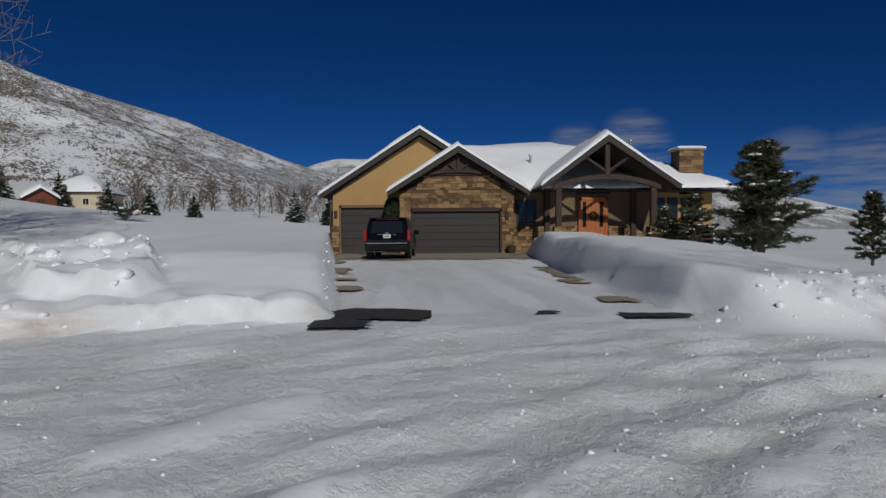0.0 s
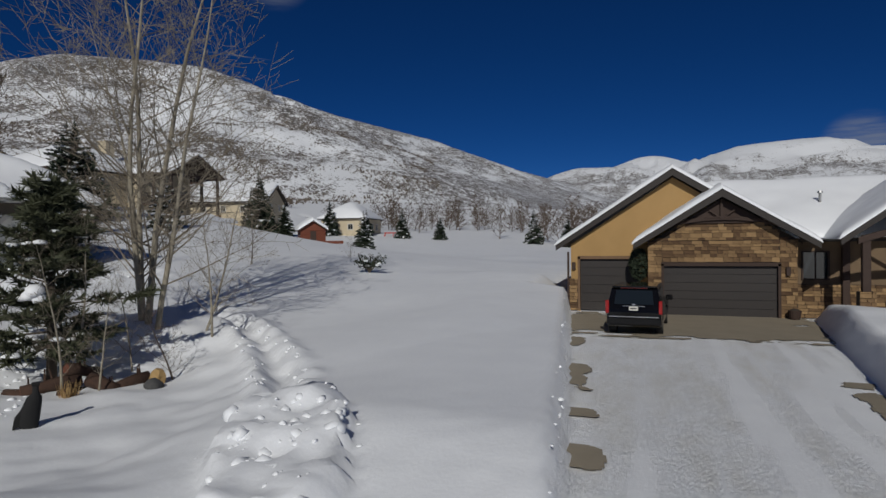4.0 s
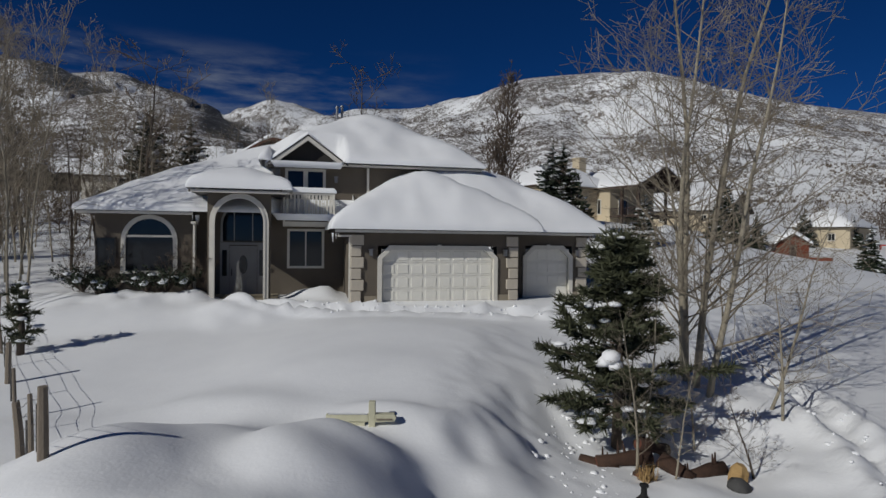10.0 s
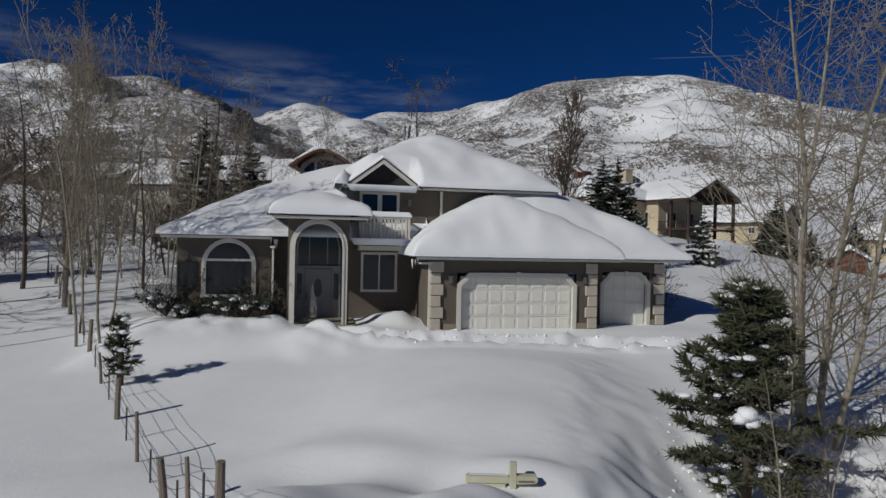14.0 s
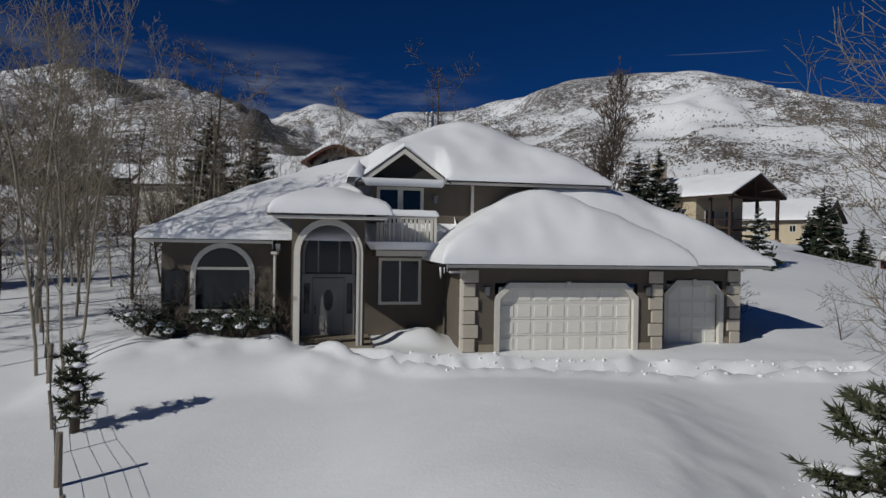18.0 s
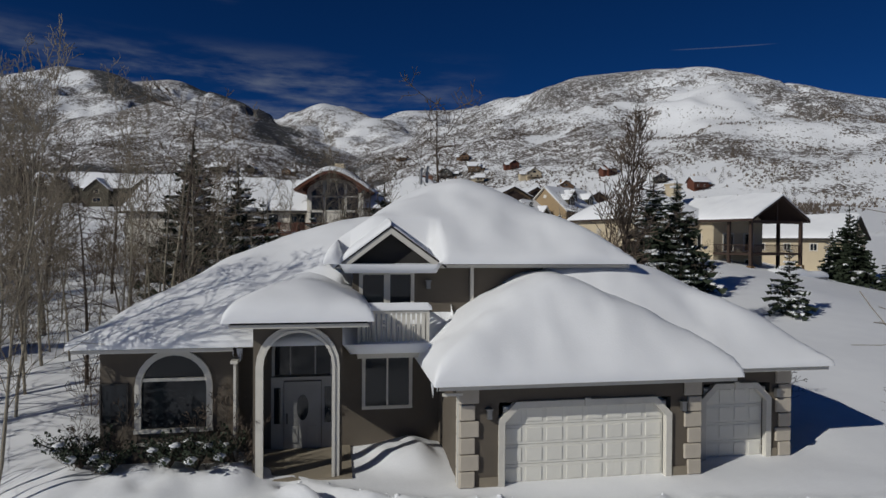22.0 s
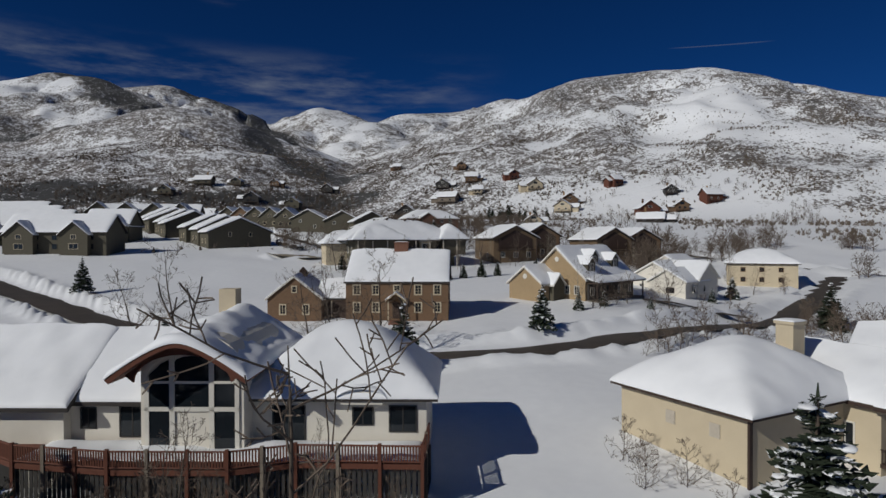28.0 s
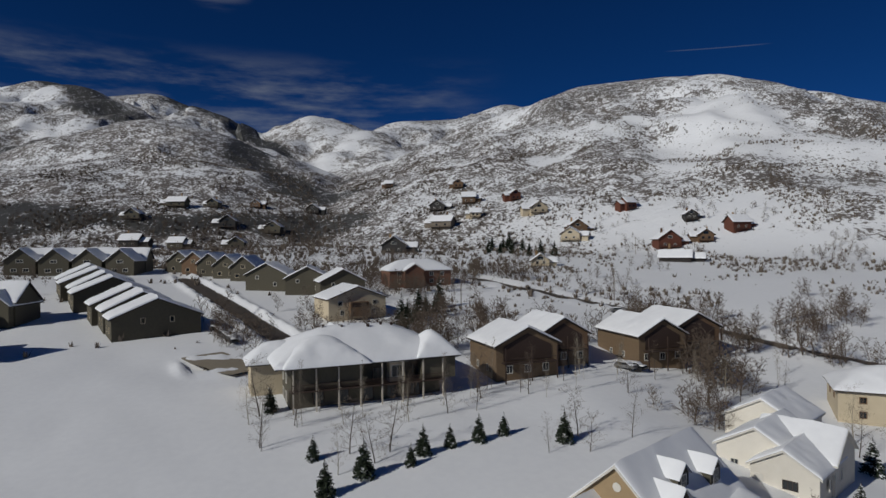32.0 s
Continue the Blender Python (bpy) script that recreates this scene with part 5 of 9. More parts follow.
    for k in range(16):
        u0, u1 = -1 + 2 * k / 16, -1 + 2 * (k + 1) / 16
        z0, z1 = 1.35 + 0.55 * (1 - u0 * u0), 1.35 + 0.55 * (1 - u1 * u1)
        prism(bm, [(14.05 + 2.85 * u0, z0), (14.05 + 2.85 * u1, z1), (14.05 + 2.85 * u1, z1 + 0.26), (14.05 + 2.85 * u0, z0 + 0.26)], 34.95, 35.2)
    bmesh.ops.remove_doubles(bm, verts=bm.verts, dist=1e-4)
    part("arched_beam", bm, "timber", h, "curved dark timber tie beam")
    bm = bmesh.new()
    box(bm, 13.93, 14.17, 34.9, 35.1, 2.1, 3.75)
    for sg in (-1, 1):
        tube(bm, [(14.05 + sg * 1.15, 35.0, 3.05), (14.05, 35.0, 2.25)], [0.09, 0.09], 4), tube(bm, [(14.05 + sg * 2.3, 35.0, 2.3), (14.05 + sg * 1.2, 35.0, 3.0)], [0.08, 0.08], 4)
    part("king_post_truss", bm, "timber", h)
    part("porch_floor", boxes((11.0, 17.5, 35.0, 38.4, -2.2, -1.9)), "concrete", h)
    d = part("front_door", boxes((13.55, 14.9, 38.38, 38.46, -1.9, 0.95)), "door_wood", h, "warm orange-brown plank door with a wreath")
    for b in ((13.35, 13.55, 38.33, 38.47, -1.9, 1.1), (14.9, 15.05, 38.33, 38.47, -1.9, 1.1), (13.35, 15.05, 38.33, 38.47, 0.95, 1.12)):
        part("door_surround", boxes(b), "door_wood", h)
    for x in (13.6, 14.6):
        part("pane", boxes((x, x + 0.2, 38.355, 38.375, -0.6, 0.85)), "glass", d)
    part("board_joint", boxes(*[(13.9 + k * 0.22, 13.91 + k * 0.22, 38.372, 38.379, -1.85, 0.9) for k in range(4)]), "timber", d)
    bm = bmesh.new()
    tube(bm, [(14.22 + 0.2 * math.cos(a * math.pi / 6), 38.33, 0.05 + 0.22 * math.sin(a * math.pi / 6)) for a in range(13)], [0.055] * 13, 6)
    part("wreath", bm, "needles", d, "dark evergreen wreath")
    bm = bmesh.new()
    prism(bm, [(15.2, 1.35)] + [(14.2 + 1.0 * math.cos(a * math.pi / 8), 1.35 + 0.6 * math.sin(a * math.pi / 8)) for a in range(1, 8)] + [(13.2, 1.35)], 38.4, 38.46)
    t = part("transom", bm, "glass", h)
    part("transom_bar", boxes((13.2, 15.2, 38.36, 38.45, 1.28, 1.36)), "timber", h)
    # chimney
    c = part("chimney", boxes((19.6, 21.0, 39.2, 40.5, 1.3, 3.95)), "mortar", h, "ledgestone chimney capped with snow")
    stone_wall(c, [(19.57, 21.03, 1.6, 3.95, None)], 39.19, rnd, 0.17, 0.06, 140)
    part("cap", boxes((19.45, 21.15, 39.05, 40.65, 3.95, 4.05)), "concrete", c)
    part("snow", roof_field((19.43, 21.17, 39.03, 40.67), lambda X, Y: 4.05 + 0 * X, 0.26, 0.2), "snow", c)
    # vents, lamps, planter
    for x, y, z in ((10.9, 40.5, 3.3), (17.9, 43.0, 4.5)):
        bm = bmesh.new()
        tube(bm, [(x, y, z), (x, y, z + 0.55)], [0.06, 0.06], 8), tube(bm, [(x, y, z + 0.5), (x, y, z + 0.6)], [0.13, 0.1], 8)
        part("vent_pipe", bm, "metal_grey", h)
    for x, y, z in ((9.05, 37.3, 0.1), (-0.82, 38.9, 0.25)):
        part("wall_lamp", boxes((x - 0.09, x + 0.09, y - 0.06, y + 0.08, z - 0.2, z + 0.2), (x - 0.04, x + 0.04, y + 0.08, y + 0.13, z - 0.04, z + 0.04)), "timber", h, bevel=0.015)
    return h


stone_house()


def planter(x, y, z):
    t = thing("planter", "dark round planter on the garage apron", "planter", pose(x, y, z))
    bm = bmesh.new()
    tube(bm, [(0, 0, 0), (0, 0, 0.1), (0, 0, 0.45)], [0.16, 0.22, 0.27], 12)
    part("pot", bm, "timber", t)
    bm = bmesh.new()
    tube(bm, [(0, 0, 0.44), (0, 0, 0.52)], [0.24, 0.12], 10)
    part("soil", bm, "mortar", t)


def topiary(x, y, z):
    rnd = random.Random(7)
    t = thing("potted_tree", "clipped dark evergreen on a thin stem beside the garage", "tree", pose(x, y, z))
    bm = bmesh.new()
    tube(bm, [(0, 0, 0), (0, 0, 0.5)], [0.2, 0.26], 12)
    part("pot", bm, "timber", t)
    bm = bmesh.new()
    tube(bm, [(0, 0, 0.45), (0.02, 0, 1.7)], [0.04, 0.03], 6)
    part("stem", bm, "bark_dark", t)
    bm = bmesh.new()
    for _ in range(1500):
        d = Vector((rnd.gauss(0, 1), rnd.gauss(0, 1), rnd.gauss(0, 1))).normalized() * rnd.uniform(0.75, 1.0)
        p = Vector((d.x * 0.5, d.y * 0.5, 2.45 + d.z * 0.85))
        u = Vector((rnd.uniform(-1, 1), rnd.uniform(-1, 1), rnd.uniform(-1, 1))) * 0.06
        w = Vector((rnd.uniform(-1, 1), rnd.uniform(-1, 1), rnd.uniform(-1, 1))) * 0.06
        bm.faces.new([bm.verts.new(p - u), bm.verts.new(p + w), bm.verts.new(p + u), bm.verts.new(p - w)])
    part("foliage", bm, "needles", t, kind="stuff")


planter(9.25, 37.0, -2.08)
topiary(2.55, 38.0, -2.08)


def suv():
    """A large dark estate car, seen from behind; its nose points at +y."""
    t = thing("car", "black full-size SUV parked before the garage, red tail lamps", "car", pose(2.78, 30.0, -2.02, 0, 0, -2))
    bm = bmesh.new()
    prof = [(0.0, 0.45), (0.0, 0.95), (0.08, 1.15), (0.35, 1.80), (0.6, 1.88), (3.0, 1.86), (3.75, 1.25), (4.9, 1.12), (5.15, 0.9), (5.15, 0.4), (0.1, 0.35)]
    cols = []
    for sx, inset in ((-1, 0), (1, 0)):
        cols.append([bm.verts.new((sx * (1.0 - (0.16 if z > 1.2 else 0.03 if z > 1.1 else 0.0)), y, z)) for y, z in prof])
    n = len(prof)
    for k in range(n):
        bm.faces.new((cols[0][k], cols[0][(k + 1) % n], cols[1][(k + 1) % n], cols[1][k]))
    bm.faces.new(cols[0]), bm.faces.new(list(reversed(cols[1])))
    part("body", bm, "black_paint", t, bevel=0.05, shade=False)
    bm = bmesh.new()
    prism(bm, [(-0.72, 1.2), (0.72, 1.2), (0.66, 1.72), (-0.66, 1.72)], 0, 0.02)
    for v in bm.verts:
        v.co.y += 0.09 + (v.co.z - 1.2) * 0.40 - 0.03
    part("rear_window", bm, "glass", t)
    for sx in (-1, 1):
        part("tail_lamp", boxes((sx * 0.97 - 0.07, sx * 0.97 + 0.06, -0.02, 0.14, 0.85, 1.35)), "red_lens", t, "tall red tail lamp", bevel=0.02)
        part("side_window", boxes((sx * 0.88 - 0.01, sx * 0.88 + 0.01, 0.8, 3.2, 1.25, 1.72)), "glass", t)
        part("mirror", boxes((sx * 1.12 - 0.13, sx * 1.12 + 0.13, 3.3, 3.45, 1.1, 1.32)), "black_paint", t, bevel=0.03)
        for y in (0.95, 4.1):
            w = bmesh.new()
            tube(w, [(sx * 0.74, y, 0.4), (sx * 1.0, y, 0.4)], [0.4, 0.4], 18)
            wh = part("wheel", w, "rubber", t)
            w = bmesh.new()
            tube(w, [(sx * 1.0, y, 0.4), (sx * 1.015, y, 0.4)], [0.26, 0.22], 12)
            part("rim", w, "chrome", wh)
    part("brake_lamp", boxes((-0.5, 0.5, 0.30, 0.36, 1.79, 1.83)), "red_lens", t)
    part("roof_spoiler", boxes((-0.8, 0.8, 0.22, 0.5, 1.83, 1.89)), "black_paint", t)
    part("bumper", boxes((-0.98, 0.98, -0.08, 0.12, 0.42, 0.72)), "black_paint", t, bevel=0.04)
    part("chrome_strip", boxes((-0.9, 0.9, -0.1, -0.02, 0.73, 0.765)), "chrome", t)
    p = part("number_plate", boxes((-0.16, 0.16, -0.03, 0.0, 0.98, 1.13)), "trim_white", t)
    part("lettering_bar", boxes((-0.11, 0.11, -0.036, -0.031, 1.03, 1.08)), "frieze", p)
    part("badge", boxes((-0.07, 0.07, -0.01, 0.06, 1.15, 1.25)), "chrome", t, bevel=0.02)
    part("trim_bar", boxes((-0.42, 0.42, -0.005, 0.03, 1.13, 1.15)), "chrome", t)


suv()


# ---- other houses ----
def side_matrix(side):
    return {"s": Matrix(), "e": Matrix.Rotation(math.pi / 2, 4, "Z"), "w": Matrix.Rotation(-math.pi / 2, 4, "Z"), "n": Matrix.Rotation(math.pi, 4, "Z")}[side]


def side_window(h, side, reach, spec, frame):
    """A window on a side of a house whose wall stands reach metres from the middle; spec = x0, x1, z0, z1[, cols, rows]."""
    x0, x1, z0, z1, *bars = spec
    w = window(h, x0, x1, -reach, z0, z1, *(bars or (1, 1)), frame=frame, wide=min(0.12, (x1 - x0) * 0.12))
    w.matrix_basis = side_matrix(side)
    return w


def block(h, w, d, eave, rise, kind, wall, roof="fascia", over=0.5, snow=0.4, seed=1, foot=-1.6, off=(0, 0), bare=(), z0=0.0):
    """Walls and snowy roof of one block of a house, its middle at off. kind: gx (ridge along x), gy (ridge along y) or hip."""
    ox, oy = off
    x0, x1, y0, y1 = ox - w / 2, ox + w / 2, oy - d / 2, oy + d / 2
    bm = bmesh.new()
    if kind == "hip":
        box(bm, x0, x1, y0, y1, foot, eave)
    else:
        v = []
        along_x = kind == "gx"
        for e in (0, 1):
            if along_x:
                x = (x0, x1)[e]
                v.append([bm.verts.new(c) for c in ((x, y0, foot), (x, y0, eave), (x, oy, eave + rise), (x, y1, eave), (x, y1, foot))])
            else:
                y = (y0, y1)[e]
                v.append([bm.verts.new(c) for c in ((x0, y, foot), (x0, y, eave), (ox, y, eave + rise), (x1, y, eave), (x1, y, foot))])
        bm.faces.new(v[0]), bm.faces.new(list(reversed(v[1])))
        for k in range(5):
            bm.faces.new((v[0][k], v[0][(k + 1) % 5], v[1][(k + 1) % 5], v[1][k]))
    part("wall", bm, wall, h)
    rect = (x0 - over, x1 + over, y0 - over, y1 + over)
    if kind == "hip":
        part("eave", boxes((*rect, eave - 0.16, eave)), roof, h)
        half = min(w, d) / 2 + over
        k = (rise + snow) / half / 0.87
        part("snow", roof_field((rect[0] - 0.05, rect[1] + 0.05, rect[2] - 0.05, rect[3] + 0.05), hip(rect, eave, k), snow, max(0.35, w / 26), "wens", seed, 0.2), "snow", h)
        return
    if kind == "gx":
        k = rise / (d / 2)
        for sg in (-1, 1):
            a, b = (rect[2], oy) if sg < 0 else (oy, rect[3])
            ze = eave - k * over
            bm = bmesh.new()
            lo, hi = (a, b) if sg < 0 else (b, a)
            for x in (rect[0], rect[1]):
                bm.verts.new((x, lo, ze + 0.02)), bm.verts.new((x, hi, eave + rise + 0.02)), bm.verts.new((x, hi, eave + rise + 0.26)), bm.verts.new((x, lo, ze + 0.26))
            bm.verts.ensure_lookup_table()
            p, q = bm.verts[:4], bm.verts[4:8]
            bm.faces.new(p), bm.faces.new(list(reversed(q)))
            for i in range(4):
                bm.faces.new((p[(i + 1) % 4], p[i], q[i], q[(i + 1) % 4]))
            part("roof", bm, roof, h)
            if sg not in bare:
                fn = (lambda X, Y: ze + 0.27 + k * (Y - a)) if sg < 0 else (lambda X, Y: ze + 0.27 + k * (b - Y))
                part("snow", roof_field((rect[0] + 0.06, rect[1] - 0.06, a, b), fn, snow, max(0.35, w / 26), "we" + ("s" if sg < 0 else "n"), seed + sg, 0.15), "snow", h)
    else:
        k = rise / (w / 2)
        for sg in (-1, 1):
            a, b = (rect[0], ox) if sg < 0 else (ox, rect[1])
            ze = eave - k * over
            bm = bmesh.new()
            lo, hi = (a, b) if sg < 0 else (b, a)
            pts = [(lo, ze + 0.02), (hi, eave + rise + 0.02), (hi, eave + rise + 0.26), (lo, ze + 0.26)]
            prism(bm, pts if sg < 0 else list(reversed(pts)), rect[2], rect[3])
            part("roof", bm, roof, h)
            if sg not in bare:
                fn = (lambda X, Y: ze + 0.27 + k * (X - a)) if sg < 0 else (lambda X, Y: ze + 0.27 + k * (b - X))
                part("snow", roof_field((a, b, rect[2] + 0.06, rect[3] - 0.06), fn, snow, max(0.35, w / 26), "sn" + ("w" if sg < 0 else "e"), seed + sg, 0.15), "snow", h)


def home(label, x, y, rz, z=None, name="house", group=""):
    return thing(name, label, "house", pose(x, y, zat(x, y) if z is None else z, 0, 0, rz), group)


def brick_house():
    h = home("brown clapboard colonial house, cream window frames, snowy roof", -113.5, 54.0, 62.4, 9.95)
    block(h, 14.0, 11.5, 5.1, 3.9, "gx", "brown_wood", "fascia", 0.25, 0.35, 3, off=(0, 5.75))
    part("jetty_band", boxes((-7.06, 7.06, -0.12, 0.02, 2.45, 2.68)), "brown_wood", h)
    for x in (-5.5, -2.9, 2.9, 5.5):
        for z in (0.95, 3.35):
            window(h, x - 0.55, x + 0.55, -0.02, z, z + 1.5, 2, 3, "cream", 0.17)
    window(h, -0.5, 0.5, -0.02, 3.85, 4.8, 2, 2, "cream", 0.15)
    for y in (2.5, 8.5):
        for z in (0.95, 3.35):
            side_window(h, "e", 7.02, (y - 0.5, y + 0.5, z, z + 1.5, 2, 3), "cream")
    for x in (-1.1, 0.95):
        part("porch_post", boxes((x, x + 0.15, -1.5, -1.35, 0, 2.7)), "cream", h)
    part("front_door", boxes((-0.6, 0.6, -0.08, 0.03, 0.2, 2.3)), "timber", h)
    for sg in (-1, 1):
        bm = bmesh.new()
        pts = [(sg * 1.4, 2.62), (0, 3.65), (0, 3.85), (sg * 1.4, 2.82)]
        prism(bm, pts if sg < 0 else list(reversed(pts)), -1.7, 0.0)
        part("porch_roof", bm, "cream", h)
        part("snow", roof_field((min(0, sg * 1.45), max(0, sg * 1.45), -1.75, 0), lambda X, Y: 3.86 - 0.735 * np.abs(X), 0.2, 0.25, "s" + ("w" if sg < 0 else "e")), "snow", h)
    for b in ((-0.9, 0.9, -2.2, -1.4, -0.3, 0.12), (-0.9, 0.9, -2.6, -2.2, -0.4, -0.06)):
        part("step", boxes(b), "brick_red", h)
    c = part("chimney", boxes((-0.9, 1.1, 5.2, 6.4, 7.5, 10.4), (-1.0, 1.2, 5.1, 6.5, 10.4, 10.6)), "brick_red", h, "square brick chimney")
    part("snow", roof_field((-0.95, 1.15, 5.15, 6.45), lambda X, Y: 10.6 + 0 * X, 0.12, 0.4), "snow", c)
    # garage wing and the link to it
    block(h, 7.4, 8.0, 2.9, 2.9, "gy", "brown_wood", "trim_white", 0.3, 0.22, 5, off=(-14.0, 3.6))
    for x in (-15.6, -12.4):
        window(h, x - 0.5, x + 0.5, -0.42, 0.7, 2.2, 2, 3, "cream", 0.16)
    window(h, -14.4, -13.6, -0.42, 3.7, 4.7, 1, 2, "cream", 0.13)
    block(h, 4.6, 5.5, 2.7, 2.2, "gx", "brown_wood", "fascia", 0.2, 0.35, 9, off=(-8.9, 4.2))
    part("porch_post", boxes((-9.2, -9.05, 0.7, 0.85, 0, 2.5)), "cream", h)
    # dark sheet on the solid link wall, painted in for a shaded opening
    part("dark_opening", boxes((-11.0, -7.1, 1.40, 1.445, 0.1, 2.4)), "timber", h)
    bm = bmesh.new()
    box(bm, -14.3, -13.3, 3.2, 4.2, 5.6, 6.5), tube(bm, [(-13.8, 3.7, 6.5), (-13.8, 3.7, 7.1)], [0.75, 0.05], 4)
    part("cupola", bm, "timber", h)
    bm = bmesh.new()
    tube(bm, [(-11.6, 5.6, 5.0), (-11.6, 5.6, 9.2)], [0.04, 0.03], 5)
    for k, z in enumerate((7.2, 7.7, 8.2, 8.7)):
        tube(bm, [(-12.1 + 0.08 * k, 5.6, z), (-11.1 - 0.08 * k, 5.6, z)], [0.02, 0.02], 4)
    part("aerial", bm, "metal_grey", h)


brick_house()


def arch_house():
    h = home("white stucco house with a vaulted gable of arched windows, rust-red deck", -73.5, 25.55, 63.0, 8.6)
    bm = bmesh.new()
    prism(bm, [(-3.0, -2.8), (3.0, -2.8)] + arch(-3.0, 3.0, 4.6, 4.6, 12, 0.72)[1:-1], 0.0, 10.0)
    part("wall", bm, "white_wall", h)
    crown = lambda u: 4.45 + 2.2 * (1.02 - np.sqrt(u * u + 0.0004 + 0.03 * (1 - u * u)) ** 1.35)
    prof = [(3.95 * (k / 8 - 1), float(crown(k / 8 - 1))) for k in range(17)]
    bm = bmesh.new()
    lower = [(x * 0.94, z - 0.22) for x, z in prof]
    ring(bm, lower, prof, -2.1, 10.5)
    part("vault_roof", bm, "rust_wood", h, "curved rust-red barrel roof edge")
    bm = bmesh.new()
    ring(bm, [(-2.75 * math.cos(math.pi * k / 14), 4.2 + 1.55 * math.sin(math.pi * k / 14)) for k in range(15)], [(x * 0.93, z - 0.25) for x, z in prof[1:-1]], -1.35, -1.15)
    part("gable_panel", bm, "rust_wood", h, "rust-brown board panel under the vault")
    vault = lambda X, Y: crown(X / 3.95) + 0.02
    part("snow", roof_field((-3.95, 3.95, -2.15, 10.6), vault, 0.65, 0.3, "wens", 15, 0.8), "snow", h, "thick lumpy snow on the vault")
    # great window: three tall lights, each in three rows
    w = part("window", boxes((-2.75, 2.75, -0.10, -0.02, 2.25, 2.5), (-2.75, 2.75, -0.10, -0.02, 3.85, 4.0), (-1.3, -1.0, -0.10, -0.02, 0, 5.5), (1.0, 1.3, -0.10, -0.02, 0, 5.5), (-2.75, -2.5, -0.10, -0.02, 0, 4.2), (2.5, 2.75, -0.10, -0.02, 0, 4.2)), "trim_white", h, "white grid of the great window")
    for x0, x1 in ((-2.5, -1.3), (-1.0, 1.0), (1.3, 2.5)):
        part("pane", boxes((x0, x1, -0.05, -0.01, 2.5, 3.85)), "glass", w)
        if abs(x0 + x1) > 0.5:
            part("pane", boxes((x0, x1, -0.05, -0.01, 0.05, 2.25)), "glass", w)
    for pts in ([(-1.0, 4.0), (1.0, 4.0)] + [(x, z) for x, z in arch(-1.0, 1.0, 5.1, 5.1, 6, 0.35)[1:-1]], [(-2.5, 4.0), (-1.3, 4.0), (-1.3, 5.25), (-1.8, 5.0), (-2.5, 4.35)], [(1.3, 4.0), (2.5, 4.0), (2.5, 4.35), (1.8, 5.0), (1.3, 5.25)]):
        bm = bmesh.new()
        prism(bm, pts, -0.05, -0.01)
        part("pane", bm, "glass", w)
    bm = bmesh.new()
    ring(bm, arch(-2.6, 2.6, 4.0, 4.1, 14, 0.62), arch(-2.85, 2.85, 4.0, 4.1, 14, 0.66), -0.12, -0.02)
    part("arch_trim", bm, "trim_white", h)
    # wings
    block(h, 10.5, 9.0, 2.75, 3.3, "hip", "white_wall", "fascia", 0.7, 0.5, 21, -2.8, off=(8.2, 6.0))
    block(h, 6.0, 9.0, 2.6, 3.0, "gx", "white_wall", "fascia", 0.6, 0.45, 23, -2.8, off=(-5.8, 6.2))
    block(h, 8.0, 10.0, 2.5, 3.3, "gx", "white_wall", "fascia", 0.7, 0.45, 25, -2.8, off=(-12.2, 6.0))
    block(h, 10.0, 9.0, 2.5, 3.0, "gx", "white_wall", "fascia", 0.6, 0.45, 27, -2.8, off=(-19.5, 8.0))
    for x0, x1, z0, z1, y in ((4.2, 6.2, 0.05, 2.2, 1.5), (9.0, 10.3, 1.0, 2.1, 1.5), (11.2, 12.9, 0.6, 2.2, 1.5), (-7.6, -6.6, 0.7, 2.0, 1.7), (-5.2, -3.6, 0.2, 2.1, 1.7), (-13.6, -12.2, 0.9, 2.1, 1.0), (-16.0, -15.2, 0.9, 2.1, 1.0), (-20, -19, 0.9, 2.0, 3.5)):
        window(h, x0, x1, y, z0, z1, 2, 1, "frieze", 0.06)
    bm = bmesh.new()
    prism(bm, arch(8.4, 10.9, 2.4, 2.5, 10, 0.55)[::-1][::-1], 0.9, 4.0)
    part("eyebrow_dormer", bm, "white_wall", h)
    part("snow", roof_field((8.1, 11.2, 0.7, 5.0), lambda X, Y: 2.5 + 0.85 * np.sqrt(np.clip(1 - ((X - 9.65) / 1.6) ** 2, 0, 1)), 0.3, 0.2, "wes", 29), "snow", h)
    c = part("chimney", boxes((-1.9, -0.7, 9.0, 10.2, 5.5, 8.6)), "cream", h, "square cream chimney")
    # deck with its railing
    line = [(-12.5, -0.2), (-9.0, -2.2), (-3.2, -3.2), (3.2, -3.2), (6.5, -2.0), (13.4, -2.2), (13.6, 2.0)]
    bm = bmesh.new()
    prof = line + [(13.6, 2.2), (-12.5, 2.2)]
    a = [bm.verts.new((x, y, -0.02)) for x, y in prof]
    b = [bm.verts.new((x, y, -0.3)) for x, y in prof]
    bm.faces.new(a), bm.faces.new(list(reversed(b)))
    for i in range(len(a)):
        j = (i + 1) % len(a)
        bm.faces.new((a[j], a[i], b[i], b[j]))
    deck = part("deck", bm, "rust_wood", h, "rust-red timber deck on posts")
    for (ax, ay), (bx, by) in zip(line, line[1:]):
        n = max(1, round(math.hypot(bx - ax, by - ay) / 2.0))
        rail = bmesh.new()
        tube(rail, [(ax, ay, 0.98), (bx, by, 0.98)], [0.07, 0.07], 4), tube(rail, [(ax, ay, 0.12), (bx, by, 0.12)], [0.05, 0.05], 4)
        r = part("railing", rail, "rust_wood", deck)
        m = max(2, round(math.hypot(bx - ax, by - ay) / 0.16))
        bal = bmesh.new()
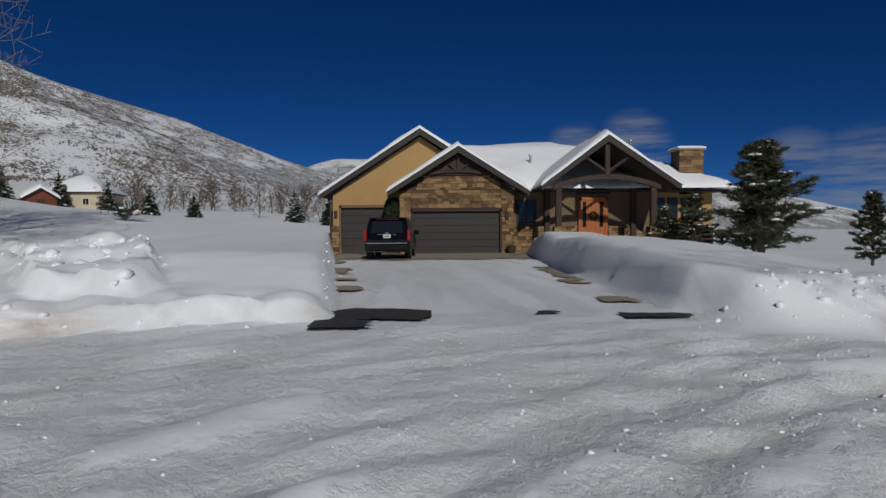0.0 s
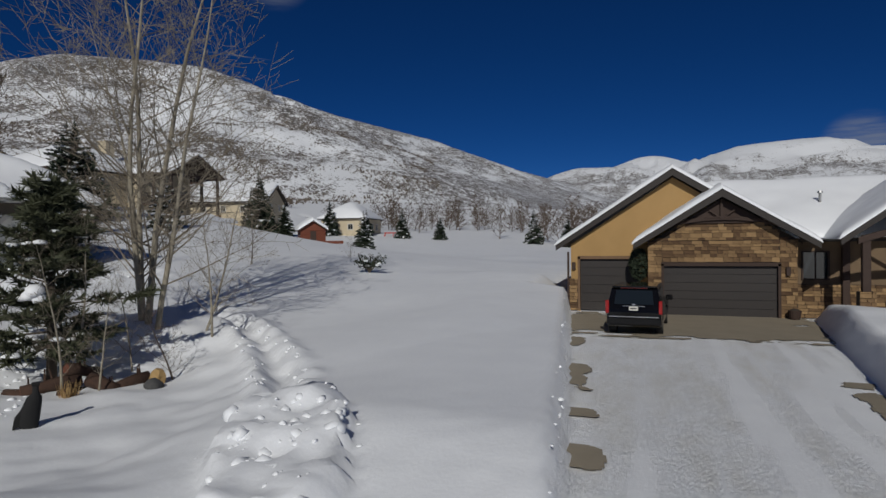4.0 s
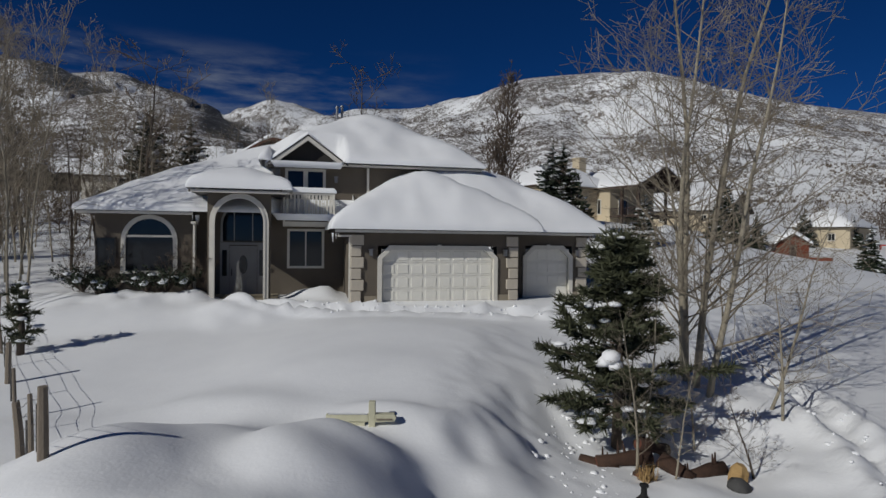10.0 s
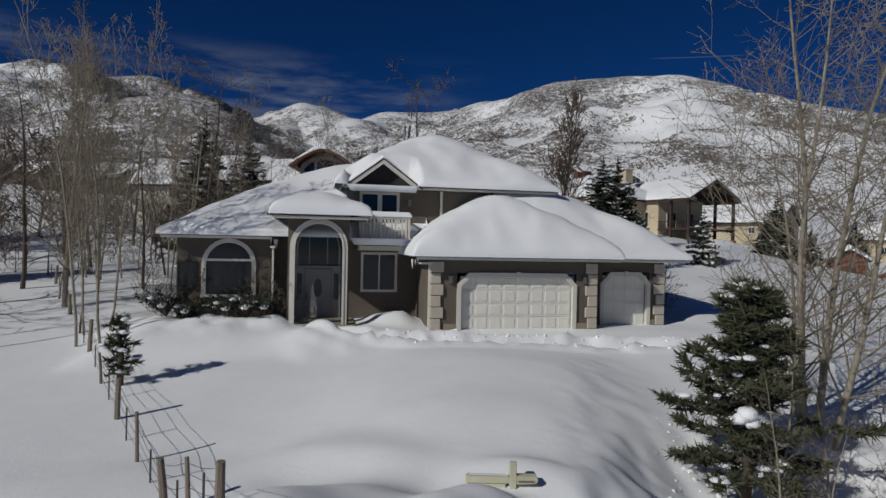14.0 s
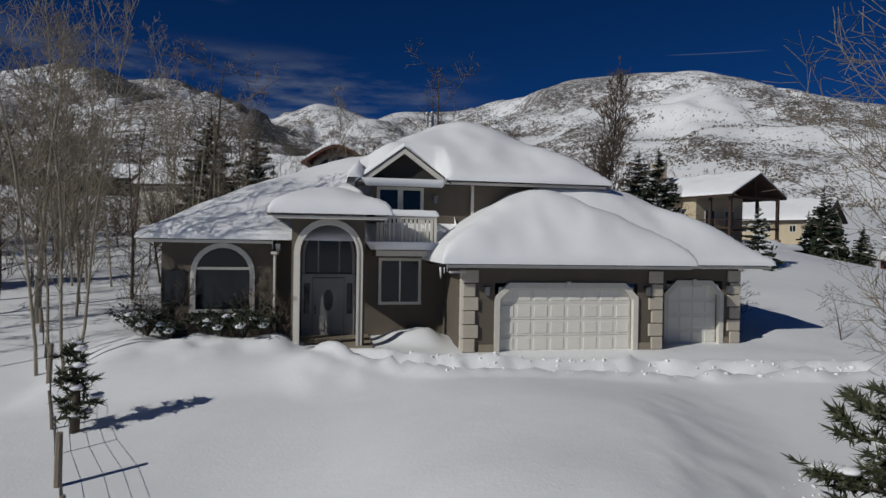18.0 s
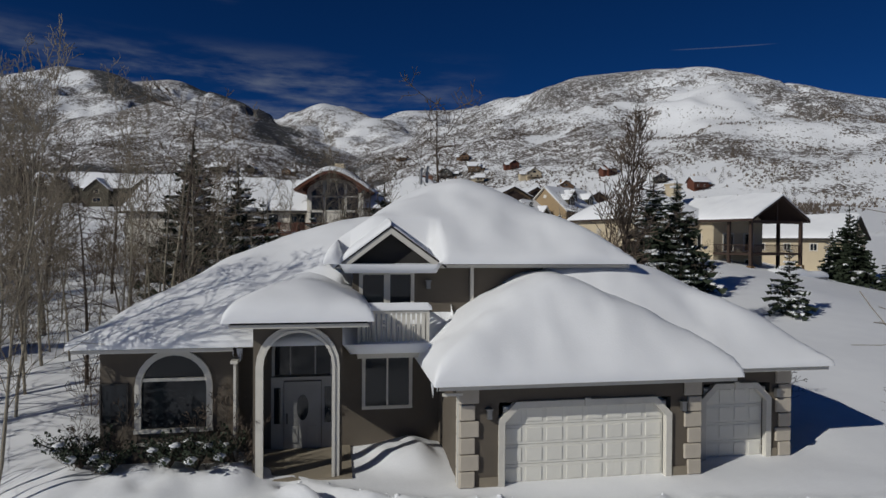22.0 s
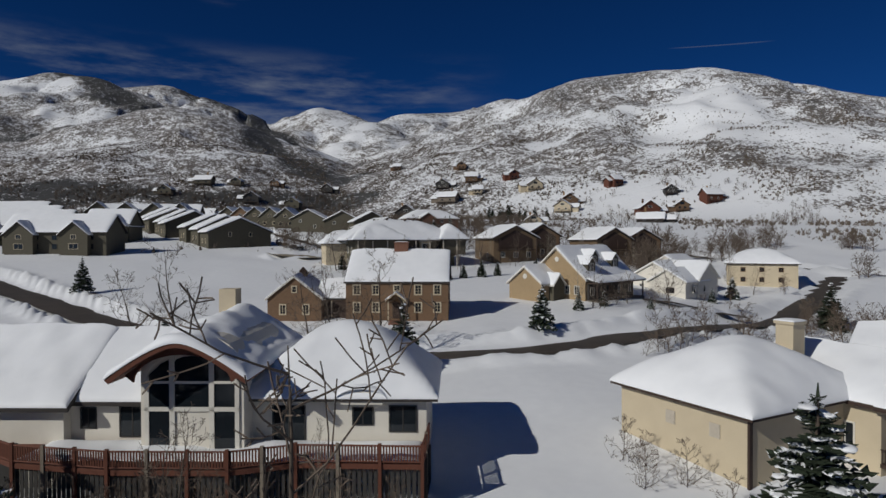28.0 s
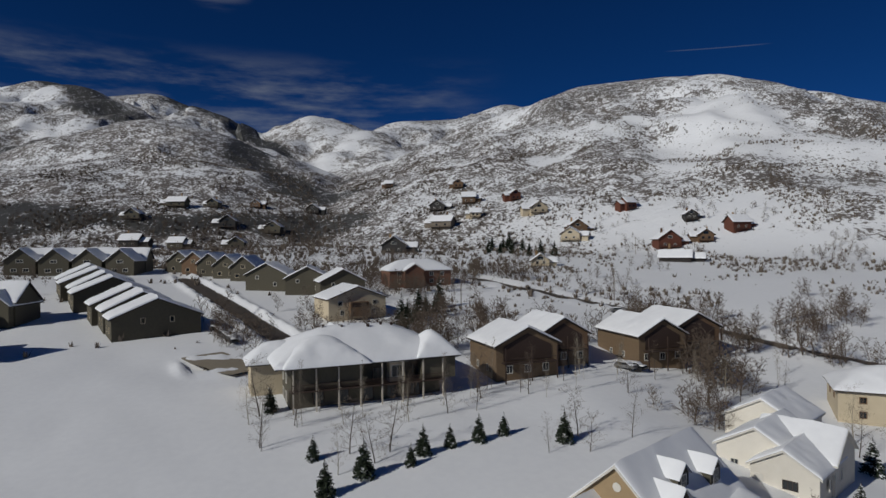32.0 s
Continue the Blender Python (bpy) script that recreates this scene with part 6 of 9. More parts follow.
        for k in range(m):
            x, y = ax + (bx - ax) * k / m, ay + (by - ay) * k / m
            box(bal, x - 0.045, x + 0.045, y - 0.02, y + 0.02, 0.12, 0.97)
        part("baluster", bal, "rust_wood", deck)
        for k in range(n):
            x, y = ax + (bx - ax) * k / n, ay + (by - ay) * k / n
            part("post", boxes((x - 0.09, x + 0.09, y - 0.09, y + 0.09, -3.4, 1.1)), "grey_wood" if k % 2 else "rust_wood", deck)
    part("snow", roof_field((-9, 13.2, -1.9, 1.4), lambda X, Y: 0.0 + 0 * X, 0.3, 0.5, "wens", 31, 0.5), "snow", h, "snow lying on the deck")
    # skirt boards, their near-black colour standing for the shade below the deck
    for (ax, ay), (bx, by) in zip(line, line[1:]):
        n = max(1, round(math.hypot(bx - ax, by - ay) / 0.3))
        skirt = bmesh.new()
        for k in range(n):
            x, y = ax + (bx - ax) * (k + 0.5) / n, ay + (by - ay) * (k + 0.5) / n + 0.22
            box(skirt, x - 0.10, x + 0.10, y - 0.02, y + 0.02, -3.4, -0.32)
        part("skirt_boards", skirt, "frieze", deck, "upright boards under the deck, coloured dark for the shade there", kind="stuff")


arch_house()


def cream_house():
    h = home("cream stucco bungalow with hipped snowy roof and timber deck porch", -64.5, 60.0, 2.0, 6.7)
    block(h, 10.2, 11.5, 3.75, 2.9, "hip", "cream", "timber", 0.55, 0.5, 41, -1.8, off=(-0.2, 0.0))
    for x0 in (-1.2, 2.2):
        v = part("vent", boxes((x0, x0 + 0.75, -5.82, -5.76, 1.9, 2.75)), "quoin", h, "pale louvred wall vent")
        for k in range(5):
            part("louvre", boxes((x0 + 0.08, x0 + 0.67, -5.85, -5.821, 2.0 + k * 0.14, 2.06 + k * 0.14)), "quoin", v)
    part("corner_board", boxes((4.86, 5.0, -5.9, -5.6, -1.5, 3.6)), "timber", h)
    c = part("chimney", boxes((0.2, 1.5, 3.6, 4.9, 4.5, 8.0), (0.1, 1.6, 3.5, 5.0, 8.0, 8.2)), "cream", h, "cream stucco chimney with snow")
    part("snow", roof_field((0.08, 1.62, 3.48, 5.02), lambda X, Y: 8.2 + 0 * X, 0.2, 0.3), "snow", c)
    for x, y in ((-3.6, -1.0), (-2.2, 3.0)):
        bm = bmesh.new()
        tube(bm, [(x, y, 5.4), (x, y, 7.0)], [0.1, 0.1], 8), tube(bm, [(x, y, 6.9), (x, y, 7.05)], [0.2, 0.16], 8)
        part("vent_pipe", bm, "metal_grey", h)
    # east wing: gable over a deep porch
    block(h, 9.0, 8.4, 3.75, 2.2, "gx", "cream", "timber", 0.55, 0.45, 43, -1.8, off=(2.6, 7.8))
    for sg in (-1, 1):
        bm = bmesh.new()
        for x in (7.0, 12.3):
            y0, y1 = 7.8 + sg * 4.9, 7.8
            bm.verts.new((x, y0, 3.45)), bm.verts.new((x, y1, 6.0)), bm.verts.new((x, y1, 6.25)), bm.verts.new((x, y0, 3.70))
        bm.verts.ensure_lookup_table()
        p, q = bm.verts[:4], bm.verts[4:8]
        bm.faces.new(p), bm.faces.new(list(reversed(q)))
        for i in range(4):
            bm.faces.new((p[(i + 1) % 4], p[i], q[i], q[(i + 1) % 4]))
        part("porch_roof", bm, "timber", h)
        part("snow", roof_field((7.0, 12.35, min(y0, y1), max(y0, y1)), lambda X, Y: 6.26 - 0.52 * np.abs(Y - 7.8), 0.42, 0.35, "e" + ("s" if sg < 0 else "n"), 45 + sg, 0.12), "snow", h)
    for y in (3.6, 12.0):
        part("post", boxes((11.5, 11.8, y - 0.15, y + 0.15, -2.2, 3.7)), "timber", h)
        part("pier", boxes((11.35, 11.95, y - 0.3, y + 0.3, -2.6, -1.2)), "stone", h)
        part("post", boxes((8.9, 9.2, y - 0.15, y + 0.15, -2.2, 3.7)), "timber", h)
    for b in ((11.6, 11.75, 3.4, 12.2, 3.3, 3.6), (11.6, 11.75, 7.7, 7.9, 3.6, 5.9)):
        part("truss_beam", boxes(b), "timber", h)
    d = part("deck", boxes((7.1, 11.8, 3.5, 12.1, -0.1, 0.12), (11.7, 11.78, 3.5, 12.1, 0.95, 1.03), (7.1, 11.75, 3.5, 3.58, 0.95, 1.03)), "timber", h, "dark timber balcony deck")
    bal = bmesh.new()
    for k in range(28):
        box(bal, 7.2 + k * 0.165, 7.23 + k * 0.165, 3.52, 3.55, 0.12, 0.95)
    for k in range(50):
        box(bal, 11.72, 11.75, 3.6 + k * 0.17, 3.63 + k * 0.17, 0.12, 0.95)
    part("baluster", bal, "timber", d)
    for y in (6.0, 9.5):
        side_window(h, "e", 7.12, (y - 0.9, y + 0.9, 0.2, 2.3, 2, 1), "trim_white")
        side_window(h, "e", 7.12, (y - 0.7, y + 0.7, -2.0, -0.6, 1, 1), "trim_white")
    window(h, 4.4, 5.6, 3.58, 0.3, 2.3, 2, 1, "trim_white", 0.1)
    part("porch_snow", roof_field((11.9, 14.5, 4.5, 12.5), lambda X, Y: -2.4 + 0 * X, 1.1, 0.5, "wens", 49, 0.6), "snow", h)


cream_house()


def dormer_house():
    h = home("tan gabled house with three dormers and wet snow sliding off", -116.1, 93.5, 108, 11.0)
    block(h, 15.0, 11.0, 3.5, 4.9, "gx", "tan_wall", "trim_white", 0.5, 0.3, 61, off=(0, 5.5))
    block(h, 5.6, 6.6, 2.8, 2.5, "gx", "tan_wall", "trim_white", 0.4, 0.3, 63, off=(-10.1, 7.9))
    block(h, 3.0, 3.0, 2.6, 1.5, "gy", "olive", "trim_white", 0.3, 0.25, 64, off=(-9.4, 5.2))
    # dark slab over the tan wall, painting the shade under the porch
    part("porch_back", boxes((-7.0, 7.0, -0.30, -0.02, 0, 2.6)), "frieze", h)
    part("porch_floor", boxes((-7.4, 7.4, -2.2, -0.31, -0.6, 0.1)), "grey_wood", h)
    for k in range(5):
        part("porch_post", boxes((-7.2 + k * 3.6 - 0.09, -7.2 + k * 3.6 + 0.09, -2.1, -1.92, 0.1, 2.75)), "timber", h)
    part("porch_eave", boxes((-7.6, 7.6, -2.4, -0.35, 2.76, 2.95)), "timber", h)
    part("snow", roof_field((-7.6, 7.6, -2.5, 0.0), lambda X, Y: 2.96 + 0.28 * (Y + 2.5), 0.35, 0.3, "wes", 66, 0.5), "snow", h, "ragged snow sagging over the porch eave")
    for x, y0, z in ((-4.6, 1.0, 4.1), (-1.6, 2.4, 5.2), (3.6, 1.6, 4.6)):
        bm = bmesh.new()
        prism(bm, [(x - 1.1, z), (x + 1.1, z), (x + 1.1, z + 1.9), (x, z + 2.9), (x - 1.1, z + 1.9)], y0 - 0.3, y0 + 3.4)
        dm = part("dormer", bm, "olive", h, "small gabled dormer")
        window(dm, x - 0.55, x + 0.55, y0 - 0.32, z + 0.5, z + 1.9, 2, 2, "trim_white", 0.1)
        for sg in (-1, 1):
            part("snow", roof_field((min(x, x + sg * 1.4), max(x, x + sg * 1.4), y0 - 0.6, y0 + 3.4), lambda X, Y, x=x, z=z: z + 2.93 - 0.9 * np.abs(X - x), 0.22, 0.3, "s" + ("w" if sg < 0 else "e"), 65), "snow", dm)
    for c, z, x in ((-5.5, 6.6, 7.52), (-7.9, 3.9, 12.92)):
        bm = bmesh.new()
        prism(bm, [(c + 0.42 * math.cos(k * math.pi / 8), z + 0.42 * math.sin(k * math.pi / 8)) for k in range(16)], -x - 0.04, -x)
        v = part("vent", bm, "trim_white", h, "round white gable vent")
        v.matrix_basis = side_matrix("w")
    for y in (1.6, 3.4):
        side_window(h, "w", 7.52, (-y - 0.5, -y + 0.5, 0.9, 2.4, 2, 2), "trim_white")
    for x in (-6.0, 6.0, 2.5):
        window(h, x - 0.6, x + 0.6, -0.32, 0.8, 2.1, 2, 1, "trim_white", 0.08)
    part("front_door", boxes((-0.5, 0.5, -0.36, -0.3, 0.1, 2.15)), "timber", h)


dormer_house()


def white_house():
    h = home("white stucco house with stepped front gables under snow", -120.1, 115.2, 18, 9.7)
    block(h, 7.5, 10.0, 2.9, 2.2, "gy", "white_wall", "trim_white", 0.4, 0.35, 71, -2.6, off=(-3.75, 5.0))
    block(h, 9.5, 11.0, 3.7, 2.7, "gy", "white_wall", "trim_white", 0.4, 0.35, 73, -2.6, off=(-7.8, 8.0))
    block(h, 9.4, 9.0, 3.3, 3.0, "gx", "white_wall", "trim_white", 0.4, 0.35, 74, -2.6, off=(-4.4, 9.5))
    block(h, 10.0, 10.0, 4.6, 2.8, "gy", "white_wall", "trim_white", 0.4, 0.35, 75, -2.6, off=(-11.0, 19.0))
    window(h, -3.9, -2.2, -0.02, 0.8, 1.9, 3, 1, "timber", 0.07)
    part("door", boxes((-7.0, -6.0, -0.05, 0.02, -0.2, 1.95)), "trim_white", h)
    window(h, -10.8, -9.8, 2.48, 1.0, 2.2, 2, 1, "trim_white", 0.07)
    for y in (3, 7.5):
        side_window(h, "e", 0.32, (y - 0.5, y + 0.5, 0.8, 2.2, 1, 1), "trim_white")


white_house()


def plain_home(label, x, y, rz, w, d, eave, rise, kind, wall, roof="fascia", wins=(), frame="trim_white", snow=0.45, seed=1, z=None, group="", over=0.6, name="house"):
    h = home(label, x, y, rz, z, name, group)
    block(h, w, d, eave, rise, kind, wall, roof, over, snow, seed)
    for side, specs in wins:
        for spec in specs:
            side_window(h, side, (d if side in "sn" else w) / 2 + 0.02, spec, frame)
    return h


def lights(span, z, w, hgt, n):
    """n windows spread over a wall span metres long."""
    return [(-span / 2 + span * (k + 0.5) / n - w / 2, -span / 2 + span * (k + 0.5) / n + w / 2, z, z + hgt, 2, 1) for k in range(n)]


def lodge():
    h = home("large tan lodge with columned verandas and a broad hipped snow roof", -177.5, 79.5, 86, 14.6)
    block(h, 25.0, 15.0, 6.4, 4.3, "hip", "olive", "fascia", 2.4, 0.5, 81, -2.5, off=(0, 1.0))
    block(h, 11.0, 10.0, 6.5, 3.4, "hip", "olive", "fascia", 1.2, 0.5, 82, 2.9, off=(-7.0, -3.6))
    block(h, 9.0, 9.0, 6.9, 3.4, "gy", "olive", "fascia", 0.7, 0.45, 84, 2.9, off=(-3.0, 5.0))
    block(h, 9.0, 6.0, 5.6, 2.6, "hip", "cream", "fascia", 0.8, 0.4, 83, -2.5, off=(-13.0, 4.5))
    part("veranda", boxes((-12.5, 12.5, -9.0, -6.5, 2.6, 2.85), (-12.5, 12.5, -8.9, -8.8, 3.7, 3.8)), "timber", h, "dark timber veranda")
    for k in range(8):
        x = -12.2 + k * 24.4 / 7
        part("column", boxes((x - 0.11, x + 0.11, -8.85, -8.63, -2.5, 6.3)), "quoin", h)
    for k in range(3):
        part("rail", boxes((-12.5, 12.5, -8.86, -8.80, 3.05 + 0.2 * k, 3.10 + 0.2 * k)), "timber", h)
    for s in lights(20, 3.0, 1.9, 2.2, 6) + lights(20, 0.1, 1.8, 2.0, 5):
        side_window(h, "s", 6.52, s, "timber")
    for b in ((3.2, 5.8, -8.0, -6.5, 2.86, 6.0), (9.6, 11.8, -8.0, -6.5, 2.86, 6.0)):
        part("bay", boxes(b), "cream", h)
    for x in (3.5, 9.9):
        window(h, x, x + 1.9, -8.02, 3.6, 5.6, 2, 1, "trim_white", 0.1)
    block(h, 6.0, 8.0, 6.6, 3.0, "hip", "olive", "fascia", 0.8, 0.5, 88, 2.9, off=(11.5, -4.5))
    part("snow", roof_field((2.9, 6.1, -8.4, -5), lambda X, Y: 6.1 + 0 * X + 0.5 * (Y + 8.4), 0.7, 0.4, "wes", 87), "snow", h)
    for s in lights(10, 3.2, 1.4, 1.7, 3) + lights(10, 0.3, 1.4, 1.7, 3):
        side_window(h, "w", 12.52, s, "trim_white")
    rnd = random.Random(3)
    for _ in range(9):
        x, y = rnd.uniform(-6, 6), rnd.uniform(-1.0, 1.0)
        part("vent", boxes((x - 0.18, x + 0.18, y - 0.18, y + 0.18, 10.6, 11.6)), "timber", h)


lodge()
tan_w = [("s", lights(11, 0.6, 1.3, 1.5, 3)), ("w", lights(9, 0.6, 0.9, 1.3, 2))]
for k, (x, y, rz, w, d) in enumerate(((-175.5, 109.5, 84, 12.5, 12.0), (-179.5, 120.5, 84, 11.0, 12.0), (-175.8, 141.5, 82, 11.0, 15.0), (-180.5, 156.5, 82, 12.0, 15.0))):
    h = plain_home("brown two-storey townhouse, gable wall with dark balcony", x, y, rz, w, d, 5.6, 3.0, "gy", "tan_brown" if k in (0, 2) else "brown_wood", "fascia", tan_w, "trim_white", 0.45, 91 + k, group="brown townhouses beyond the field")
    # no real recess: a thin dark sheet stands for the loggia's shade
    bm = bmesh.new()
    prism(bm, [(-w / 2 + 1.4, 2.9), (w / 2 - 1.4, 2.9), (w / 2 - 1.4, 5.4), (0, 7.7), (-w / 2 + 1.4, 5.4)], -d / 2 - 0.09, -d / 2 - 0.03)
    part("loggia_opening", bm, "timber", h, "flat dark panel painting the shaded loggia behind the balcony")
    part("balcony", boxes((-w / 2 + 1, w / 2 - 1, -d / 2 - 1.8, -d / 2, 2.5, 2.7), (-w / 2 + 1, w / 2 - 1, -d / 2 - 1.8, -d / 2 - 1.72, 3.5, 3.6)), "timber", h)
    for x in (-w / 2 + 1.1, 0, w / 2 - 1.1):
        part("post", boxes((x - 0.1, x + 0.1, -d / 2 - 1.8, -d / 2 - 1.6, -2, 5.4)), "timber", h)
h = plain_home("pale stucco house, wide gable with a wooden balcony", -240.0, 97.5, 92, 16.0, 13.0, 5.0, 3.0, "gy", "cream", "timber", [("s", lights(13, 0.7, 1.2, 1.4, 3) + [(-5.5, -4.2, 3.2, 4.5, 2, 1), (4.2, 5.5, 3.2, 4.5, 2, 1)])], snow=0.35, seed=101)
part("balcony", boxes((-2.6, 2.6, -8.3, -6.5, 0.4, 4.2)), "brown_wood", h)
# the balcony box is solid; this dark sheet paints its shaded inside
part("balcony_opening", boxes((-2.2, 2.2, -8.33, -8.29, 2.9, 4.0)), "timber", h)
h = plain_home("red brick two-storey house with white windows", -283.0, 136.0, 84, 23.0, 12.0, 5.4, 3.2, "hip", "brick_red", "trim_white", [("s", lights(20, 0.8, 1.5, 1.5, 5) + lights(20, 3.4, 1.5, 1.4, 5))], seed=103)
block(h, 7.0, 4.0, 5.4, 2.2, "gy", "brick_red", "trim_white", 0.4, 0.35, 105, off=(-3, -6.5))
plain_home("pale yellow two-storey house under a hipped snow roof", -136.5, 158.0, 40, 15.0, 11.0, 5.0, 2.8, "hip", "cream", "fascia", [("s", lights(12, 3.0, 1.1, 1.1, 3) + lights(12, 0.6, 1.1, 1.2, 3)), ("w", lights(8, 3.0, 1.0, 1.1, 2))], "brown_wood", seed=107)
# rows of olive townhouses on the left
row_w = [("s", [(-3.6, -2.6, 3.0, 4.4, 1, 1), (2.6, 3.6, 3.0, 4.4, 1, 1)]), ("w", lights(7, 1.0, 1.0, 1.5, 2))]
for k, (x, y, rz, w, d) in enumerate(((-236.0, 48.5, 100, 19.0, 9.5), (-245.5, 45.5, 100, 17.0, 9.5), (-255.0, 43.0, 100, 18.0, 9.5), (-274.0, 38.0, 100, 19.0, 9.5), (-284.0, 35.5, 100, 17.0, 9.5), (-294.0, 33.0, 100, 19.0, 9.5), (-304.0, 30.5, 100, 17.0, 9.5))):
    plain_home("olive townhouse with a plain gable and thick snow", x, y, rz, w, d, 4.4, 4.0, "gy", "olive", "fascia", row_w if k % 3 == 0 else row_w[1:], "cream", 0.75, 111 + k, group="olive townhouse rows")
for k in range(4):
    plain_home("small dark gabled townhouse with snowy roof", -368.0 + k * 4.0, 4.0 + k * 12.0, 84 - 4 * k, 10.5, 13.0, 5.4, 4.4, "gy", "olive", "fascia", [("s", [(-1.2, 1.2, 4.6, 5.8, 2, 1), (-3, -1, 1, 2.4, 2, 1), (1, 3, 1, 2.4, 2, 1)])], seed=121 + k, group="olive townhouse rows")
    plain_home("dark townhouse behind under a long snow roof", -379.0 + k * 4.0, 7.0 + k * 12.0, 84 - 4 * k, 12.0, 9.0, 5.4, 4.0, "gx", "olive", "fascia", seed=126 + k, group="olive townhouse rows")
for k in range(5):
    plain_home("tan-fronted townhouse with a round gable window", -362.0 + k * 10.5, 63.0 + k * 5.0, 62, 9.5, 15.0, 4.6, 3.8, "gy", "brown_wood" if k == 1 else "olive", "fascia", [("s", [(-0.8, 0.8, 4.2, 5.6, 2, 2), (-3, -1.4, 0.8, 2.2, 1, 1), (1.4, 3, 0.8, 2.2, 1, 1)]), ("e", lights(9, 1.0, 1.0, 1.4, 2))], "cream", seed=131 + k, group="olive townhouse rows")
for k, (x, y, rz) in enumerate(((-292.0, 86.0, 60), (-280.0, 96.0, 70), (-268.0, 103.0, 84))):
    plain_home("grey-green townhouse with a wide gable", x, y, rz, 14.0, 11.0, 5.0, 3.6, "gy", "olive", "fascia", [("s", [(2.5, 3.6, 1.2, 2.6, 1, 1), (-3.6, -2.5, 3.6, 4.8, 1, 1)])], seed=141 + k, group="olive townhouse rows")
for k, (x, y, w, d) in enumerate(((-228.0, 4.0, 26.0, 11.0), (-256.0, -8.0, 26.0, 12.0), (-290.0, -14.0, 24.0, 12.0), (-262.0, 14.0, 14.0, 10.0), (-320.0, -22.0, 26.0, 12.0))):
    h = plain_home("long dark-green terrace with chimney and a broad snow roof", x, y, 68, w, d, 5.4, 4.2, "gx", "olive", "fascia", [("s", lights(w - 3, 0.8, 1.3, 1.4, 5) + lights(w - 3, 3.2, 1.3, 1.2, 5))], "frieze", seed=151 + k, group="dark terraces by the snowfield")
    for o in (-w * 0.3, w * 0.22):
        block(h, 7.0, d + 3.0, 4.6, 3.0, "gy", "olive", "fascia", 0.5, 0.5, 171 + k, off=(o, -0.5))
        window(h, o - 1.2, o + 1.2, -d / 2 - 2.02, 0.8, 2.3, 2, 1, "cream", 0.1)
        window(h, o - 0.7, o + 0.7, -d / 2 - 2.02, 3.4, 4.6, 2, 1, "cream", 0.1)
    part("chimney", boxes((w / 2 - 2, w / 2 - 0.6, -1, 0.6, 4, 9.2)), "timber", h)
# cabins scattered up the hillside
hill = [(-494, 250, 16, 9, 4.5, "grey_wood", 40), (-413, 179, 14, 9, 4.5, "frieze", 60), (-502, 318, 9, 8, 4.5, "rust_wood", 80), (-529, 291, 11, 9, 5.0, "brown_wood", 60), (-457, 310, 13, 8, 4.0, "cream", 75), (-407, 306, 13, 9, 4.5, "brown_wood", 70), (-411, 355, 9, 8, 4.5, "rust_wood", 90), (-346, 325, 14, 9, 5.0, "rust_wood", 70), (-338, 347, 9, 7, 3.5, "brown_wood", 60), (-335, 372, 12, 9, 4.5, "rust_wood", 75),
        (-577, 306, 9, 7, 4.0, "brown_wood", 60), (-365, 365, 8, 7, 3.5, "frieze", 60), (-489, 275, 8, 7, 3.5, "cream", 60), (-532, 264, 12, 8, 4.0, "frieze", 50), (-587, 142, 13, 9, 5.0, "olive", 60), (-550, 68, 11, 8, 4.5, "olive", 60), (-598, 108, 13, 9, 5.0, "frieze", 70), (-645, 189, 12, 8, 4.0, "frieze", 60), (-647, 73, 16, 9, 4.0, "olive", 60), (-652, 139, 9, 8, 3.5, "brown_wood", 60), (-645, 102, 10, 8, 3.5, "olive", 60),
        (-561, 39, 14, 9, 5.0, "frieze", 60), (-540, 107, 11, 9, 4.5, "olive", 70), (-312, 211, 8, 6, 2.5, "cream", 60), (-659, 270, 8, 7, 3.5, "brown_wood", 60), (-400, 297, 12, 8, 4.0, "cream", 40), (-620, 40, 12, 8, 4.0, "olive", 60), (-293, 276, 14, 7, 2.2, "frieze", 40)]
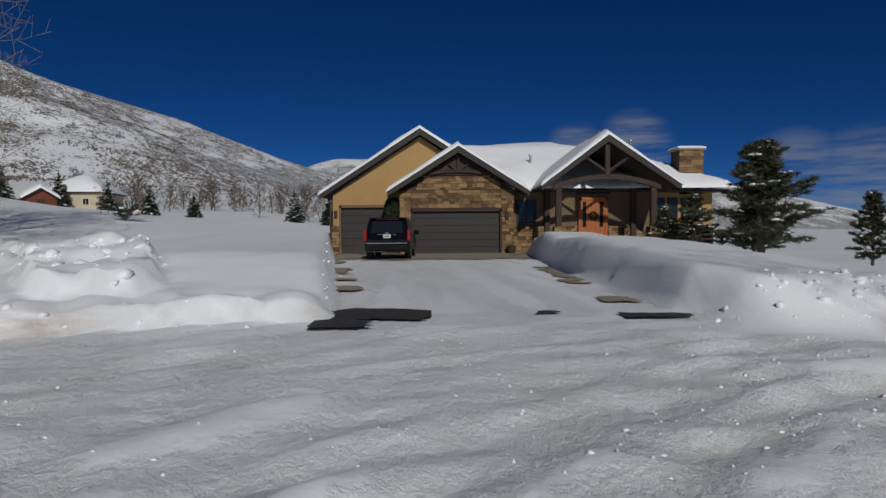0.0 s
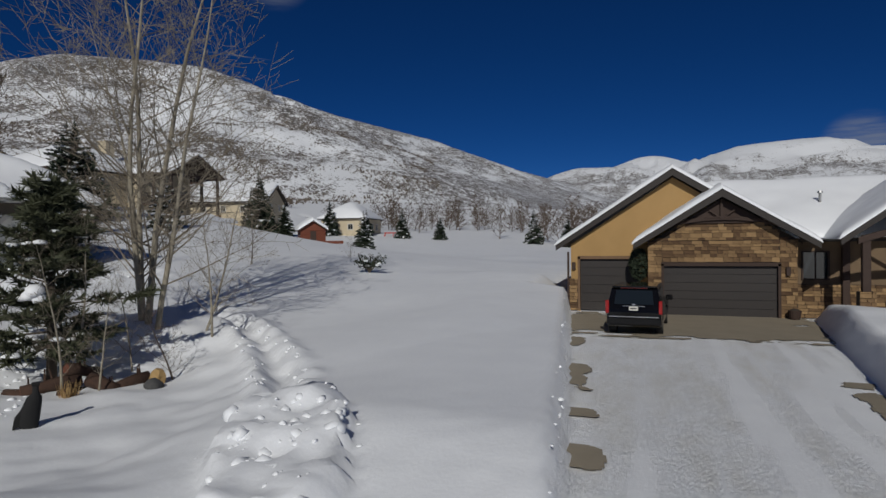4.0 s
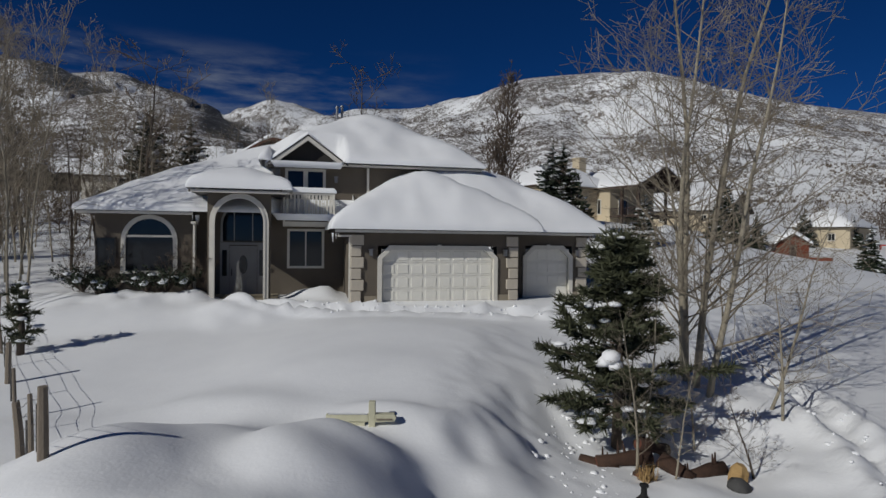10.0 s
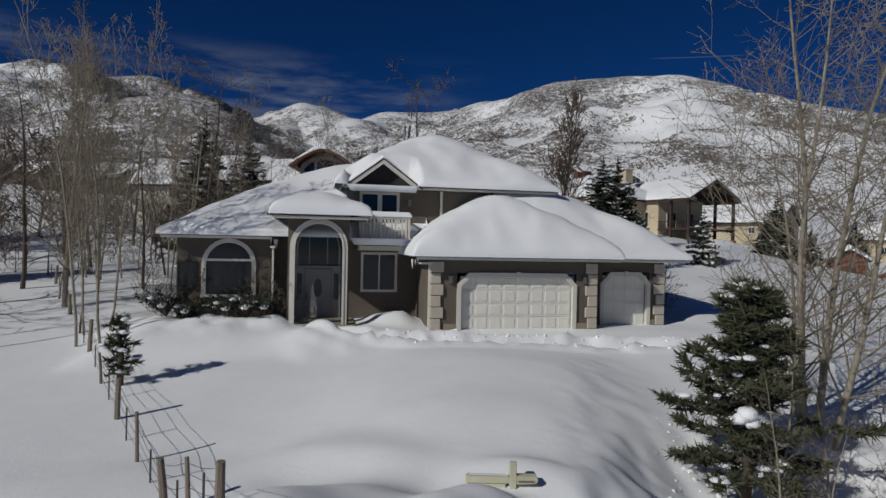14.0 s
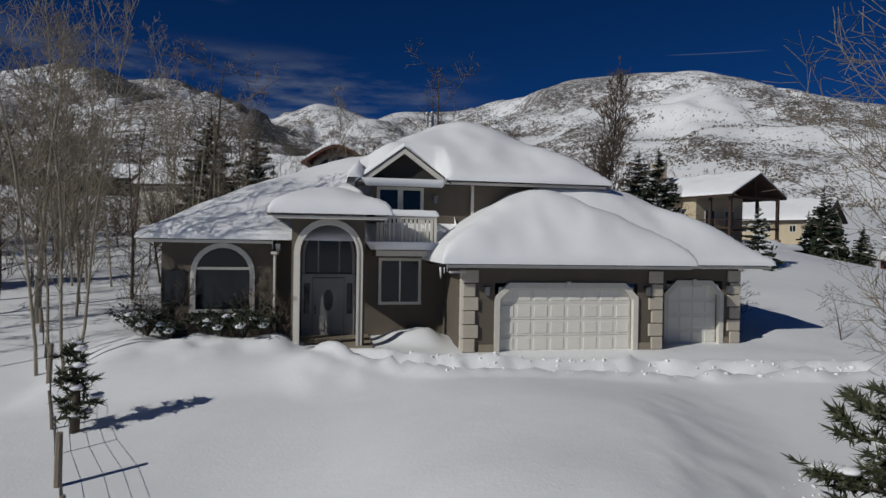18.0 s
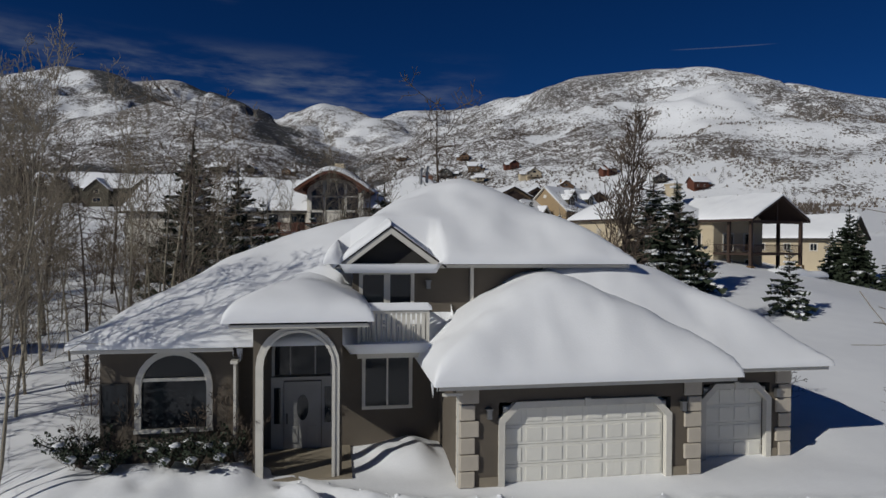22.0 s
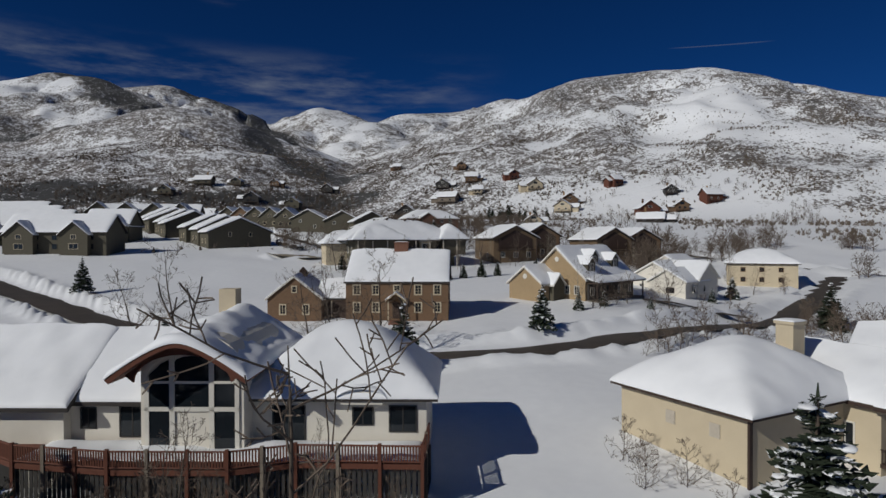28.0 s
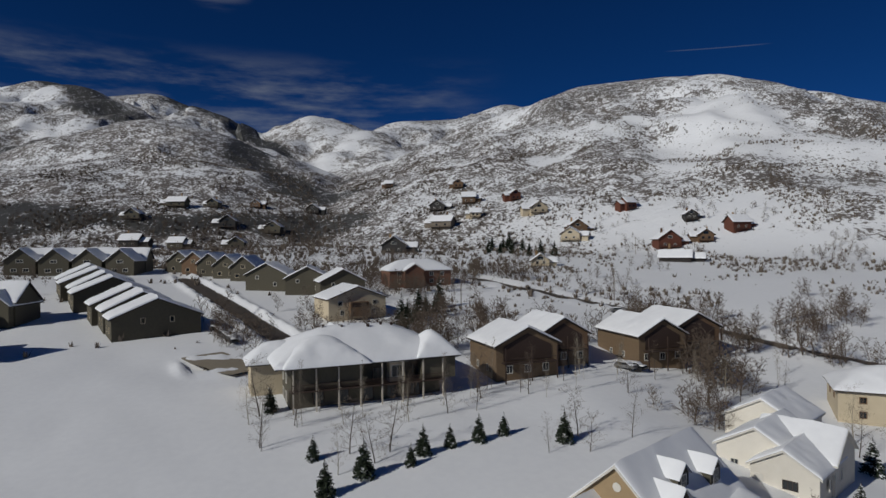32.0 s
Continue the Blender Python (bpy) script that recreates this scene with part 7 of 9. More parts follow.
def hill_house(k, x, y, w, d, eave, wall, rz):
    """A house on the slope: main gable, a lower cross wing, a deck on posts and a chimney."""
    kind = {"rust_wood": "red-brown log cabin", "cream": "pale hillside house", "grey_wood": "grey timber barn", "frieze": "dark hillside house", "olive": "olive hillside house", "brown_wood": "brown timber house"}[wall]
    h = home("small " + kind + " with a snowy gable roof", x, y, rz, None, "house", "houses on the hillside")
    along = "gy" if k % 3 else "gx"
    block(h, w, d, eave, w * 0.34 if along == "gy" else d * 0.40, along, wall, "timber", 1.0, 0.45, 161 + k, -3.0)
    side = 1 if k % 2 else -1
    block(h, w * 0.6, d * 0.7, eave * 0.72, d * 0.26, "gx", wall, "timber", 0.8, 0.45, 201 + k, -3.0, off=(side * w * 0.62, d * 0.12))
    for spec in lights(w - 2, 0.8, 1.5, 1.5, 2) + ([(-1.4, 1.4, eave + 0.1, eave + 1.7, 2, 1)] if along == "gy" else []):
        side_window(h, "s", d / 2 + 0.02, spec, "trim_white" if k % 2 else "frieze")
    deck = part("deck", boxes((-w / 2, w / 2, -d / 2 - 2.4, -d / 2, -0.2, 0.0)), "timber", h, "timber deck on posts")
    part("rail", boxes((-w / 2, w / 2, -d / 2 - 2.4, -d / 2 - 2.3, 0.85, 0.98)), "timber", deck)
    for e in (-1, 0, 1):
        part("post", boxes((e * (w / 2 - 0.15) - 0.12, e * (w / 2 - 0.15) + 0.12, -d / 2 - 2.4, -d / 2 - 2.16, -3.0, 0.98)), "timber", deck)
    part("chimney", boxes((-side * w * 0.2 - 0.5, -side * w * 0.2 + 0.5, 0.4, 1.4, eave, eave + w * 0.34 + 1.5)), "stone", h)


for k, (x, y, w, d, eave, wall, rz) in enumerate(hill):
    hill_house(k, x, y, w, d, eave, wall, rz)
plain_home("cream house at the far edge of the field", -60, 121, 100, 12, 9, 3.2, 2.8, "hip", "cream", "fascia", [("s", lights(9, 0.8, 1.2, 1.3, 3)), ("w", lights(7, 0.8, 1.2, 1.3, 2))], seed=201)
plain_home("cream stucco house with gable towards the field", -68, 94, 108, 11, 14, 4.6, 2.8, "gy", "cream", "fascia", [("s", lights(9, 3.2, 1.0, 1.1, 2) + lights(9, 0.6, 1.4, 1.4, 2)), ("w", lights(10, 2.8, 1.0, 1.1, 3))], seed=203)


# ---- trees and shrubs ----
def limb(bm, rnd, start, way, length, radius, depth, sides, curl=0.25, up=0.15, kids=6, spread=0.7, thin=0.006, inner=4):
    """One limb with its side shoots, bent a little, thinning to its tip."""
    d = Vector(way).normalized()
    if depth == 0 and thin > 0.03:
        # far trees: a twig is a plain sliver
        side = d.cross(Vector((rnd.uniform(-1, 1), rnd.uniform(-1, 1), rnd.uniform(-1, 1)))).normalized() * thin
        p = Vector(start)
        bm.faces.new([bm.verts.new(p - side), bm.verts.new(p + side), bm.verts.new(p + d * length)])
        return
    if depth == 1 and thin > 0.03:
        # far trees: a branch is one tapered blade with slivers off it
        side = d.cross(Vector((rnd.uniform(-1, 1), rnd.uniform(-1, 1), rnd.uniform(-1, 1)))).normalized() * max(radius, thin)
        p = Vector(start)
        tip = p + d * length + Vector((0, 0, up * 0.2 * length))
        bm.faces.new([bm.verts.new(p - side), bm.verts.new(p + side), bm.verts.new(tip + side * 0.4), bm.verts.new(tip - side * 0.4)])
        for k in range(kids):
            out = d.cross(Vector((rnd.uniform(-1, 1), rnd.uniform(-1, 1), rnd.uniform(-1, 1)))).normalized()
            limb(bm, rnd, p.lerp(tip, rnd.uniform(0.2, 0.98)), d * 0.6 + out * 0.8, length * rnd.uniform(0.3, 0.6), thin, 0, 3, curl, up, kids, spread, thin, inner)
        return
    pts, rad = [Vector(start)], [radius]
    n = (4 if inner > 2 else 2) if depth else 2
    for k in range(n):
        d = (d + Vector((rnd.uniform(-1, 1), rnd.uniform(-1, 1), rnd.uniform(-0.8, 1))) * curl * 0.5 + Vector((0, 0, up * 0.35))).normalized()
        pts.append(pts[-1] + d * length / n)
        rad.append(max(radius * (1 - 0.85 * (k + 1) / n), thin))
    tube(bm, pts, rad, sides)
    if depth <= 0:
        return
    for k in range(kids):
        u = rnd.uniform(0.22, 0.98)
        i = min(int(u * n), n - 1)
        p = pts[i].lerp(pts[i + 1], u * n - i)
        axis = (pts[i + 1] - pts[i]).normalized()
        side = axis.cross(Vector((rnd.uniform(-1, 1), rnd.uniform(-1, 1), rnd.uniform(-1, 1)))).normalized()
        limb(bm, rnd, p, axis * (1 - spread * 0.5) + side * spread, length * rnd.uniform(0.3, 0.6) * (1.15 - 0.5 * u), max(rad[i] * 0.5, thin), depth - 1, 3, curl, up, inner, spread, thin, inner)


def bare_tree_meshes(seed, height, girth, bark="bark_pale", spread=0.75, first=0.22, limbs=22, rise=0.5, up=0.2, lean=0.05, kids=6, reach=0.34, inner=4, thin=0.006):
    rnd = random.Random(seed)
    trunk, crown = bmesh.new(), bmesh.new()
    pts = [Vector((0, 0, -0.6))]
    d = Vector((rnd.uniform(-lean, lean), rnd.uniform(-lean, lean), 1))
    for k in range(8):
        d = (d + Vector((rnd.uniform(-0.08, 0.08), rnd.uniform(-0.08, 0.08), 0))).normalized()
        pts.append(pts[-1] + d * (height + 0.6) / 8)
    rad = [girth * (1 - 0.93 * k / 8) for k in range(9)]
    tube(trunk, pts, rad, 8 if thin < 0.03 else 4)
    for k in range(limbs):
        u = first + (0.99 - first) * (k + rnd.random()) / limbs
        i = min(int(u * 8), 7)
        p = pts[i].lerp(pts[i + 1], u * 8 - i)
        a = k * 2.4 + rnd.uniform(-0.6, 0.6)
        way = Vector((math.cos(a) * spread, math.sin(a) * spread, rnd.uniform(-0.25, 0.35) + rise))
        limb(crown, rnd, p, way, height * reach * (1.1 - 0.65 * u) * rnd.uniform(0.55, 1.3), max(rad[i] * 0.34, thin * 1.6), 2, 4 if thin < 0.03 else 3, 0.36, up, kids, 0.8, thin, inner)
    return finish("trunk", trunk, bark, shade=True), finish("crown", crown, "twig_pale" if bark == "bark_pale" else "twig")


def spray(bm, rnd, base, way, length, width, droop):
    """A conifer bough: a flat, ragged, drooping fan of needle sprigs."""
    way = Vector(way).normalized()
    side = way.cross(Vector((0, 0, 1))).normalized()
    n = 5
    mid = []
    for k in range(n + 1):
        u = k / n
        mid.append(Vector(base) + way * length * u + Vector((0, 0, -droop * u * u * length + rnd.uniform(-0.02, 0.02))))
    for k in range(n):
        u = (k + 0.3) / n
        for sg in (-1, 1):
            w = width * (1 - 0.75 * u) * rnd.uniform(0.7, 1.25)
            tip = mid[k] + way * length * 0.26 + side * sg * w + Vector((0, 0, -0.18 * w + rnd.uniform(-0.06, 0.04)))
            a, b = bm.verts.new(mid[k]), bm.verts.new(mid[k + 1])
            c = bm.verts.new(tip)
            m = bm.verts.new((mid[k] + tip) / 2 + Vector((0, 0, 0.10 * w)))
            bm.faces.new((a, m, b)), bm.faces.new((m, c, b))
            low = bm.verts.new((mid[k] + tip) / 2 + way * 0.05 - Vector((0, 0, 0.16 * length)))
            bm.faces.new((a, low, c))


def blob(bm, rnd, c, r, flat=0.5):
    """A rounded pillow of snow."""
    vs = []
    for i, (z, s) in enumerate(((-0.5, 0.75), (0.0, 1.0), (0.55, 0.8), (0.9, 0.35))):
        vs.append([bm.verts.new((c[0] + r * s * math.cos(a * math.pi / 4) * rnd.uniform(0.8, 1.2), c[1] + r * s * math.sin(a * math.pi / 4) * rnd.uniform(0.8, 1.2), c[2] + r * flat * z)) for a in range(8)])
    for p, q in zip(vs, vs[1:]):
        for k in range(8):
            bm.faces.new((p[k], p[(k + 1) % 8], q[(k + 1) % 8], q[k]))
    bm.faces.new(vs[-1]), bm.faces.new(list(reversed(vs[0])))


def spruce_meshes(seed, height, width, snow=0.3, layers=15, per=9):
    rnd = random.Random(seed)
    trunk, crown, caps = bmesh.new(), bmesh.new(), bmesh.new()
    tube(trunk, [(0, 0, -0.5), (0, 0, height * 0.5), (0, 0, height * 0.97)], [0.03 * height * 0.5 + 0.05, 0.012 * height + 0.02, 0.01], 7)
    for i in range(layers):
        u = i / layers
        z = height * (0.06 + 0.92 * u)
        r = width * (1 - u) ** 0.85 + 0.08
        for k in range(max(5, int(per * (1 - 0.45 * u)))):
            a = k * 2 * math.pi / per + i * 1.1 + rnd.uniform(-0.35, 0.35)
            ln = r * rnd.uniform(0.72, 1.15)
            way = Vector((math.cos(a), math.sin(a), 0.12 + 0.55 * u))
            spray(crown, rnd, (0, 0, z + rnd.uniform(-0.1, 0.1)), way, ln, ln * 0.42 + 0.06, 0.42 * (1 - 0.6 * u))
            if rnd.random() < snow:
                spray(caps, rnd, (way.x * ln * 0.18, way.y * ln * 0.18, z + 0.07), way, ln * rnd.uniform(0.55, 0.8), (ln * 0.42 + 0.06) * rnd.uniform(0.5, 0.95), 0.42 * (1 - 0.6 * u))
                if rnd.random() < 0.5:
                    v = rnd.uniform(0.4, 0.85)
                    p = way * ln * v
                    blob(caps, rnd, (p.x, p.y, z + p.z * 0.5 - 0.36 * ln * v * v * (1 - 0.6 * u) + 0.04), rnd.uniform(0.08, 0.2) * (0.5 + width / 2.2), rnd.uniform(0.35, 0.6))
    tube(crown, [(0, 0, height * 0.93), (0, 0, height * 1.02)], [0.05, 0.01], 5)
    return finish("trunk", trunk, "bark_dark"), finish("crown", crown, "needles"), finish("snow_clumps", caps, "snow", shade=True)


def plant(name, label, meshes, parts, m, group="", category="tree"):
    t = thing(name, label, category, m, group)
    for me, nm in zip(meshes, parts):
        part(nm, me, "snow", t, kind="stuff" if nm == "snow_clumps" else "")
    return t


BARE = [bare_tree_meshes(11 + k, 10.0, 0.105, "bark_pale" if k % 2 == 0 else "bark_dark", 0.85, 0.16, 24, 0.50, 0.16, 0.07, 5, 0.30) for k in range(4)]
ASPEN = [bare_tree_meshes(21 + k, 10.0, 0.078, "bark_pale", 0.9, 0.12, 34, 0.55, 0.22, 0.02, 6, 0.31, 4, 0.005) for k in range(3)]
SLIM = [bare_tree_meshes(26 + k, 10.0, 0.046, "bark_pale", 0.55, 0.22, 30, 0.85, 0.34, 0.03, 5, 0.22, 3, 0.007) for k in range(3)]
WIDE = [bare_tree_meshes(31 + k, 10.0, 0.14, "bark_dark", 0.95, 0.10, 20, 0.45, 0.16, 0.08, 5, 0.42, 3, 0.014) for k in range(3)]
FAR = [bare_tree_meshes(36 + k, 10.0, 0.15, "bark_dark", 0.8, 0.06, 18, 0.6, 0.2, 0.08, 4, 0.45, 5, 0.055) for k in range(4)]
POPLAR = bare_tree_meshes(41, 10.0, 0.17, "bark_dark", 0.42, 0.06, 62, 0.85, 0.45, 0.02, 6, 0.32, 4, 0.016)
SHRUB = [bare_tree_meshes(51 + k, 2.0, 0.03, "bark_dark", 0.9, 0.02, 16, 0.7, 0.3, 0.1, 4, 0.6, 3, 0.008) for k in range(2)]
SPRUCE = [spruce_meshes(61 + k, 6.0, 1.75, s, 19, 11) for k, s in enumerate((0.15, 0.3, 0.42))]
HEAVY = spruce_meshes(71, 5.0, 1.9, 0.75, 11, 9)

rnd = random.Random(5)


def put_bare(x, y, height, kinds=BARE, group="", name="bare_tree", label="leafless tree with pale thin branches", tilt=3):
    k = rnd.randrange(len(kinds))
    t = plant(name, label, kinds[k], ("trunk", "crown"), pose(x, y, zat(x, y), rnd.uniform(-tilt, tilt), rnd.uniform(-tilt, tilt), rnd.uniform(0, 360)), group)
    s = height / (2.0 if kinds is SHRUB else 10.0)
    t.scale = (s, s, s)
    return t


def put_spruce(x, y, height, kind=None, group="", wide=1.0, label="dark green spruce with snow on its boughs"):
    me = SPRUCE[rnd.randrange(3)] if kind is None else kind
    t = plant("spruce", label, me, ("trunk", "crown", "snow_clumps"), pose(x, y, zat(x, y), 0, 0, rnd.uniform(0, 360)), group)
    s = height / (5.0 if me is HEAVY else 6.0)
    t.scale = (s * wide, s * wide, s)
    return t


# aspens beside the grey house
for k, (x, y, hgt, rx, ry) in enumerate(((-12.55, 21.5, 15.5, 1, -1), (-12.2, 21.25, 14.5, -1, 1), (-11.75, 20.95, 15.5, -2.5, 3), (-11.2, 20.85, 13.0, -6, 6), (-9.7, 21.3, 6.0, -11, 12), (-13.1, 22.0, 10.0, 4, -5))):
    t = plant("aspen", "tall leafless aspen with a pale trunk" if hgt > 9 else "young leafless aspen leaning over the path", ASPEN[k % 3], ("trunk", "crown"), pose(x, y, zat(x, y), rx, ry, 0) @ pose(0, 0, 0, 0, 0, 77 * k), "aspens by the driveway bank")
    t.scale = (hgt / 10,) * 3
for x, y, hgt in ((-9.9, 16.5, 3.8), (-10.6, 17.4, 4.4), (-9.2, 17.0, 2.8), (-10.2, 18.9, 3.2)):
    put_bare(x, y, hgt, [BARE[0], BARE[2]], "saplings among the roots", "sapling", "thin leafless sapling rising by the pine", 8)
# two trees behind the turning circle, whose shadows fall across it
for x, y, hgt in ((14.6, -9.5, 14.0), (17.0, -8.5, 12.0)):
    put_bare(x, y, hgt, [BARE[0], BARE[2]], "trees behind the turning circle", "bare_tree", "tall leafless tree behind the turning circle")
# grove south of the grey house
grove = [(-40.5, 2.8, 14), (-37.6, 1.4, 13.5), (-48, 8.9, 14), (-45, 4, 12), (-43, -1, 13), (-39, -3.5, 12), (-47, -3, 13), (-52, 2, 14), (-50, -6, 12), (-55, 6, 13), (-57.7, 9, 13.5), (-49.7, 27.1, 15), (-53.2, 20.4, 13), (-50.5, 18, 10), (-47.5, 20.5, 9), (-46, 15.5, 11), (-56.8, 15.2, 9), (-60, 12, 11), (-62, 18, 9), (-64, 5, 12), (-59, 0, 12), (-66, 11, 10), (-71, 13, 11), (-68, 0, 13), (-58, -8, 13), (-45, -10, 12), (-36, -8, 11), (-52, 13, 12), (-57, 22, 9), (-60, 24, 8), (-63, 30, 7), (-55.5, 27.5, 8), (-66, 24, 7), (-48.5, 12.0, 11), (-54, 10, 12)]
for k, (x, y, hgt) in enumerate(grove):
    put_bare(x, y, hgt, (SLIM, BARE, WIDE)[k % 3], "leafless grove beside the grey house")
for x, y, hgt in ((-57.1, 19, 6.5), (-53.7, 23.8, 8.5), (-63.2, 10.9, 12), (-71.9, 11.3, 10), (-53, 13, 10), (-47, -7, 9), (-67, 17, 7), (-55.8, 21.3, 6.5), (-59, 16, 6)):
    put_spruce(x, y, hgt, HEAVY if hgt < 9 else SPRUCE[2], "spruces in the grove", 1.15)
# trees south of the fence whose shade falls on the porch side of the grey house
for x, y, hgt in ((-29.4, 3.2, 13.0), (-30.0, 2.3, 14.5), (-30.7, 3.4, 13.0), (-31.4, 2.5, 12.0)):
    put_bare(x, y, hgt, SLIM, "clump of slim trees by the fence", "bare_tree", "slim pale leafless tree in a clump by the fence", 5)
for x, y, hgt in ((-31.2, -2.0, 12), (-32.6, -3.0, 11)):
    put_bare(x, y, hgt, SLIM, "slim trees south of the fence", "bare_tree", "tall leafless tree south of the fence")
for _ in range(26):
    put_bare(rnd.uniform(-72, -36), rnd.uniform(-10, 22), rnd.uniform(1.2, 2.6), SHRUB, "undergrowth in the grove", "shrub", "low leafless shrub poking from the snow")
# behind and east of the grey house
t = plant("poplar", "upright leafless poplar with dense brown twigs", POPLAR, ("trunk", "crown"), pose(-34.2, 29.6, zat(-34.2, 29.6)))
t.scale = (1.2, 1.2, 1.28)
put_spruce(-44.6, 44.6, 8.8, SPRUCE[1], "spruces near the cream house", 1.2)
put_spruce(-42.6, 43.0, 4.6, HEAVY, "spruces near the cream house", 1.0)
put_spruce(-36.6, 46.6, 4.7, HEAVY, "spruces near the cream house", 0.95, "young spruce bowed under heavy snow")
put_spruce(-52.7, 50.2, 8.8, SPRUCE[2], "spruces near the cream house", 1.5)
put_bare(-43.4, 45.2, 6.5, WIDE, "", "bare_tree", "dense brown leafless tree beside the spruces")
for x, y in ((-66, 50.8), (-64, 51.2), (-61.5, 51.8), (-58, 51.5), (-62.5, 49.5), (-40, 33), (-27.5, 32), (-26, 30.5), (-30, 34), (-37.5, 28.6), (-39.5, 27.0), (-36.6, 32.6), (-34.2, 28.9), (-47.5, 38.6), (-50.5, 38.2), (-52.8, 41.6)):
    put_bare(x, y, rnd.uniform(1.6, 2.8), SHRUB, "shrubs by the house walls", "shrub", "leafless shrub half buried in snow")
# field north of the two near houses
for x, y, hgt in ((-50.5, 78.0, 7.5), (-53.5, 81.5, 9.0), (-48, 80, 5), (-57, 84, 6), (-60, 112, 7), (-47, 118, 6), (-40, 121, 5), (-55, 118, 5.5), (-22, 126, 7), (-15, 124, 6), (2, 108, 6), (5, 112, 5), (-30, 70, 4.5)):
    put_spruce(x, y, hgt, None, "spruces along the field")
for k in range(26):
    u = rnd.uniform(-12, 13.5)
    v = -3.4 - rnd.uniform(0.3, 3.2)
    x, y = -73.5 + u * 0.454 - v * 0.891, 25.55 + u * 0.891 + v * 0.454
    put_bare(x, y, rnd.uniform(1.6, 3.4), WIDE if k % 3 == 0 else SHRUB, "shrubs below the deck", "shrub", "tangled leafless shrub below the deck")
# between the arched house and the road
for x, y, hgt in ((-109.9, 26.5, 11), (-101.9, 22.6, 9), (-98.1, 45.9, 10), (-97.5, 38.5, 9), (-98.5, 41.0, 9), (-104, 47.5, 6), (-107.5, 46, 6), (-103, 44, 5.5), (-106, 42, 5)):
    put_bare(x, y, hgt * 1.1, WIDE, "street trees by the road", "bare_tree", "slender leafless tree by the road")
for x, y, hgt in ((-89.6, 45.2, 7.2), (-98.0, 67.0, 5.6), (-160, 13.2, 6), (-107.5, 25, 4), (-98.2, 124.2, 8), (-101, 128, 6), (-109.0, 86, 2.6), (-108, 80.5, 3.0), (-106.5, 93, 2.0), (-125, 134, 5), (-119, 121, 3)):
    put_spruce(x, y, hgt, SPRUCE[2] if hgt < 6 else SPRUCE[1], "spruces along the road", 1.0)
for x, y, hgt in ((-110, 81.5, 7), (-108.5, 83.5, 7.5), (-107.5, 98, 8), (-110.5, 92, 5), (-109.5, 97, 5), (-129, 138, 8), (-132, 142, 9), (-127, 143, 7), (-150, 140, 7), (-156, 120, 6), (-140, 106, 7), (-144, 100, 7), (-141, 93, 5), (-139, 98, 5), (-150.3, 74.8, 8), (-152, 70, 7), (-148, 72, 6), (-147, 67, 6), (-160, 88, 7), (-164, 96, 7), (-162, 104, 8), (-158, 60, 5), (-171, 62, 9), (-168, 60, 7), (-164, 66, 6), (-166, 84, 7), (-167, 97, 8)):
    put_bare(x, y, hgt, BARE if rnd.random() < 0.6 else WIDE, "leafless trees round the townhouses", "bare_tree", "slim leafless tree in the snow")
for x, y, hgt in ((-152.4, 65.4, 3.2), (-142.7, 64.3, 4.2), (-145.1, 69.6, 4.8), (-145.4, 75.7, 2.8), (-147.5, 78.3, 4.0), (-148.1, 82.4, 3.2), (-148.2, 86.8, 3.9), (-148.7, 91.0, 3.2), (-172, 63.7, 4.2), (-222.8, 107.6, 6.5), (-143, 97, 4.5)):
    put_spruce(x, y, hgt, SPRUCE[0], "row of small spruces in the field", 1.0, "small dark spruce in the snowfield")
for x, y in ((-226, 112), (-230, 116), (-232, 120), (-238, 124), (-218, 104), (-414, 258), (-408, 250), (-420, 262), (-404, 262), (-398, 246), (-412, 244), (-425, 252), (-390, 238), (-352, 232), (-350, 238), (-346, 244), (-372, 226), (-378, 222), (-366, 230)):
    put_spruce(x, y, rnd.uniform(6, 10), SPRUCE[0], "dark spruces in the thicket", 0.8)


for k in range(34):
    y = 62 + 100 * k / 34
    put_bare(rnd.uniform(-169, -158) + (6 if y > 130 else 0), y + rnd.uniform(-2, 2), rnd.uniform(4.5, 9), SLIM if k % 2 else BARE, "leafless trees round the townhouses", "bare_tree", "slim leafless tree in the snow")
for k in range(12):
    put_bare(-107 - rnd.uniform(0, 6), 84 + k * 1.5, rnd.uniform(1.6, 4.5), WIDE if k % 2 else SHRUB, "shrubs before the dormered house", "shrub", "leafless garden shrub in deep snow")
# brown thickets between the houses and the slope, each one object
def mesh_arrays(me):
    co = np.empty(len(me.vertices) * 3, np.float32)
    me.vertices.foreach_get("co", co)
    me.calc_loop_triangles()
    tri = np.empty(len(me.loop_triangles) * 3, np.int32)
    me.loop_triangles.foreach_get("vertices", tri)
    return co.reshape(-1, 3), tri.reshape(-1, 3)


FAR_ARRAYS = []
for trunk_me, crown_me in FAR:
    (v1, t1), (v2, t2) = mesh_arrays(trunk_me), mesh_arrays(crown_me)
    FAR_ARRAYS.append((np.concatenate([v1, v2]), np.concatenate([t1, t2 + len(v1)])))


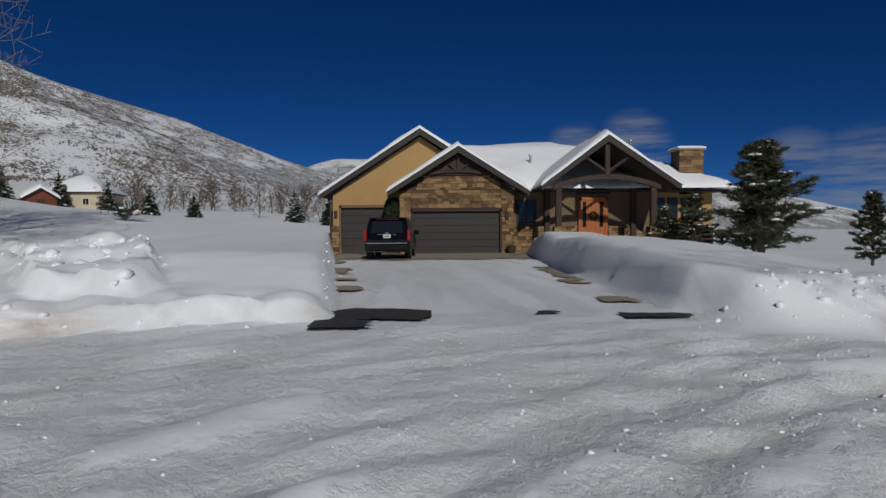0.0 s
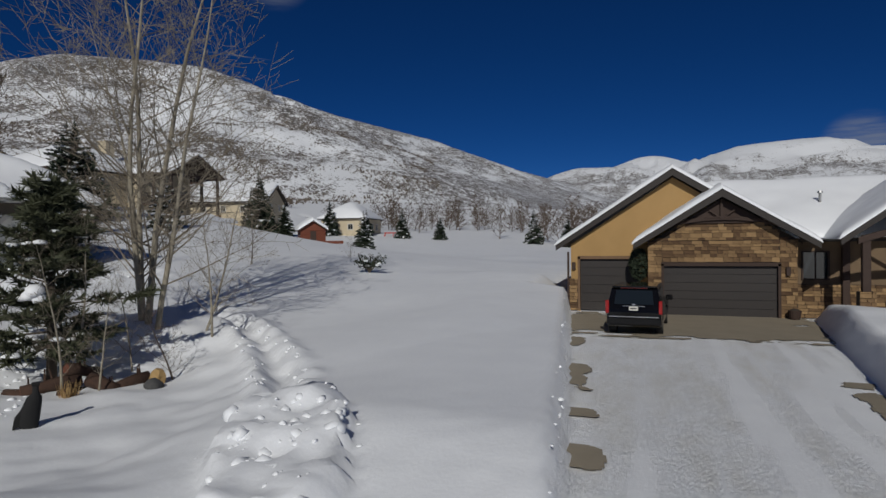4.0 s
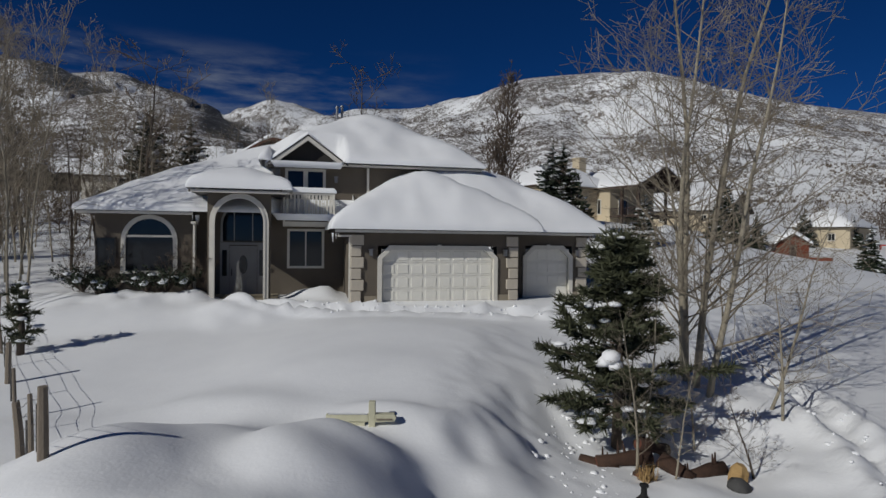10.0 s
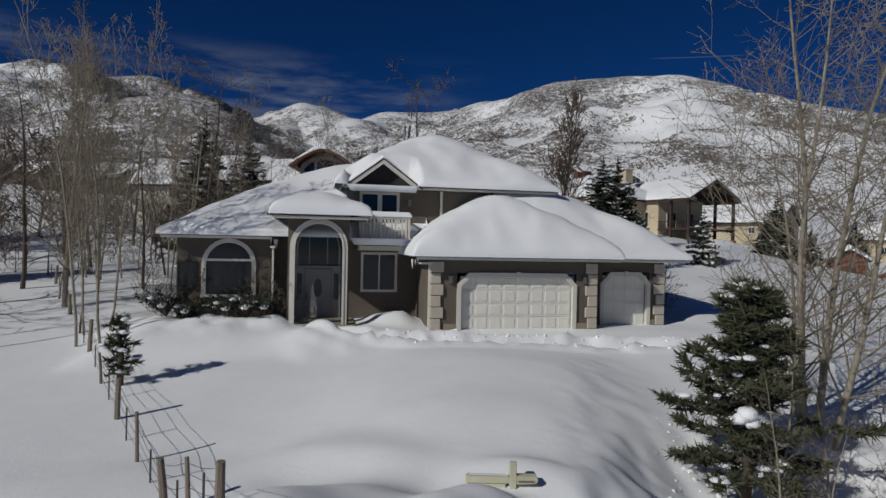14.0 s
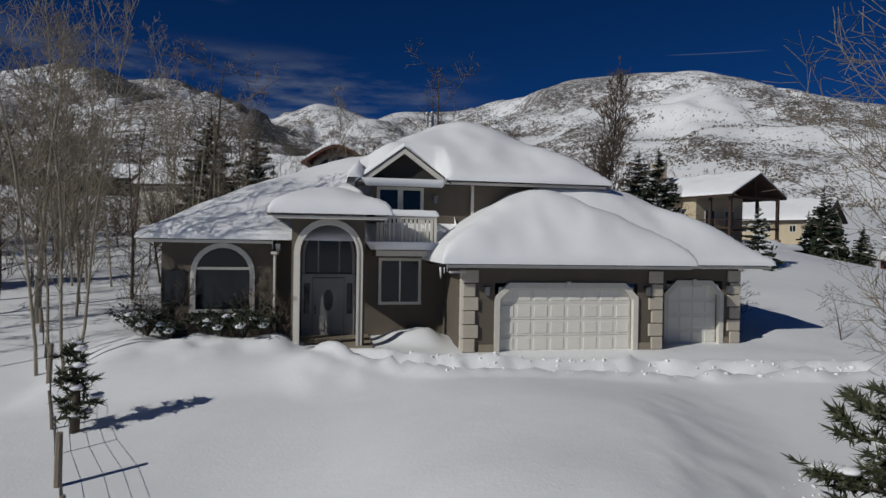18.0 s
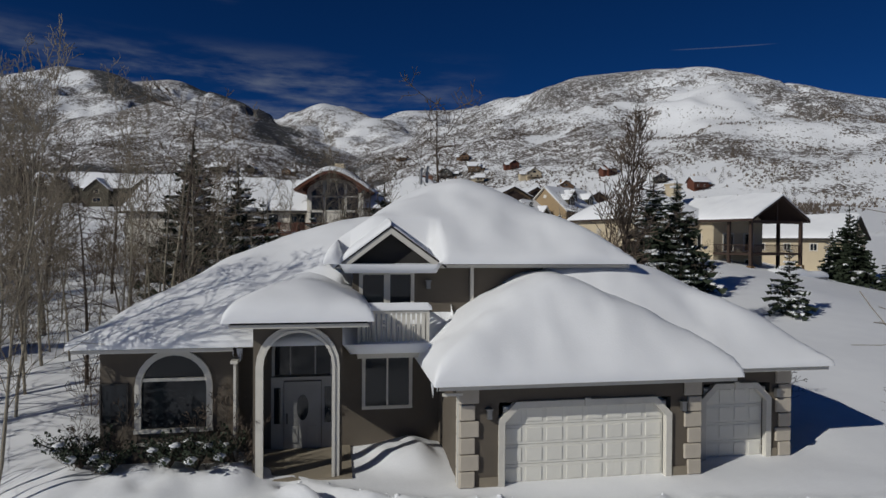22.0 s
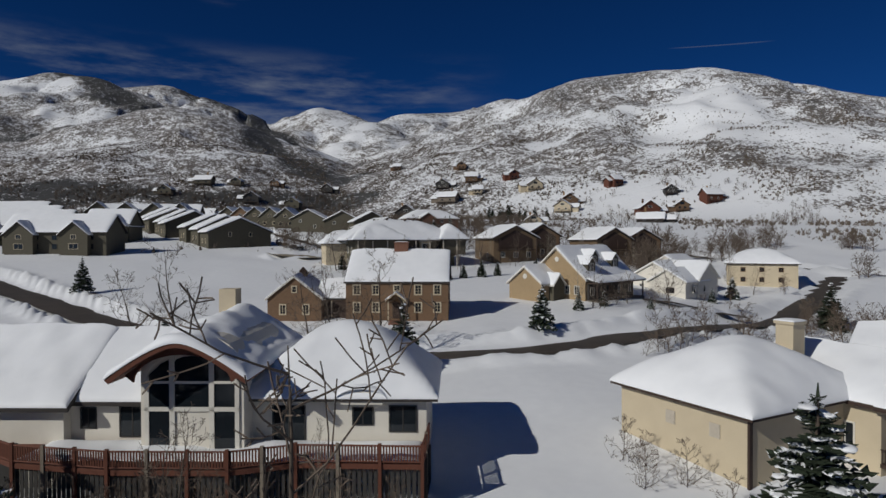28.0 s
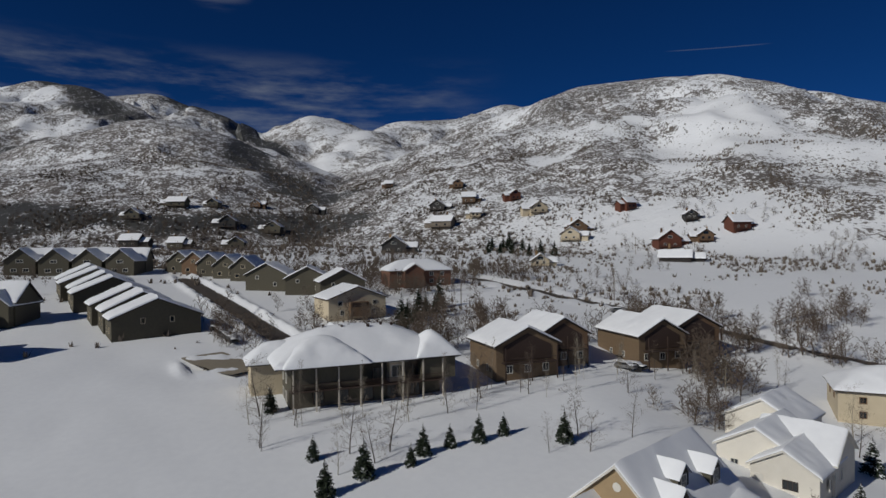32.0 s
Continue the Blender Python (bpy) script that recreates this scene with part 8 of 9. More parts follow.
def thicket(label, count, x0, x1, y0, y1, lo, hi, clear=(), gap=-0.02, seed=0):
    """Leafless trees scattered in clumps over a stretch of ground."""
    rg = np.random.RandomState(seed + count)
    x, y = rg.uniform(x0, x1, count * 6), rg.uniform(y0, y1, count * 6)
    ok = value_noise(x, y, 20, 17) > gap
    for a, b, r in clear:
        ok &= np.hypot(x - a, y - b) > r
    for line in (ROAD, SIDE_ROAD, UPPER_ROAD):
        ok &= from_line(x, y, line) > 5
    x, y = x[ok][:count], y[ok][:count]
    z, vs, ts, base = ground_z(x, y), [], [], 0
    for px, py, pz in zip(x, y, z):
        v, t = FAR_ARRAYS[rg.randint(4)]
        s, a = rg.uniform(lo, hi) / 10.0, rg.uniform(0, 6.28)
        c, q = math.cos(a) * s * rg.uniform(0.8, 1.35), math.sin(a) * s
        vs.append(np.stack([v[:, 0] * c - v[:, 1] * q + px, v[:, 0] * q + v[:, 1] * c + py, v[:, 2] * s + pz], 1))
        ts.append(t + base)
        base += len(v)
    me = grid_mesh("thicket", np.concatenate(vs), np.concatenate(ts), MAT["twig"], False)
    tagged(new("thicket", me), label, "trees", kind="stuff")


HOMES = [(a, b, 11) for a, b in ((-240, 97.5), (-283, 136), (-178, 79.5), (-175.5, 109.5), (-179.5, 120.5), (-175.8, 141.5), (-180.5, 156.5), (-292, 86), (-280, 96), (-268, 103), (-136.5, 158), (-125, 124), (-130, 134), (-60, 121), (-68, 94), (-346, 325), (-338, 347), (-335, 372), (-312, 211), (-293, 276), (-407, 306), (-411, 355), (-413, 179), (-400, 297), (-365, 365))]
HOMES += [(-177, 70, 14), (-177, 90, 14)]
thicket("leafless trees beyond the snowfield", 70, -75, -8, 124, 210, 5, 9, HOMES)
thicket("brown leafless thicket behind the lodge", 250, -330, -192, 96, 182, 3.5, 7.5, HOMES)
thicket("leafless trees behind the brown townhouses", 60, -212, -183, 92, 176, 4, 9, HOMES, seed=3)
thicket("low leafless oaks on the lower slope", 420, -440, -225, 110, 420, 2.0, 5.5, HOMES, 0.08)
thicket("leafless trees by the upper road", 120, -205, -128, 160, 240, 3.5, 7.5, HOMES, -0.1)
thicket("tall leafless trees near the yellow house", 55, -172, -126, 140, 182, 4, 8.5, HOMES, seed=5)
thicket("leafless garden trees near the white house", 26, -150, -116, 118, 150, 3, 6, HOMES + [(-120, 116, 13), (-126, 122, 13)])
thicket("leafless shrubs on the road banks", 70, -112, -82, 60, 132, 1.5, 5, HOMES + [(-116, 93, 13), (-109, 103, 9), (-98, 70, 5)])
thicket("small leafless trees along the townhouse street", 60, -252, -204, 60, 98, 2.5, 7.5, HOMES)
thicket("leafless trees between the snowy townhouses", 90, -430, -300, -40, 110, 3, 6.5, HOMES)
thicket("dark oak wood in the hollow", 430, -640, -545, -90, 200, 4, 8, HOMES, -0.3)
thicket("brown oaks between the hillside houses", 170, -520, -400, 20, 250, 3, 6.5, HOMES, 0.0)
thicket("brown leafless brush beside the fence", 55, -84, -52, -30, 9, 2.0, 4.5, [(-73, 25, 18)], -0.25, 2)
thicket("dark grove behind the arched house", 60, -110, -62, -40, 8, 6, 12, [(-73, 25, 18), (-84, 12, 14)])
# slim trees of the grove in front of the arched house
for _ in range(34):
    x, y = rnd.uniform(-67, -42), rnd.uniform(-8, 27)
    if math.hypot(x + 73, y - 25) > 15 and y < 27 + 0.9 * (x + 44) + 12 and math.hypot(x + 36, y - 12) > 9:
        put_bare(x, y, rnd.uniform(6, 11.5), SLIM if rnd.random() < 0.6 else BARE, "slim trees before the arched house", "bare_tree", "slim leafless tree in the snowy grove")
for x, y, hgt in ((-36.5, -3, 11), (-41, 6.5, 10), (-42.5, 9.5, 12), (-40.6, 5.0, 9), (-38.0, 2.8, 14), (-38.6, 2.2, 13), (-39.5, 1.0, 13), (-44, 6.5, 14), (-46, 2.0, 14), (-43.5, 11.5, 12), (-51, 7.5, 14)):
    put_bare(x, y, hgt, SLIM if rnd.random() < 0.7 else BARE, "slim trees before the arched house", "bare_tree", "slim leafless tree in the snowy grove")


def brush(count, seed, sample, size, name, label):
    """Oak scrub over the slopes: many small ragged tufts as one object."""
    rg = np.random.RandomState(seed)
    pts = sample(rg, count)
    v, f = [], []
    x, y = pts[:, 0], pts[:, 1]
    z = ground_z(x, y)
    for px, py, pz in zip(x, y, z):
        s = size * (0.35 + 1.5 * rg.uniform(0, 1) ** 2.2)
        for k in range(7):
            a, b = rg.uniform(0, 6.28), rg.uniform(0.15, 0.9)
            wx, wy = math.cos(a), math.sin(a)
            tip = (px + wx * s * b, py + wy * s * b, pz + s * rg.uniform(0.6, 1.15))
            w = s * 0.26
            i = len(v)
            v += [(px - wy * w + wx * s * b * 0.3, py + wx * w + wy * s * b * 0.3, pz - 0.2), (px + wy * w + wx * s * b * 0.3, py - wx * w + wy * s * b * 0.3, pz - 0.2), tip]
            f.append((i, i + 1, i + 2))
    me = grid_mesh(name, np.array(v), np.array(f), MAT["scrub"], False)
    return tagged(new(name, me), label, "scrub", kind="stuff")


def on_slopes(rg, n):
    x, y = rg.uniform(-900, -170, n * 8), rg.uniform(-120, 780, n * 8)
    b = np.maximum(brush_shade_density(x, y, ground_z(x, y)), 0.34 * smooth(200, 300, np.hypot(x, y))) * np.clip(7.0 * (fbm(x, y, 32, 4, 77) - 0.02), 0.02, 1.8)
    s = x * AHEAD[0] + y * AHEAD[1]
    b = b * smooth(190, 260, s) * (1 - smooth(650, 950, np.hypot(x, y)))
    r = x * ASIDE[0] + y * ASIDE[1]
    keep = (rg.uniform(0, 1, n * 8) < b) & (np.abs(r + 10) < 0.75 * s + 60)
    return np.stack([x[keep], y[keep]], 1)[:n]


def in_hollow(rg, n):
    s, r = rg.normal(470, 75, n), rg.uniform(-330, 30, n)
    return np.stack([s * AHEAD[0] + r * ASIDE[0], s * AHEAD[1] + r * ASIDE[1]], 1)


brush(26000, 3, on_slopes, 1.15, "hillside_scrub", "leafless oak brush scattered over the snowy slope")
brush(2600, 4, in_hollow, 1.7, "hollow_scrub", "dark thicket of leafless scrub oak in the hollow")


# ---- yard things between the two near houses ----
def snow_cap(parent, x, y, z, r, flat=0.6, seed=1):
    bm = bmesh.new()
    blob(bm, random.Random(seed), (x, y, z), r, flat)
    return part("snow_cap", bm, "snow", parent, shade=True)


def pine_tuft(bm, rnd, p, way, size):
    """A brush of long needles round the end of a twig."""
    way = Vector(way).normalized()
    for _ in range(18):
        d = (way * rnd.uniform(0.15, 1.0) + Vector((rnd.uniform(-1, 1), rnd.uniform(-1, 1), rnd.uniform(-0.7, 0.9))) * 0.85).normalized()
        s = d.cross(Vector((rnd.uniform(-1, 1), rnd.uniform(-1, 1), rnd.uniform(-1, 1)))).normalized() * 0.026
        q = Vector(p) + way * rnd.uniform(-0.16, 0.05)
        a, b, c = bm.verts.new(q - s), bm.verts.new(q + s), bm.verts.new(q + d * size * rnd.uniform(0.7, 1.2))
        bm.faces.new((a, b, c))


def pine_meshes(seed, height, width, boughs=50, load=0.28, tufts=19):
    rnd = random.Random(seed)
    trunk, wood, needles, caps = bmesh.new(), bmesh.new(), bmesh.new(), bmesh.new()
    tube(trunk, [(0, 0, -0.5), (0.06, 0.02, height * 0.4), (-0.02, 0.05, height * 0.75), (0.02, 0, height)], [0.13, 0.09, 0.05, 0.012], 8)
    for k in range(boughs):
        u = (k + rnd.random()) / boughs
        z = height * (0.14 + 0.84 * u)
        a = k * 2.4 + rnd.uniform(-0.5, 0.5)
        ln = width * min(1.0, 0.62 + 1.5 * u) * (1.10 - 0.95 * u) * rnd.uniform(0.45, 1.15)
        rise = rnd.uniform(-0.1, 0.35) + 0.5 * u
        pts = [Vector((0, 0, z))]
        d = Vector((math.cos(a), math.sin(a), rise)).normalized()
        for j in range(4):
            d = (d + Vector((rnd.uniform(-0.14, 0.14), rnd.uniform(-0.14, 0.14), rnd.uniform(-0.16, 0.08) + (0.12 if j > 1 else -0.06)))).normalized()
            pts.append(pts[-1] + d * ln / 4)
        tube(wood, pts, [0.03, 0.024, 0.018, 0.012, 0.008], 4)
        for j in range(tufts):
            v = rnd.uniform(0.28, 1.0) * 4
            i = min(int(v), 3)
            p = pts[i].lerp(pts[i + 1], v - i)
            side = Vector((rnd.uniform(-1, 1), rnd.uniform(-1, 1), rnd.uniform(-0.25, 0.45)))
            q = p + side * 0.30 * (1.2 - 0.12 * v)
            pine_tuft(needles, rnd, q, side * 0.7 + d, 0.25)
        pine_tuft(needles, rnd, pts[-1], d, 0.22)
        if rnd.random() < load:
            v = rnd.uniform(1.6, 3.4)
            i = int(v)
            p = pts[i].lerp(pts[i + 1], v - i)
            for _ in range(3):
                blob(caps, rnd, (p.x + rnd.uniform(-0.16, 0.16), p.y + rnd.uniform(-0.16, 0.16), p.z + 0.10 + rnd.uniform(0, 0.05)), rnd.uniform(0.08, 0.17), 0.5)
    return finish("trunk", trunk, "bark_dark", shade=True), finish("boughs", wood, "bark_dark"), finish("needles", needles, "pine_needles"), finish("snow_clumps", caps, "snow", shade=True)


def put_pine(x, y, meshes, height, base, label, wide=1.0, turn=0):
    t = thing("pine", label, "tree", pose(x, y, zat(x, y), 0, 0, turn))
    for me, nm in zip(meshes, ("trunk", "bough", "needles", "snow_clumps")):
        part(nm, me, "snow", t, kind="" if nm == "trunk" else "stuff")
    s = height / base
    t.scale = (s * wide, s * wide, s)
    return t


PINE = pine_meshes(81, 5.0, 2.45, 60, 0.45, 17)
YOUNG = pine_meshes(83, 2.2, 0.66, 15, 0.7, 4)
front_pine = put_pine(-11.3, 17.3, PINE, 5.3, 5.0, "bushy dark pine with snow clumps over fallen logs", 1.08, 0)
for x, y, z, r in ((0.52, -0.72, 2.30, 0.22), (0.60, -0.66, 2.14, 0.17), (0.44, -0.82, 2.20, 0.16), (0.85, -0.1, 1.75, 0.14)):
    snow_cap(front_pine, x, y, z, r, 1.0, int(r * 100) + int(z * 10))
put_pine(-24.5, 3.8, YOUNG, 2.3, 2.2, "small pine sapling bent under snow by the fence", 1.0, 70)
put_pine(17.7, 26.6, PINE, 4.5, 5.0, "broad dark pine beside the stone house", 1.3, 140)
put_pine(22.6, 27.2, PINE, 3.0, 5.0, "dark pine beyond the porch of the stone house", 0.85, 250)
for k, (x, y, hgt) in enumerate(((19.5, 30.5, 3.0), (15.9, 31.8, 2.0), (18.0, 33.5, 2.8), (20.8, 32.0, 2.6))):
    put_pine(x, y, PINE, hgt, 5.0, "young dark pine beside the porch steps", 1.2, 50 * k)


def log_pile():
    rnd = random.Random(91)
    rows = [(-10.1, 15.5, 0.08, 0.9, 0.16, 35, 4), (-9.7, 15.9, 0.24, 1.3, 0.17, 60, -6), (-8.8, 16.6, 0.18, 0.8, 0.21, 15, 24), (-8.4, 17.1, 0.14, 1.0, 0.17, 70, -12), (-9.2, 16.1, 0.05, 0.9, 0.17, 110, 10), (-9.5, 16.6, 0.5, 0.9, 0.16, 85, 18)]
    for x, y, up, ln, r, turn, tilt in rows:
        x, y = x - 0.7, y + 0.75
        bm = bmesh.new()
        path = [(-ln / 2, 0, 0), (-ln / 6, rnd.uniform(-0.05, 0.05), 0.03), (ln / 6, rnd.uniform(-0.05, 0.05), 0.02), (ln / 2, 0, 0)]
        tube(bm, path, [r * rnd.uniform(0.8, 1.1) for _ in range(4)], 9)
        t = thing("log", "old reddish-brown log lying under the pine", "log", pose(x, y, zat(x, y) + up - 0.12, 0, tilt, turn), "fallen logs under the pine")
        part("bark", bm, "log_bark", t, shade=True)
        for e in (-1, 1):
            end = bmesh.new()
            tube(end, [(e * ln / 2, 0, 0), (e * (ln / 2 + 0.012), 0, 0)], [r * 0.8, r * 0.78], 9)
            part("cut_end", end, "rust_wood", t, "rust-coloured cut end")
        for k in range(2):
            stub = bmesh.new()
            u = rnd.uniform(-0.35, 0.35) * ln
            tube(stub, [(u, 0, r * 0.6), (u + rnd.uniform(-0.1, 0.1), rnd.uniform(-0.15, 0.15), r + rnd.uniform(0.1, 0.3))], [0.04, 0.015], 5)
            part("broken_branch", stub, "log_bark", t)
    # a tuft of dead straw and two stones before them
    t = thing("grass_tuft", "dead straw-coloured grass tuft in the snow", "grass", pose(-9.5, 16.4, zat(-9.5, 16.4)))
    bm = bmesh.new()
    for _ in range(130):
        a, ln = rnd.uniform(0, 6.28), rnd.uniform(0.2, 0.5)
        p = Vector((rnd.uniform(-0.16, 0.16), rnd.uniform(-0.16, 0.16), -0.05))
        tip = p + Vector((math.cos(a) * 0.15, math.sin(a) * 0.15, ln))
        w = Vector((-math.sin(a), math.cos(a), 0)) * 0.012
        bm.faces.new([bm.verts.new(p - w), bm.verts.new(p + w), bm.verts.new(tip)])
    part("straw", bm, "straw", t, kind="stuff")
    for x, y, r, mat, lab, tall in ((-8.15, 17.7, 0.24, "rock_dark", "rounded dark grey rock on the snow", 0.75), (-8.5, 18.15, 0.2, "straw", "broken tan stump standing in the snow", 1.7)):
        t = thing("rock" if mat == "rock_dark" else "stump", lab, "rock" if mat == "rock_dark" else "stump", pose(x, y, zat(x, y) + 0.08, 0, 12, 30))
        bm = bmesh.new()
        bmesh.ops.create_icosphere(bm, subdivisions=2, radius=r)
        for v in bm.verts:
            v.co *= 1 + rnd.uniform(-0.14, 0.14)
            v.co.z *= tall
        part("body", bm, mat, t, shade=mat == "rock_dark")


log_pile()


def mail_cross():
    """Cream mail stand, sunk in snow: post, arms, a round newspaper holder and a dark box."""
    t = thing("mailbox_stand", "cream wooden mailbox stand sunk in deep snow", "mailbox", pose(-11.8, 10.8, -0.06, 0, 0, 62))
    part("post", boxes((-0.07, 0.07, -0.07, 0.07, -1.6, 0.0)), "cream_paint", t, bevel=0.012)
    part("cross_arm", boxes((-0.95, -0.071, -0.06, 0.06, -0.42, -0.27)), "cream_paint", t, bevel=0.012)
    bm = bmesh.new()
    prism(bm, [(0.071, -0.42), (0.46, -0.40), (0.50, -0.33), (0.46, -0.26), (0.071, -0.26)], -0.09, 0.09)
    part("mailbox", bm, "cream_paint", t, "cream mailbox with a rounded lid")
    part("flag", boxes((0.1, 0.42, -0.11, -0.095, -0.37, -0.34)), "grey_wood", t)
    bm = bmesh.new()
    prism(bm, [(-0.53 + 0.27 * math.cos(a * math.pi / 12), -0.72 + 0.22 * math.sin(a * math.pi / 12)) for a in range(13)], -0.1, 0.1)
    part("paper_holder", bm, "rubber", t, "dark half-round paper holder")
    part("brace", boxes((-0.9, -0.15, -0.05, 0.05, -0.60, -0.43)), "cream_paint", t)
    part("box", boxes((-0.14, 0.16, -0.14, 0.0, -0.78, -0.58)), "timber", t, "small dark wooden box")
    part("snow_cap", roof_field((-0.9, -0.1, -0.07, 0.07), lambda X, Y: -0.268 + 0 * X, 0.05, 0.1), "snow", t)


mail_cross()


def bird_cover():
    """A dark tarpaulin cloak over a bent stake."""
    x, y = -7.8, 14.3
    t = thing("hydrant_cover", "black draped cover on a stake in the snow", "cover", pose(x, y, zat(x, y), 0, 0, 60))
    bm = bmesh.new()
    rings = []
    for z, cx, w, d in ((-0.1, -0.02, 0.10, 0.08), (0.18, -0.06, 0.20, 0.11), (0.42, -0.03, 0.20, 0.12), (0.62, 0.04, 0.13, 0.10), (0.70, 0.06, 0.06, 0.06), (0.84, 0.06, 0.055, 0.05)):
        rings.append([bm.verts.new((cx + w * math.cos(k * math.pi / 5), d * math.sin(k * math.pi / 5), z + (0.10 * math.cos(k * math.pi / 5) if 0.1 < z < 0.5 else 0))) for k in range(10)])
    for p, q in zip(rings, rings[1:]):
        for k in range(10):
            bm.faces.new((p[k], p[(k + 1) % 10], q[(k + 1) % 10], q[k]))
    bm.faces.new(rings[-1])
    part("cover", bm, "rubber", t, shade=True)
    bm = bmesh.new()
    prism(bm, [(-0.34, 0.02), (-0.12, 0.10), (0.02, 0.60), (-0.10, 0.50), (-0.30, 0.24)], -0.05, 0.04)
    part("flap", bm, "rubber", t)
    part("cap", boxes((-0.01, 0.13, -0.06, 0.06, 0.84, 0.90)), "rubber", t, bevel=0.01)


bird_cover()


def fence():
    rnd = random.Random(93)
    line = [(-11.2, 5.1), (-12.9, 4.85), (-14.5, 4.6), (-18.1, 4.2), (-21.5, 3.75), (-25, 3.3), (-28.5, 2.8), (-32, 2.3), (-36, 1.75), (-39.9, 1.2), (-44, 0.5), (-48, -0.2)]
    f = thing("fence", "old wire fence with leaning weathered wooden posts", "fence", pose(0, 0, 0))
    tops = []
    for k, (x, y) in enumerate(line):
        z = zat(x, y)
        lx, ly, hgt = rnd.uniform(-0.12, 0.12), rnd.uniform(-0.12, 0.12), rnd.uniform(0.95, 1.25)
        bm = bmesh.new()
        tube(bm, [(x, y, z - 0.5), (x + lx * 0.5, y + ly * 0.5, z + hgt * 0.5), (x + lx, y + ly, z + hgt)], [0.085, 0.08, 0.07] if k % 2 == 0 else [0.05, 0.045, 0.04], 7)
        part("post", bm, "grey_wood", f)
        tops.append((Vector((x, y, z)), Vector((lx, ly, hgt))))
        if k + 1 < len(line):
            mx, my = (x + line[k + 1][0]) / 2, (y + line[k + 1][1]) / 2
            mz = zat(mx, my)
            bm = bmesh.new()
            tube(bm, [(mx, my, mz - 0.4), (mx + 0.03, my, mz + rnd.uniform(0.7, 0.95))], [0.022, 0.022], 5)
            part("stake", bm, "metal_dark", f, "thin steel stake")
    for h in (0.25, 0.5, 0.72, 0.9):
        for (p, a), (q, b) in zip(tops, tops[1:]):
            bm = bmesh.new()
            u, v = p + a * h, q + b * h
            tube(bm, [u, (u + v) / 2 - Vector((0, 0, 0.05)), v], [0.006, 0.006, 0.006], 3)
            part("wire", bm, "metal_dark", f)
    return f


fence()


def dark_shrub(x, y, size):
    rnd = random.Random(95)
    t = thing("shrub", "dark evergreen shrub with snow between its twigs", "shrub", pose(x, y, zat(x, y)))
    wood, leaf, caps = bmesh.new(), bmesh.new(), bmesh.new()
    for k in range(26):
        a, r = rnd.uniform(0, 6.28), rnd.uniform(0.2, 1.0) * size
        tip = Vector((math.cos(a) * r, math.sin(a) * r, rnd.uniform(0.5, 1.0) * size * 0.85))
        tube(wood, [(0, 0, 0), tip * 0.5 + Vector((0, 0, 0.1)), tip], [0.03, 0.02, 0.01], 4)
        for _ in range(34):
            p = tip * rnd.uniform(0.5, 1.05) + Vector((rnd.uniform(-1, 1), rnd.uniform(-1, 1), rnd.uniform(-1, 1))) * 0.13
            u = Vector((rnd.uniform(-1, 1), rnd.uniform(-1, 1), rnd.uniform(-1, 1))) * 0.05
            w = Vector((rnd.uniform(-1, 1), rnd.uniform(-1, 1), rnd.uniform(-1, 1))) * 0.05
            leaf.faces.new([leaf.verts.new(p - u), leaf.verts.new(p + w), leaf.verts.new(p + u), leaf.verts.new(p - w)])
        if k % 4 == 0:
            blob(caps, rnd, tip * 0.7, 0.16, 0.6)
    part("stem", wood, "bark_dark", t, kind="stuff")
    part("foliage", leaf, "needles", t, kind="stuff")
    part("snow_clumps", caps, "snow", t, kind="stuff", shade=True)


dark_shrub(-12.1, 37.1, 1.15)
dark_shrub(-29.7, 8.0, 1.05)
dark_shrub(-29.2, 9.5, 1.0)
dark_shrub(-30.2, 6.4, 0.9)
dark_shrub(-30.75, 5.6, 1.35)
dark_shrub(-29.35, 8.75, 1.4)
for x, y, hgt in ((-30.5, 6.3, 1.9), (-29.8, 8.8, 1.7), (-29.3, 9.9, 2.1), (-30.9, 5.4, 1.5), (-28.9, 10.1, 1.5)):
    put_bare(x, y, hgt, SHRUB, "shrubs under the arched window", "shrub", "leafless brown shrub under the arched window")
for x, y, hgt in ((-18.0, 34.2, 2.9), (-15.8, 41.6, 1.7), (-9.2, 21.0, 4.2), (-8.4, 18.6, 2.2), (-21.5, 31.5, 2.2)):
    put_bare(x, y, hgt, [BARE[0]] if hgt > 4 else WIDE, "saplings on the snowfield", "sapling", "thin leafless sapling standing in deep snow", 8)


